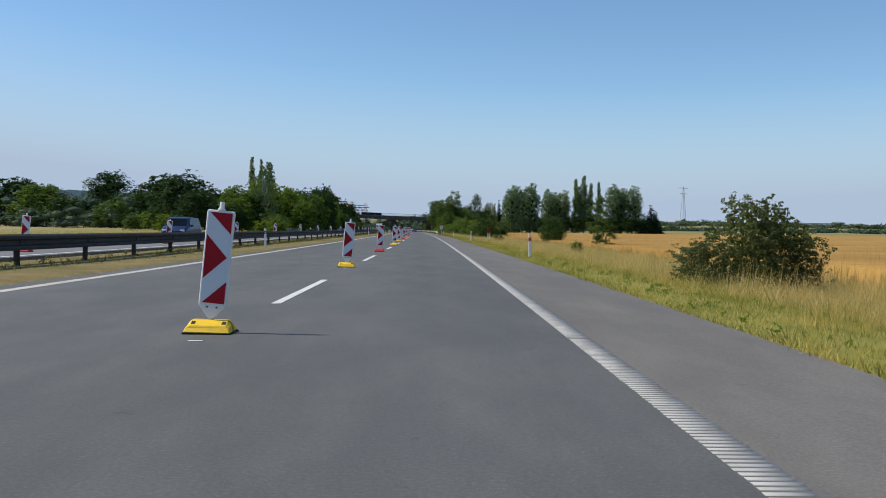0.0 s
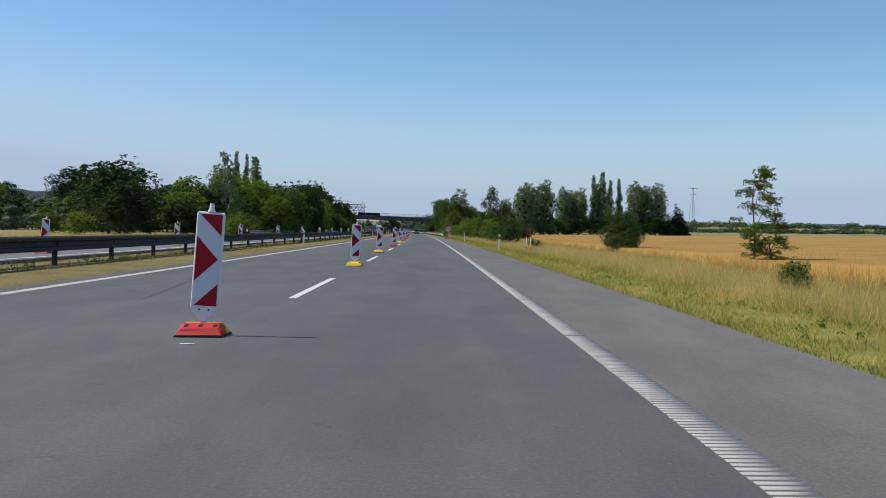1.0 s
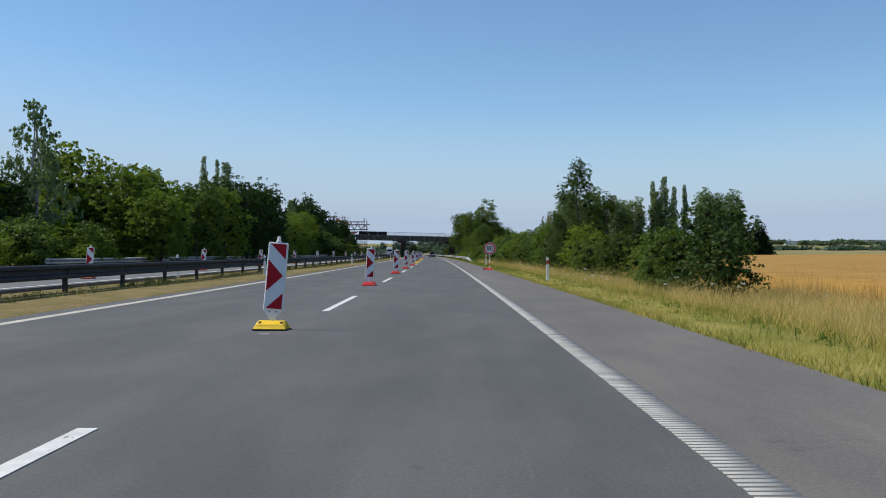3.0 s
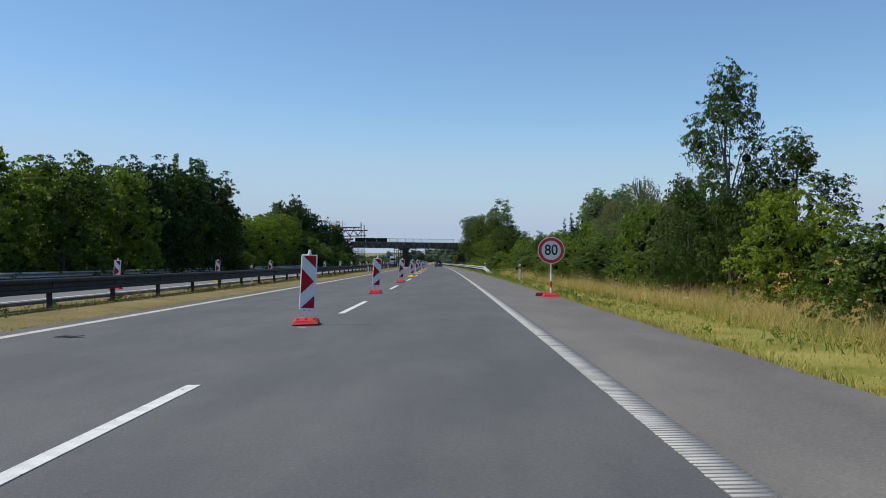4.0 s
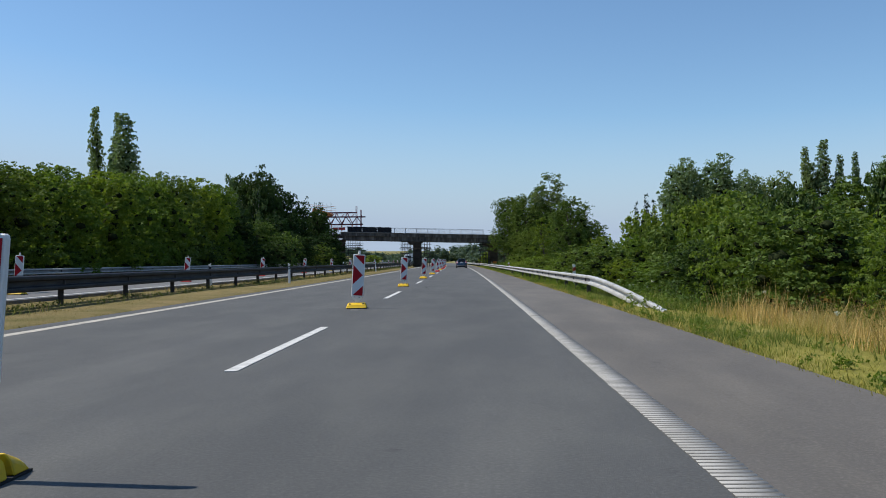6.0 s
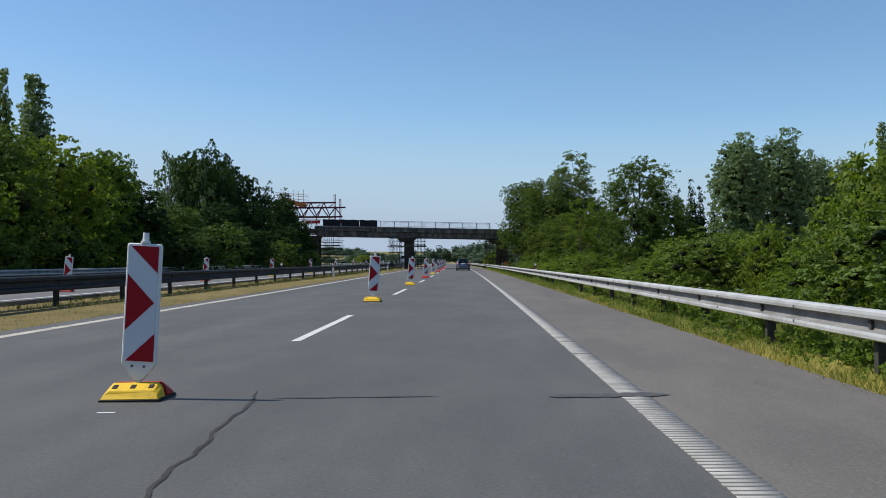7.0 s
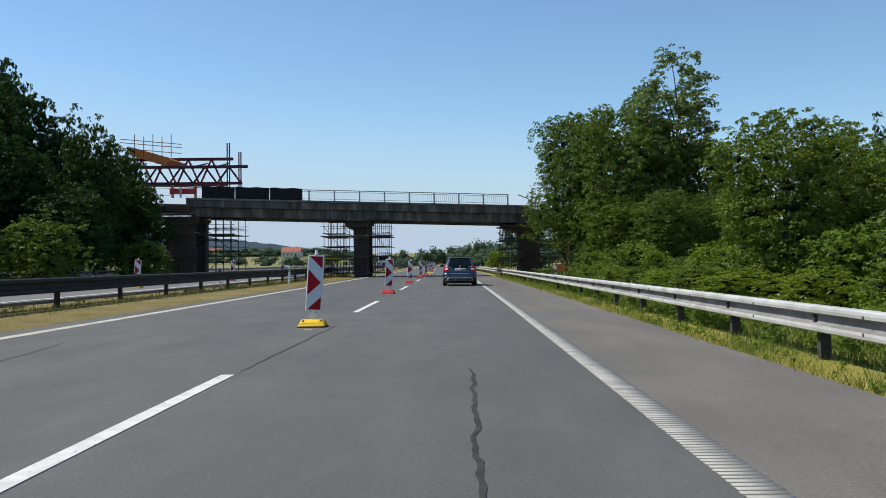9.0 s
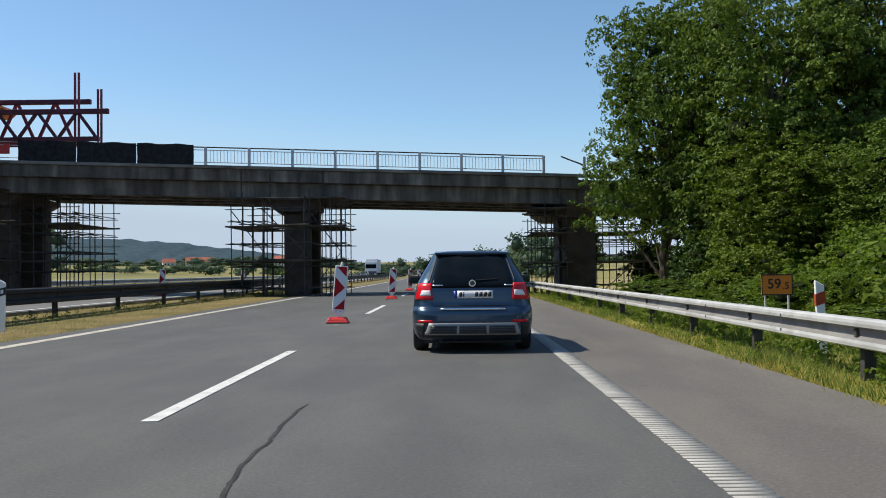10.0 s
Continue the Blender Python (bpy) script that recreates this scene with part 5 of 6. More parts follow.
# left side
for kind, x, y, h, w in (
    ("birch", -31.3, 161.6, 11.0, 5.6), ("dark", -43.0, 150, 9.0, 8.5), ("dark", -48.0, 160, 9.0, 8.0), ("bright", -36.0, 158, 7.5, 6.0), ("dark", -37, 135, 6.0, 6.0),
    ("bright", -34.0, 174, 9.4, 6.6), ("bright", -28.5, 172, 7.6, 5.8), ("bright", -30.0, 181, 8.4, 6.0), ("bright", -24.8, 170, 5.6, 4.2), ("broad", -26.4, 186, 7.3, 5.0), ("bright", -25.6, 194, 7.3, 4.8), ("bright", -30.0, 190, 7.6, 5.6),
    ("dark", -26.6, 202, 8.7, 5.6), ("dark", -26.2, 208, 9.0, 5.6), ("dark", -26.8, 215, 9.4, 5.6), ("dark", -27.4, 224, 9.4, 5.8), ("dark", -31.5, 205, 8.8, 6.0), ("dark", -32.0, 217, 9.0, 6.0),
    ("dark", -28.4, 230, 7.4, 4.8), ("broad", -29.5, 243, 6.6, 5.0), ("bright", -30.0, 250, 7.0, 5.4), ("bright", -30.0, 257, 7.4, 5.4), ("bright", -31.0, 264, 8.0, 5.8), ("bright", -31.5, 271, 8.6, 5.8), ("broad", -32.0, 278, 9.0, 5.8), ("bright", -32.6, 286, 9.4, 5.8), ("bright", -33.0, 295, 9.6, 5.6), ("broad", -36.5, 302, 10.0, 6.0),
    ("broad", -35.0, 250, 7.4, 6.0), ("broad", -36.5, 264, 8.4, 6.0), ("broad", -38, 280, 9.0, 6.5),
    ("poplar", -62.0, 341, 25.8, 5.6), ("poplar", -70.2, 348.6, 28.2, 3.2), ("poplar", -67.0, 349.5, 27.4, 2.8),
    ("dark", -41.3, 343.5, 17.0, 6.2), ("birch", -44.6, 342.0, 16.0, 6.0), ("birch", -40.0, 341.5, 14.0, 5.6), ("dark", -38.6, 346, 14.4, 4.8), ("dark", -42.0, 357, 18.4, 5.8), ("dark", -38.4, 353.0, 15.4, 5.4), ("dark", -46.0, 352, 16.6, 6.0), ("dark", -35.2, 353, 12.4, 4.2), ("dark", -31.2, 349, 11.2, 3.6), ("dark", -34.0, 344, 9.6, 5.0), ("dark", -32.6, 358, 11.0, 4.2), ("dark", -30.4, 355.0, 8.0, 4.0),
    ("dark", -36.0, 335, 9.0, 5.6), ("shrub", -28.5, 337, 4.0, 5.0), ("dark", -30.6, 330, 5.6, 4.6), ("dark", -29.4, 342, 6.0, 4.4),
    ("bush", -30.4, 318, 5.4, 5.8), ("broad", -31.0, 306, 6.0, 4.6), ("broad", -36, 314, 7.0, 5.0), ("shrub", -28.0, 350, 3.0, 4.0), ("shrub_dark", -27.0, 300, 3.4, 4.6), ("dark", -33, 300, 8.0, 6.0),
    ("dark_large", -113.0, 314, 20.4, 19.0), ("dark_large", -101.0, 318, 17.0, 16.0), ("spruce", -86.0, 300, 11.0, 4.5), ("spruce", -83.0, 299, 9.5, 4.0), ("spruce", -89.5, 301, 12.0, 5.0),
    ("dark", -54.0, 210, 8.5, 9.0), ("dark", -60.0, 190, 7.0, 9.0), ("dark", -75.0, 240, 9.0, 10.0), ("dark", -90.0, 260, 9.5, 12.0), ("broad", -64, 215, 6.0, 8.0), ("broad", -80, 220, 6.0, 8.0), ("bright", -56, 176, 3.4, 5.0), ("broad", -112, 250, 11, 13), ("dark", -125, 270, 14, 14), ("dark", -140, 260, 13, 15), ("dark", -98, 235, 7, 10),
    ("dark_large", -130, 300, 14, 17), ("dark_large", -150, 290, 13, 18), ("dark", -155, 240, 12, 14), ("dark", -170, 270, 13, 16), ("broad", -60, 250, 9, 9), ("broad", -48, 238, 8, 8), ("dark", -45, 222, 9, 8),
    ("broad", -42, 300, 9, 8), ("broad", -45, 275, 9, 8), ("shrub_light", -25.8, 143, 2.2, 2.8), ("shrub_light", -26.2, 158, 1.6, 2.2), ("shrub", -27, 178, 2.2, 3.0), ("shrub_dark", -26.5, 228, 3.0, 4.0), ("shrub", -27, 235, 2.6, 3.6), ("bright", -32, 230, 5.5, 5.5),
    ("shrub_light", -40, 128, 2.4, 3.4), ("shrub", -52, 150, 2.6, 3.4),
):
    plant(kind, x, y, h * (1.0 if 310 < y < 365 else 1.06 if 240 < y <= 310 else 1.16), w * (1.3 if kind in ("dark", "bright", "broad") else 1.1))
# undergrowth along the oncoming lanes
for k, y in enumerate(np.arange(148, 352, 3.4)):
    kind = ("bush_dark" if y > 198 else "bush_light", "bush", "bush_dark", "bush_light" if y < 300 else "bush_dark")[(k * 5) % 4]
    plant(kind, -27.2 + 1.1 * math.sin(k * 1.9) - BEND * y * y / 2, y, 2.2 + 1.6 * abs(math.sin(k * 0.83)), 4.4)
    plant(("dark_far", "broad_far", "bright_far")[k % 3], -33.0 + 1.6 * math.sin(k * 2.7) - BEND * y * y / 2, y + 1.2, (5.0 + 2.0 * abs(math.sin(k * 0.6))) * (0.85 if y > 315 else 1.0), 5.6)
# beyond the bridge
for kind, x, y, h, w in (
    ("broad", 17.0, 700, 17.0, 12.0), ("tall", 26.0, 640, 18.0, 12.0), ("broad", 31, 650, 14, 11), ("dark", 6.0, 640, 9.0, 10.0), ("broad", 8.0, 560, 7.0, 7.0), ("broad", 0.0, 600, 6.5, 7.0), ("shrub_light", -38.4, 480, 3.2, 6.6), ("shrub_dark", -43.0, 492, 2.6, 5.0), ("shrub_light", -3.0, 520, 4.6, 5.0), ("shrub_light", -1.5, 540, 5.0, 6.0),
):
    plant(kind, x, y, h, w)


def wood_belt(label, spots, size, count, seed):
    """A far belt of trees as one mass of leaf clumps: spots of x, y, height, width."""
    r = np.random.default_rng(seed)
    cs, rs = [], []
    for x, y, h, w in spots:
        s, u = y, x + BEND * y * y / 2
        z = ground_z(u, s)
        for k in range(4):
            cs.append((x + r.normal() * w * 0.25, y + r.normal() * w * 0.2, z + h * (0.25 + 0.2 * k)))
            q = w * 0.42 * (1.15 - 0.18 * k) * (0.8 + 0.4 * r.random())
            rs.append((q, q, h * 0.28))
    v, f = leaf_cloud(r, cs, rs, count, size, 0.35, plain_leaf=True, bunch=1, core=0.7)
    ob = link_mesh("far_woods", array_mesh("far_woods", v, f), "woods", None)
    return tagged(ob, label, "trees", kind="stuff")


r = np.random.default_rng(3)
wood_belt("belt of far trees beyond the bridge", [(-20 - 260 * t + 6 * r.normal(), 1120 + 160 * r.random(), 5 + 4 * r.random(), 24) for t in np.linspace(0, 1, 60)], 1.0, 34000, 1)
wood_belt("belt of far trees along the motorway", [(-70 + 150 * t, 1000 + 120 * r.random(), 9 + 6 * r.random(), 16) for t in np.linspace(0, 1, 26)], 1.5, 12000, 2)
wood_belt("far hedges and trees along the field", [(60 + 900 * t, 1150 + 500 * r.random(), 4 + 4 * r.random() ** 2, 34) for t in np.linspace(0, 1, 80)], 3.0, 16000, 3)
wood_belt("distant line of trees across the fields", [(120 + 640 * t, 640 + 60 * r.random(), 1.1 + 1.7 * r.random() ** 3, 16) for t in np.linspace(0, 1, 90)], 1.7, 16000, 4)
wood_belt("distant woods on the far side of the oncoming lanes", [(-180 - 500 * t, 330 + 420 * r.random(), 12 + 8 * r.random(), 26) for t in np.linspace(0, 1, 44)], 2.0, 14000, 5)
wood_belt("bushy edge of the far meadow", [(-120 - 420 * t, 1180 + 260 * r.random(), 5 + 4 * r.random(), 22) for t in np.linspace(0, 1, 46)], 1.1, 24000, 6)
wood_belt("scattered low bushes on the meadow beyond the bridge", [(-60 - 100 * r.random(), 560 + 120 * r.random(), 1.2 + 1.8 * r.random(), 5 + 3 * r.random()) for t in range(24)], 0.6, 8000, 7)
wood_belt("trees lining the motorway beyond the bridge", [(-44 + 24 * r.random() - BEND * y * y / 2 + 14, y, 1.4 + 1.6 * r.random(), 8) for y in np.linspace(640, 820, 22)] + [(10 + 14 * r.random() - BEND * y * y / 2 + 10, y, 5 + 5 * r.random(), 10) for y in np.linspace(520, 800, 24)], 0.9, 14000, 8)

wood_belt("shaded undergrowth below the trees beyond the oncoming lanes", [(-46 - 130 * t + 6 * r.normal(), 205 + 85 * t + 14 * r.normal(), 2.6 + 2.2 * r.random(), 9) for t in np.linspace(0, 1, 46)], 0.45, 22000, 9)
wood_belt("thicket behind the trees beyond the oncoming lanes", [(-60 - 150 * t + 6 * r.normal(), 262 + 60 * t + 10 * r.normal(), 7 + 4 * r.random(), 12) for t in np.linspace(0, 1, 34)], 0.6, 22000, 10)

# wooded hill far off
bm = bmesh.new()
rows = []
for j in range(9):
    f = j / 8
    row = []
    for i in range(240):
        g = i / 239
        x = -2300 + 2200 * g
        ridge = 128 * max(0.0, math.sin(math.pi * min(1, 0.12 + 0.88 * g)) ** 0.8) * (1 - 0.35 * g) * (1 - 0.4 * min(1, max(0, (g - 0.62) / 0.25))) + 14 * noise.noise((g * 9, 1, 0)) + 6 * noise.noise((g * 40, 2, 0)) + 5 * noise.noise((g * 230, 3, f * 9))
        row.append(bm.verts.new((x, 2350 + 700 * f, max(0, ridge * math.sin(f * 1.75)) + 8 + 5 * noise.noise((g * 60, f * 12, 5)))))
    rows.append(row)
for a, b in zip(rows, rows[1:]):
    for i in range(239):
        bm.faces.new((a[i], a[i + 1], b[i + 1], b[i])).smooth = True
structure("backdrop", bm, "hill", "wooded hill on the horizon, coloured blue for haze", "hill")


# ---- grasses ----
def blade_field(name, material, label, count, s0, s1, u0, u1, height, width, seed, lean=0.35, power=1.0, tuft=0.0, lift=None, fine=False, patchy=0.0):
    """Many single blades of grass in one mesh."""
    r = np.random.default_rng(seed)
    s = s0 + (s1 - s0) * r.random(count)
    u = u0 + (u1 - u0) * r.random(count) ** power
    if tuft:
        keep = np.array([noise.noise((a * tuft, b * tuft * 1.5, seed)) for a, b in zip(s, u)]) + 0.25 * r.normal(size=count) > 0.05
        s, u = s[keep], u[keep]
        count = len(s)
    a = BEND * s
    x, y = -(1 - np.cos(a)) / BEND + u * np.cos(a), np.sin(a) / BEND + u * np.sin(a)
    z = np.array([ground_z(v, w) for v, w in zip(u, s)]) + (lift or 0.0)
    h = height * (0.45 + 0.8 * r.random(count))
    if patchy:
        h = h * (1 + patchy * np.array([noise.noise((a * 0.6, b * 0.9, seed + 2)) + 0.6 * noise.noise((a * 2.3, b * 2.9, seed)) for a, b in zip(s, u)])).clip(0.15, 2)
    t = r.random(count) * 6.283
    d = np.stack([np.cos(t), np.sin(t), 0 * t], 1)
    e = np.stack([-np.sin(t), np.cos(t), 0 * t], 1)
    base = np.stack([x, y, z - 0.03], 1)
    wide = (width * (0.6 + 0.8 * r.random(count)))[:, None]
    bend = (lean * h * (0.3 + r.random(count)))[:, None]
    up = np.array([0, 0, 1.0])
    mid = base + up * (h * 0.6)[:, None] + e * bend * 0.35
    tip = base + up * h[:, None] + e * bend
    if fine:
        v = np.stack([base - d * wide, base + d * wide, tip], 1).reshape(-1, 3)
        ob = link_mesh(name, array_mesh(name, v, np.arange(3 * count).reshape(-1, 3)), material, None)
        return tagged(ob, label, "grass", kind="stuff")
    v = np.stack([base - d * wide, base + d * wide, mid + d * wide * 0.8, mid - d * wide * 0.8, tip + d * wide * 0.2, tip - d * wide * 0.2], 1).reshape(-1, 3)
    k = 6 * np.arange(count)[:, None]
    f = np.concatenate([k + np.array([[0, 1, 2, 3]]), k + np.array([[3, 2, 4, 5]])])
    ob = link_mesh(name, array_mesh(name, v, f), material, None)
    return tagged(ob, label, "grass", kind="stuff")


blade_field("verge_grass", "green_blade", "short green grass along the edge of the hard shoulder", 180000, -8, 366, 3.5, 7.2, 0.085, 0.007, 1, 1.0, 1.35, 0.0, fine=True, patchy=1.3)
blade_field("verge_tufts", "rough_blade", "uneven yellow-green grass tufts on the verge", 90000, -8, 130, 3.7, 6.0, 0.12, 0.006, 33, 1.0, 1.0, 0.5, fine=True, patchy=1.2)
blade_field("edge_grass", "rough_blade", "ragged pale grass creeping over the asphalt edge", 30000, -8, 366, 3.40, 3.75, 0.09, 0.008, 2, 0.9, fine=True, patchy=1.4)
blade_field("tall_grass", "dry_blade", "tall dry straw-coloured grass on the verge", 190000, -8, 215, 6.2, 12.8, 0.6, 0.0045, 3, 0.8, 0.8, 0.35, fine=True, patchy=0.9)
blade_field("rough_grass", "rough_blade", "rough yellow-green meadow grass on the verge", 100000, -8, 215, 5.2, 8.2, 0.24, 0.0055, 31, 1.2, fine=True, patchy=1.3)
blade_field("straw_grass", "dry_blade", "knee-high bleached straw grass between verge and wheat", 190000, -8, 215, 6.0, 12.8, 0.38, 0.0055, 32, 1.1, fine=True, patchy=1.1)
blade_field("tall_grass_thicket", "dry_blade", "straw-coloured grass in front of the thicket", 16000, 150, 215, 5.2, 6.8, 0.6, 0.006, 4, 0.6, 1.0, 0.5, fine=True, patchy=0.8)
blade_field("verge_weeds", "weed", "low green weeds in the verge", 40000, 60, 366, 4.6, 8.5, 0.2, 0.012, 5, 0.7, 1.0, 0.5, fine=True)
blade_field("hedge_foot_weeds", "weed", "green weeds below the guardrail", 80000, 215, 366, 4.5, 7.6, 0.22, 0.011, 6, 1.0, fine=True, patchy=1.2)
blade_field("rail_grass", "weed", "fresh green grass under the guardrail", 80000, 205, 366, 3.55, 4.9, 0.15, 0.007, 34, 1.0, 1.0, 0.4, fine=True, patchy=1.0)
blade_field("wheat", "wheat_ear", "ripe golden wheat standing in the field", 110000, -8, 330, 12.6, 40.0, 0.74, 0.010, 7, 0.2, 2.0, fine=True)
blade_field("median_grass", "median_blade", "short dry grass on the median", 90000, -8, 380, -9.8, -7.65, 0.045, 0.007, 8, 0.6, fine=True)
blade_field("median_weeds", "weed", "taller weeds under the median guardrail", 30000, -8, 380, -10.9, -9.7, 0.15, 0.010, 9, 1.0, 1.0, 0.35, fine=True, patchy=1.2)
blade_field("median_tufts", "median_blade", "dry tufts under the median guardrail", 44000, -8, 380, -11.9, -9.3, 0.16, 0.007, 10, 0.9, 1.0, 0.3, fine=True, patchy=1.2)
blade_field("far_verge_grass", "dry_blade", "dry grass beyond the oncoming lanes", 50000, 30, 370, -34, -24.6, 0.45, 0.02, 11, 0.4, fine=True)

# a crop's closed canopy under the ears
bm = bmesh.new()
gu, gs = [12.9, 13.1, 16, 22, 30, 42, 60, 90, 130, 200, 300], list(range(-60, 340, 8))
cells = [[bm.verts.new(on_road(s, u + (0.5 * noise.noise((s * 0.2, 0, 4)) if u < 14 else 0), ground_z(u, s) + (0.02 if j == 0 else 0.62 + 0.05 * noise.noise((s * 0.4, u * 0.4, 9))))) for j, u in enumerate(gu)] for s in gs]
for a, b in zip(cells, cells[1:]):
    for j in range(len(gu) - 1):
        bm.faces.new((a[j], a[j + 1], b[j + 1], b[j])).smooth = True
crop = part("wheat_field", bm, "wheat", None)
tagged(crop, "golden ripe wheat field beside the motorway", "field", kind="stuff")
r = np.random.default_rng(12)
cs = [on_road(100 + 250 * r.random(), 4.6 + 2.4 * r.random(), 0) for k in range(150)]
cs = [(c.x, c.y, ground_z(5.5) + 0.35 + 0.25 * r.random()) for c in cs]
v, f = leaf_cloud(r, cs, [(0.06, 0.06, 0.012)] * 150, 2600, 0.03, 0.1)
tagged(link_mesh("wild_carrot", array_mesh("wild_carrot", v, f), "umbel", None), "white umbels of wild carrot in the verge", "flowers", kind="stuff")


def herbs(label, count, s0, s1, u0, u1, tall, leaf, per, material, seed):
    """Low leafy weeds in loose clumps, as one mass."""
    r = np.random.default_rng(seed)
    cs, rs = [], []
    while len(cs) < count:
        s, u = s0 + (s1 - s0) * r.random(), u0 + (u1 - u0) * r.random()
        if noise.noise((s * 0.35, u * 0.8, seed)) + 0.3 * r.normal() < 0.0:
            continue
        q = tall * (0.4 + 0.7 * r.random())
        c = on_road(s, u, ground_z(u, s) + q * 0.45)
        cs.append(c)
        rs.append((q * 0.7, q * 0.7, q * 0.6))
    v, f = leaf_cloud(r, cs, rs, count * per, leaf, 0.2, plain_leaf=True, bunch=6)
    return tagged(link_mesh("herbs", array_mesh("herbs", v, f), material, None), label, "weeds", kind="stuff")


herbs("low weeds along the foot of the median guardrail", 900, -8, 380, -11.0, -9.6, 0.2, 0.035, 36, "leaf_olive", 25)
herbs("leafy green weeds round the guardrail posts", 900, 214, 366, 4.2, 5.3, 0.32, 0.045, 70, "leaf_light", 21)
herbs("broad-leaved weeds at the foot of the hedge", 700, 214, 366, 5.0, 6.8, 0.55, 0.06, 60, "leaf_near", 22)
herbs("pale low clover along the asphalt edge", 900, 150, 366, 3.55, 4.3, 0.13, 0.03, 40, "leaf_light", 23)
herbs("small green weeds scattered in the verge grass", 1500, -4, 214, 3.9, 8.0, 0.12, 0.028, 26, "leaf_light", 24)


# ---- vehicles ----
def body_shell(stations, belt=0.98):
    """A car body drawn through sections: y, bottom, top, half widths at sill, middle, belt and roof."""
    bm = bmesh.new()
    rows = []
    for y, zb, zt, ws, wm, wb, wt in stations:
        zk = min(belt, zt - 0.06)
        half = [(0.0, zb), (ws * 0.9, zb), (ws, zb + 0.07), (wm, zb + (zk - zb) * 0.45), (wm * 0.995, zb + (zk - zb) * 0.7), (wb, zk), (wb * 0.35 + wt * 0.65, zk + (zt - zk) * 0.7), (wt, zt - 0.025), (wt * 0.75, zt), (0.0, zt + 0.008)]
        loop = half + [(-x, z) for x, z in half[-2:0:-1]]
        rows.append([bm.verts.new((x, y, z)) for x, z in loop])
    n = len(rows[0])
    for a, b in zip(rows, rows[1:]):
        for i in range(n):
            j = (i + 1) % n
            bm.faces.new((a[i], b[i], b[j], a[j])).smooth = True
    bm.faces.new(rows[0])
    bm.faces.new(rows[-1][::-1])
    bmesh.ops.recalc_face_normals(bm, faces=bm.faces)
    return bm


def quad_patch(corners, depth):
    """A plate through four corners with a thickness."""
    bm = bmesh.new()
    c = [Vector(p) for p in corners]
    n = (c[1] - c[0]).cross(c[3] - c[0]).normalized() * depth
    grid = [[c[0].lerp(c[1], i / 6).lerp(c[3].lerp(c[2], i / 6), j / 4) for i in range(7)] for j in range(5)]
    top = [[bm.verts.new(p + n) for p in row] for row in grid]
    low = [[bm.verts.new(p) for p in row] for row in grid]
    for g, flip in ((top, 1), (low, -1)):
        for j in range(4):
            for i in range(6):
                f = (g[j][i], g[j][i + 1], g[j + 1][i + 1], g[j + 1][i])
                bm.faces.new(f[::flip])
    rim = [(0, i) for i in range(7)] + [(j, 6) for j in range(1, 5)] + [(4, i) for i in range(5, -1, -1)] + [(j, 0) for j in range(3, 0, -1)]
    for (a, b), (e, f) in zip(rim, rim[1:] + rim[:1]):
        bm.faces.new((low[a][b], low[e][f], top[e][f], top[a][b]))
    bmesh.ops.recalc_face_normals(bm, faces=bm.faces)
    return bm


def tyre_mesh(r, w):
    bm = bmesh.new()
    prof = [(-w / 2, r * 0.66), (-w / 2, r * 0.9), (-w * 0.38, r), (w * 0.38, r), (w / 2, r * 0.9), (w / 2, r * 0.66)]
    rings = []
    for i in range(24):
        a = 2 * math.pi * i / 24
        rings.append([bm.verts.new((x, math.cos(a) * q, math.sin(a) * q)) for x, q in prof])
    for a, b in zip(rings, rings[1:] + rings[:1]):
        for i in range(6):
            j = (i + 1) % 6
            bm.faces.new((a[i], a[j], b[j], b[i])).smooth = True
    bmesh.ops.recalc_face_normals(bm, faces=bm.faces)
    return bm


def wheels(parent, places, r, w):
    for x, y in places:
        t = part("wheel", tyre_mesh(r, w), "rubber", parent, "black tyre")
        t.matrix_basis = pose(x, y, r)
        bm = bmesh.new()
        rod(bm, (-w * 0.42, 0, 0), (w * 0.42, 0, 0), r * 0.66, 20)
        part("rim", bm, "car_silver", t)


def flat(outline, y, depth, bevel=0.0):
    bm = bmesh.new()
    slab(bm, outline, depth)
    bmesh.ops.translate(bm, verts=bm.verts[:], vec=(0, y, 0))
    if bevel:
        bmesh.ops.bevel(bm, geom=bm.edges[:], offset=bevel, segments=2, affect="EDGES")
    return bm


def oblong(x0, x1, z0, z1):
    return [(x0, z0), (x1, z0), (x1, z1), (x0, z1)]


car = thing("car", place(334.05, 0.24, 0.0), "dark blue-grey estate car with red tail lamps driving in the lane", "car")
# level slices of the body: height, half width, rear, front, corner radius
CAR_Z = (0.17, 0.20, 0.26, 0.34, 0.43, 0.53, 0.58, 0.615, 0.645, 0.70, 0.78, 0.86, 0.92, 0.97, 1.03, 1.12, 1.22, 1.31, 1.36, 1.392, 1.412, 1.424)
CAR_W = (0.70, 0.76, 0.80, 0.825, 0.838, 0.84, 0.838, 0.832, 0.826, 0.82, 0.812, 0.80, 0.785, 0.765, 0.735, 0.685, 0.625, 0.575, 0.555, 0.53, 0.47, 0.34)
CAR_R = (0.14, 0.07, 0.03, 0.012, 0.0, 0.004, 0.016, 0.04, 0.075, 0.088, 0.095, 0.105, 0.118, 0.14, 0.19, 0.275, 0.375, 0.465, 0.515, 0.52, 0.56, 0.75)
CAR_F = (3.95, 4.05, 4.15, 4.2, 4.24, 4.24, 4.22, 4.2, 4.17, 4.1, 3.95, 3.7, 3.4, 3.05, 2.86, 2.66, 2.48, 2.32, 2.2, 2.1, 1.95, 1.7)
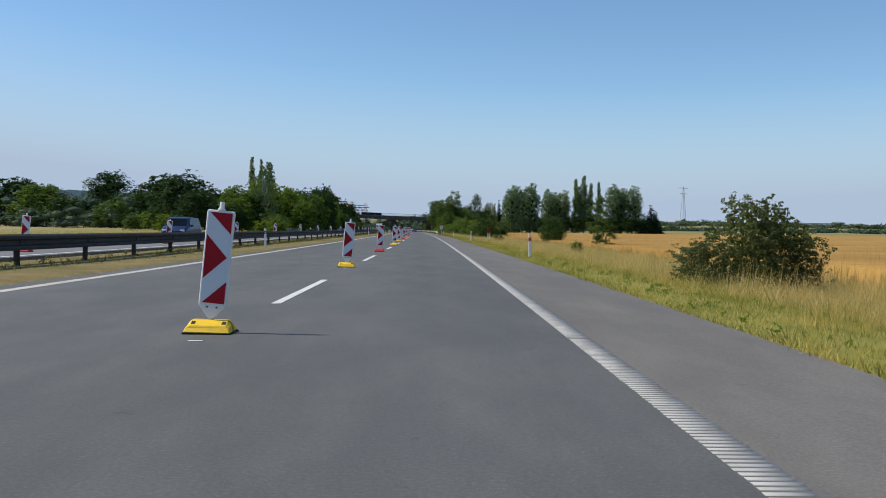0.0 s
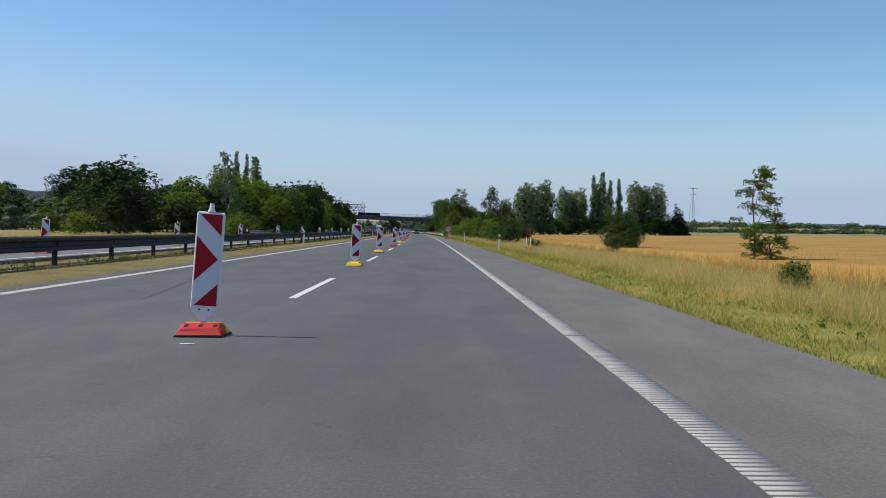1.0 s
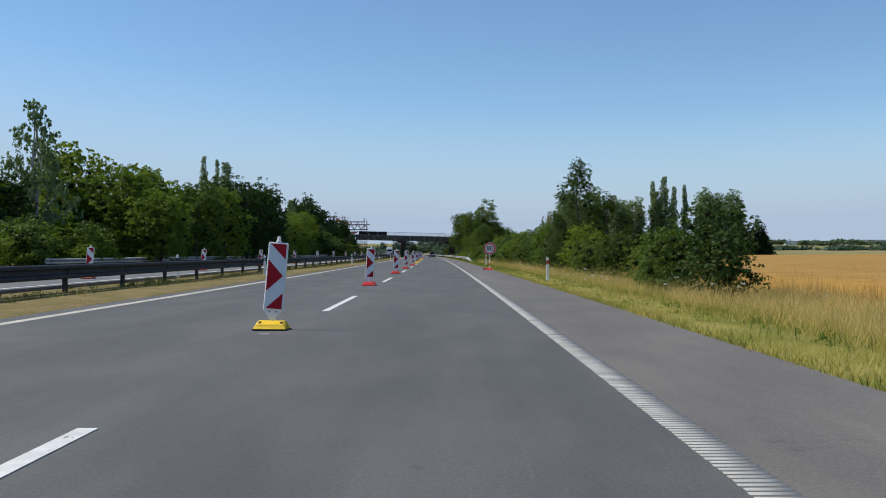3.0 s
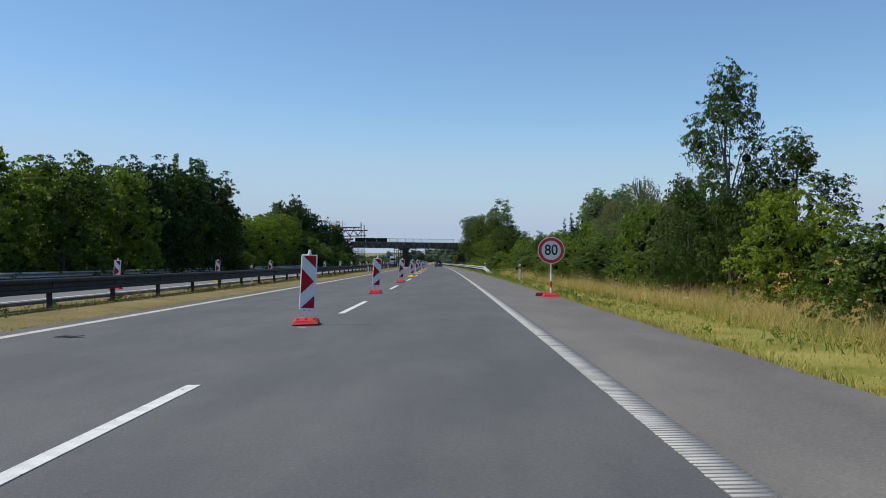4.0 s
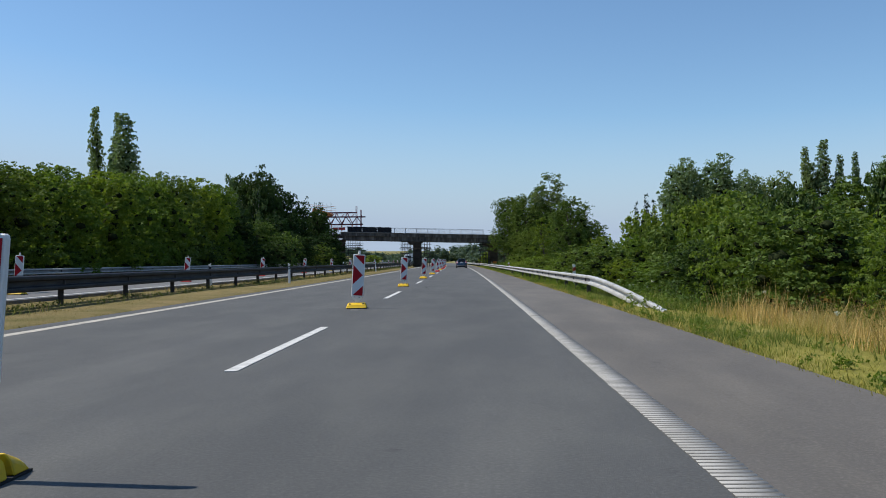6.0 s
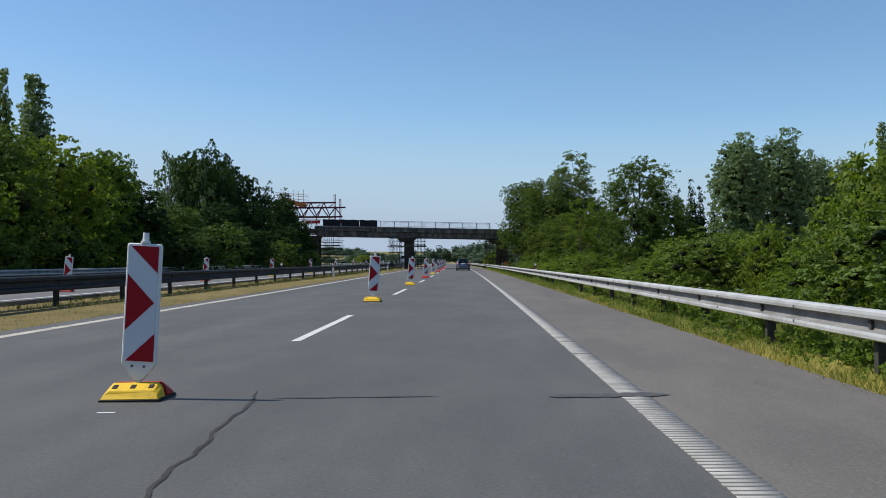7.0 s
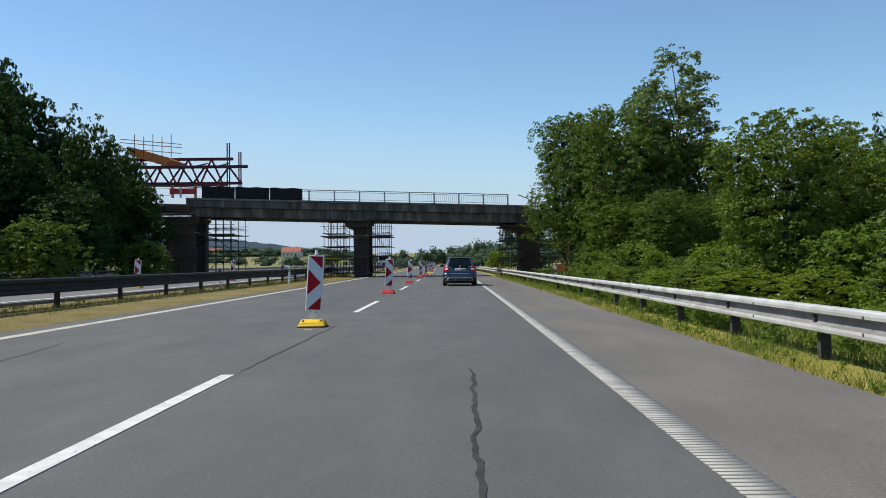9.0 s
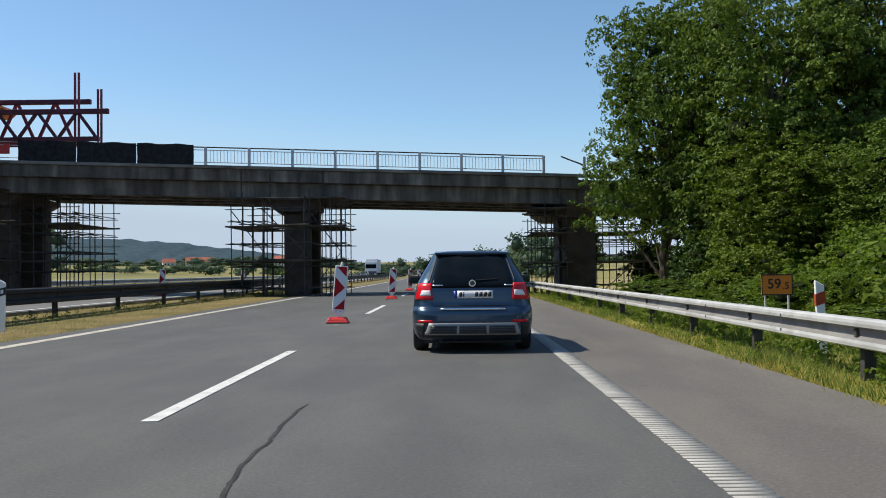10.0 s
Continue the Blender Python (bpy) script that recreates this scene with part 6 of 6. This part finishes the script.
CAR_C = (0.22, 0.24, 0.26, 0.28, 0.28, 0.28, 0.27, 0.26, 0.25, 0.24, 0.24, 0.24, 0.23, 0.22, 0.2, 0.18, 0.16, 0.14, 0.13, 0.12, 0.12, 0.12)


def car_at(z, what):
    return float(np.interp(z, CAR_Z, what))


def rear_y(x, z):
    """Where the rear of the body lies at x across and z up."""
    w, c, y = car_at(z, CAR_W), car_at(z, CAR_C), car_at(z, CAR_R)
    over = max(0.0, abs(x) - (w - c))
    return y + 0.035 * (x / w) ** 2 + c - math.sqrt(max(0.0, c * c - min(over, c) ** 2))


def car_shell():
    bm = bmesh.new()
    rows = []
    zs = sorted({*CAR_Z, *np.linspace(0.17, 1.42, 40).round(3)})
    for z in zs:
        w, f, c = car_at(z, CAR_W), car_at(z, CAR_F), car_at(z, CAR_C)
        half = [(x, rear_y(x, z)) for x in (0.0, 0.2 * w, 0.4 * w, 0.55 * w)]
        half += [(w - c + c * math.sin(k), rear_y(w - c + c * math.sin(k), z)) for k in np.linspace(0, 1.5, 7)]
        back = half[-1][1]
        half += [(w, back + (f - 0.5 - back) * k) for k in (0.08, 0.3, 0.55, 0.8, 0.95)]
        half += [(w * math.cos(k), f - 0.5 + 0.5 * math.sin(k)) for k in (0.35, 0.7, 1.05, 1.35)] + [(0.0, f)]
        rows.append([bm.verts.new((x, y, z)) for x, y in half + [(-x, y) for x, y in half[-2:0:-1]]])
    n = len(rows[0])
    for low, top in zip(rows, rows[1:]):
        for i in range(n):
            j = (i + 1) % n
            bm.faces.new((low[i], low[j], top[j], top[i])).smooth = True
    bm.faces.new(rows[0])
    bm.faces.new(rows[-1][::-1]).smooth = True
    bmesh.ops.recalc_face_normals(bm, faces=bm.faces)
    return bm


def rear_patch(z0, z1, left, right, lift=0.005, nx=14, nz=6):
    """A panel that lies on the rear of the body, between two edges given as x at its foot and at its head."""
    bm = bmesh.new()
    skins = []
    for up in (lift, -0.02):
        grid = []
        for j in range(nz + 1):
            v = j / nz
            z = z0 + (z1 - z0) * v
            a, b = left[0] + (left[1] - left[0]) * v, right[0] + (right[1] - right[0]) * v
            grid.append([bm.verts.new((a + (b - a) * i / nx, rear_y(a + (b - a) * i / nx, z) - up, z)) for i in range(nx + 1)])
        skins.append(grid)
    for grid in skins:
        for lo, hi in zip(grid, grid[1:]):
            for i in range(nx):
                bm.faces.new((lo[i], lo[i + 1], hi[i + 1], hi[i])).smooth = True
    out, inn = skins
    rim = [(0, i) for i in range(nx + 1)] + [(j, nx) for j in range(1, nz + 1)] + [(nz, i) for i in range(nx - 1, -1, -1)] + [(j, 0) for j in range(nz - 1, 0, -1)]
    for (a, b), (e, f) in zip(rim, rim[1:] + rim[:1]):
        bm.faces.new((inn[a][b], inn[e][f], out[e][f], out[a][b]))
    bmesh.ops.recalc_face_normals(bm, faces=bm.faces)
    return bm


part("body", car_shell(), "car_paint", car, "metallic blue-grey body")
window = part("rear_window", rear_patch(0.90, 1.352, (-0.585, -0.475), (0.585, 0.475), 0.006, 16, 8), "car_glass", car, "dark tinted rear window")
bm = bmesh.new()
rod(bm, (0.0, rear_y(0, 1.0) - 0.02, 1.0), (0.34, rear_y(0.34, 1.02) - 0.016, 1.02), 0.008, 6)
part("wiper", bm, "car_black", window)
for x in (-1, 1):
    part("side_window", quad_patch([(x * 0.762, 0.62, 0.985), (x * 0.762, 2.8, 0.985), (x * 0.59, 2.25, 1.3), (x * 0.59, 0.8, 1.3)], 0.012 * x), "car_glass", car, "dark side window")
    ends = lambda i0, i1, o0, o1: ((x * i0, x * i1), (x * o0, x * o1)) if x > 0 else ((x * o0, x * o1), (x * i0, x * i1))
    lamp = part("tail_lamp", rear_patch(0.737, 0.968, *ends(0.545, 0.565, 0.80, 0.745), 0.014, 10, 6), "lamp_red", car, "red tail lamp")
    part("lamp_lens", rear_patch(0.795, 0.868, *ends(0.575, 0.58, 0.73, 0.70), 0.018, 6, 3), "lamp_white", lamp, "clear lamp segment")
    part("reflector", rear_patch(0.425, 0.462, *ends(0.53, 0.56, 0.75, 0.76), 0.006, 6, 2), "lamp_red", car, "narrow red bumper reflector")
    part("tailgate_gap", rear_patch(0.665, 0.737, *ends(0.535, 0.575, 0.541, 0.581), 0.003, 1, 4), "car_black", car, "dark gap beside the tailgate")
    part("pillar_trim", rear_patch(0.955, 1.352, *ends(0.595, 0.482, 0.625, 0.50), 0.004, 2, 6), "car_black", car, "black strip beside the rear window")
    part("bumper_side", rear_patch(0.20, 0.415, *ends(0.68, 0.66, 0.755, 0.80), 0.006, 6, 4), "car_black", car, "black plastic bumper corner")
    bm = bmesh.new()
    box(bm, (0.19, 0.10, 0.13), (x * 0.90, 2.45, 1.0), bevel=0.035)
    rod(bm, (x * 0.74, 2.45, 0.96), (x * 0.87, 2.45, 0.98), 0.025, 6)
    part("door_mirror", bm, "car_black", car, "dark door mirror")
part("lower_bumper", rear_patch(0.18, 0.30, (-0.69, -0.74), (0.69, 0.74), 0.008, 16, 3), "car_black", car, "black lower bumper")
guard = part("bumper_guard", rear_patch(0.255, 0.42, (-0.665, -0.605), (0.665, 0.605), 0.018, 16, 4), "car_silver", car, "silver plastic bumper guard")
for a, b in ((-0.595, -0.225), (-0.19, 0.19), (0.225, 0.595)):
    part("guard_inset", rear_patch(0.272, 0.385, (a, a * 0.96), (b, b * 0.96), 0.021, 6, 2), "car_grille", guard, "dark grey ribbed inset")
    for k in range(4):
        part("inset_rib", rear_patch(0.29 + 0.024 * k, 0.298 + 0.024 * k, (a + 0.015, a + 0.015), (b - 0.015, b - 0.015), 0.025, 4, 1), "car_black", guard)
part("boot_strip", rear_patch(0.598, 0.63, (-0.455, -0.45), (0.455, 0.45), 0.012, 12, 1), "chrome", car, "bright strip above the bumper")
part("tailgate_line", rear_patch(0.652, 0.66, (-0.53, -0.535), (0.53, 0.535), 0.003, 12, 1), "car_black", car)
plate = part("number_plate", rear_patch(0.757, 0.86, (-0.21, -0.21), (0.285, 0.285), 0.014, 6, 1), "plate", car, "white number plate with blanked characters")
part("plate_band", rear_patch(0.76, 0.857, (-0.255, -0.255), (-0.212, -0.212), 0.014, 1, 1), "plate_blue", plate)
for a, b in ((-0.185, -0.14), (-0.128, -0.112), (0.035, 0.08), (0.095, 0.14), (0.155, 0.2), (0.215, 0.26)):
    part("plate_bar", rear_patch(0.777, 0.84, (a, a), (b, b), 0.017, 1, 1), "ink", plate)
y = rear_y(0, 0.962) - 0.022
bm = bmesh.new()
slab(bm, disc(0.048, 24), 0.03)
bmesh.ops.translate(bm, verts=bm.verts[:], vec=(0, y, 0.962))
badge = part("badge", bm, "chrome", car, "round bright maker's badge")
bm = bmesh.new()
slab(bm, disc(0.034, 20), 0.006)
bmesh.ops.translate(bm, verts=bm.verts[:], vec=(0, y - 0.003, 0.962))
part("badge_disc", bm, "car_grille", badge)
for a, b in ((-0.555, -0.41), (0.44, 0.565)):
    part("name_bar", rear_patch(0.928, 0.946, (a, a), (b, b), 0.012, 3, 1), "chrome", car, "plain bar in place of lettering")
bm = bmesh.new()
box(bm, (1.05, 0.22, 0.03), (0, 0.61, 1.392), Matrix.Rotation(radians(6), 3, "X"), bevel=0.012)
spoiler = part("spoiler", bm, "car_paint", car)
part("brake_light", flat(oblong(-0.15, 0.15, 1.355, 1.37), 0.488, 0.03), "car_black", spoiler)
part("underbody", flat(oblong(-0.68, 0.68, 0.13, 0.19), 0.25, 3.6), "car_black", car)
wheels(car, ((-0.735, 0.80), (0.735, 0.80), (-0.735, 3.40), (0.735, 3.40)), 0.315, 0.21)
bm = bmesh.new()
rod(bm, (-0.45, 0.1, 0.18), (-0.45, 0.5, 0.18), 0.025, 10)
part("exhaust", bm, "car_black", car)

van = thing("van", place(57.0, -17.2, 0.12, 180), "dark blue people carrier in the oncoming lane", "car")
part("body", body_shell([(0.0, 0.35, 0.8, 0.7, 0.78, 0.76, 0.7), (0.1, 0.25, 1.0, 0.82, 0.87, 0.84, 0.78), (0.3, 0.25, 1.6, 0.86, 0.9, 0.86, 0.7), (0.5, 0.25, 1.74, 0.86, 0.9, 0.86, 0.7), (2.6, 0.25, 1.78, 0.86, 0.9, 0.86, 0.7), (3.2, 0.25, 1.66, 0.86, 0.9, 0.86, 0.68), (3.75, 0.25, 1.1, 0.86, 0.9, 0.86, 0.74), (4.3, 0.25, 0.92, 0.82, 0.86, 0.8, 0.7), (4.6, 0.3, 0.7, 0.68, 0.7, 0.66, 0.58)], 1.05), "van_paint", van)
part("windscreen", quad_patch([(0.72, 3.78, 1.1), (-0.72, 3.78, 1.1), (-0.62, 3.22, 1.64), (0.62, 3.22, 1.64)], 0.012), "car_glass", van, "dark windscreen")
for x in (-1, 1):
    part("side_window", quad_patch([(x * 0.875, 0.4, 1.08), (x * 0.875, 3.5, 1.08), (x * 0.735, 3.0, 1.65), (x * 0.735, 0.6, 1.67)], 0.01 * x), "car_glass", van)
    bm = bmesh.new()
    box(bm, (0.3, 0.25, 0.14), (x * 0.62, 4.42, 0.74), bevel=0.04)
    part("headlamp", bm, "lamp_white", van, "clear headlamp")
    bm = bmesh.new()
    box(bm, (0.2, 0.1, 0.16), (x * 0.98, 3.25, 1.12), bevel=0.03)
    part("door_mirror", bm, "van_paint", van)
van.scale = (0.97, 1.0, 0.9)
wheels(van, ((-0.78, 0.85), (0.78, 0.85), (-0.78, 3.75), (0.78, 3.75)), 0.32, 0.21)

truck = thing("truck", place(520.0, -14.9, 0.12, 180), "white lorry with a box body in the oncoming lanes", "truck")
bm = bmesh.new()
box(bm, (2.5, 11.0, 2.8), (0, 5.5, 2.4), bevel=0.05)
part("box_body", bm, "truck_white", truck)
bm = bmesh.new()
box(bm, (2.4, 1.9, 2.6), (0, 12.3, 1.95), bevel=0.12)
cab = part("cab", bm, "truck_white", truck)
part("windscreen", quad_patch([(1.1, 13.26, 1.9), (-1.1, 13.26, 1.9), (-1.05, 13.262, 2.75), (1.05, 13.262, 2.75)], 0.012), "car_glass", cab)
bm = bmesh.new()
box(bm, (2.3, 0.12, 0.75), (0, 13.28, 0.95), bevel=0.04)
part("grille", bm, "car_grille", cab)
for x in (-0.9, 0.9):
    bm = bmesh.new()
    box(bm, (0.4, 0.1, 0.22), (x, 13.34, 0.75), bevel=0.03)
    part("headlamp", bm, "lamp_white", cab)
wheels(truck, ((-1.05, 2.0), (1.05, 2.0), (-1.05, 12.0), (1.05, 12.0), (-1.05, 3.3), (1.05, 3.3)), 0.5, 0.3)


# ---- far buildings ----
def house(s, u, w, d, h, turn, roof="roof_red"):
    z = ground_z(u, s) - 0.3
    b = thing("house", place(s, u, z, turn), "far farmhouse with pale walls and a red tiled roof", "house", "houses of the far village")
    bm = bmesh.new()
    box(bm, (w, d, h), (0, 0, h / 2))
    wall = part("wall", bm, "render_wall", b)
    bm = bmesh.new()
    slab(bm, [(-d / 2 - 0.5, h), (d / 2 + 0.5, h), (0, h + d * 0.42)], w + 0.8)
    o = part("roof", bm, roof, b)
    o.matrix_basis = pose(w / 2 + 0.4, 0, 0.01, 0, 0, 90)
    for k in range(int(w // 3.2)):
        bm = bmesh.new()
        box(bm, (1.1, 0.06, 1.3), (-w / 2 + 2.0 + 3.2 * k, -d / 2 - 0.02, h * 0.55))
        part("window", bm, "car_glass", wall)
    bm = bmesh.new()
    box(bm, (0.7, 0.7, 1.6), (w * 0.2, d * 0.1, h + d * 0.42))
    part("chimney", bm, "roof_red", b)
    return b


house(1200, -197, 26, 10, 4.5, 4)
house(1230, -232, 12, 9, 4.0, 20)
house(1010, -100, 15, 9, 4.5, -10)
house(1190, -150, 14, 9, 4, 8)
for s, u, w, d, h in ((1500, 842, 74, 30, 7.5), (1540, 720, 26, 20, 6), (1520, 585, 34, 20, 6), (1560, 640, 20, 18, 5)):
    hall = thing("hall", place(s, u, ground_z(u, s) + 0.5, 0), "long white industrial hall on the horizon", "hall", "halls on the horizon")
    bm = bmesh.new()
    box(bm, (w, d, h), (0, 0, h / 2), bevel=0.2)
    part("wall", bm, "hall_white", hall)
    bm = bmesh.new()
    box(bm, (w + 0.6, d + 0.6, 0.6), (0, 0, h + 0.3))
    part("roof", bm, "concrete", hall)
mast = thing("power_pylon", place(1500, 580, 14, 20), "tall lattice power pylon on the horizon", "pylon")
for x in (-1, 1):
    for y in (-1, 1):
        bm = bmesh.new()
        rod(bm, (x * 4, y * 4, 0), (x * 0.5, y * 0.5, 68), 0.35, 5, 0.2)
        part("leg", bm, "pylon", mast)
for k in range(9):
    a, b = 4 - 3.5 * k / 9, 4 - 3.5 * (k + 1) / 9
    for x in (-1, 1):
        bm = bmesh.new()
        rod(bm, (-x * a, -a, 68 * k / 9), (x * b, -b, 68 * (k + 1) / 9), 0.2, 4)
        part("lattice_bar", bm, "pylon", mast)
for z, w in ((66, 11), (56, 8)):
    bm = bmesh.new()
    rod(bm, (-w, 0, z), (w, 0, z), 0.4, 5)
    part("cross_arm", bm, "pylon", mast)
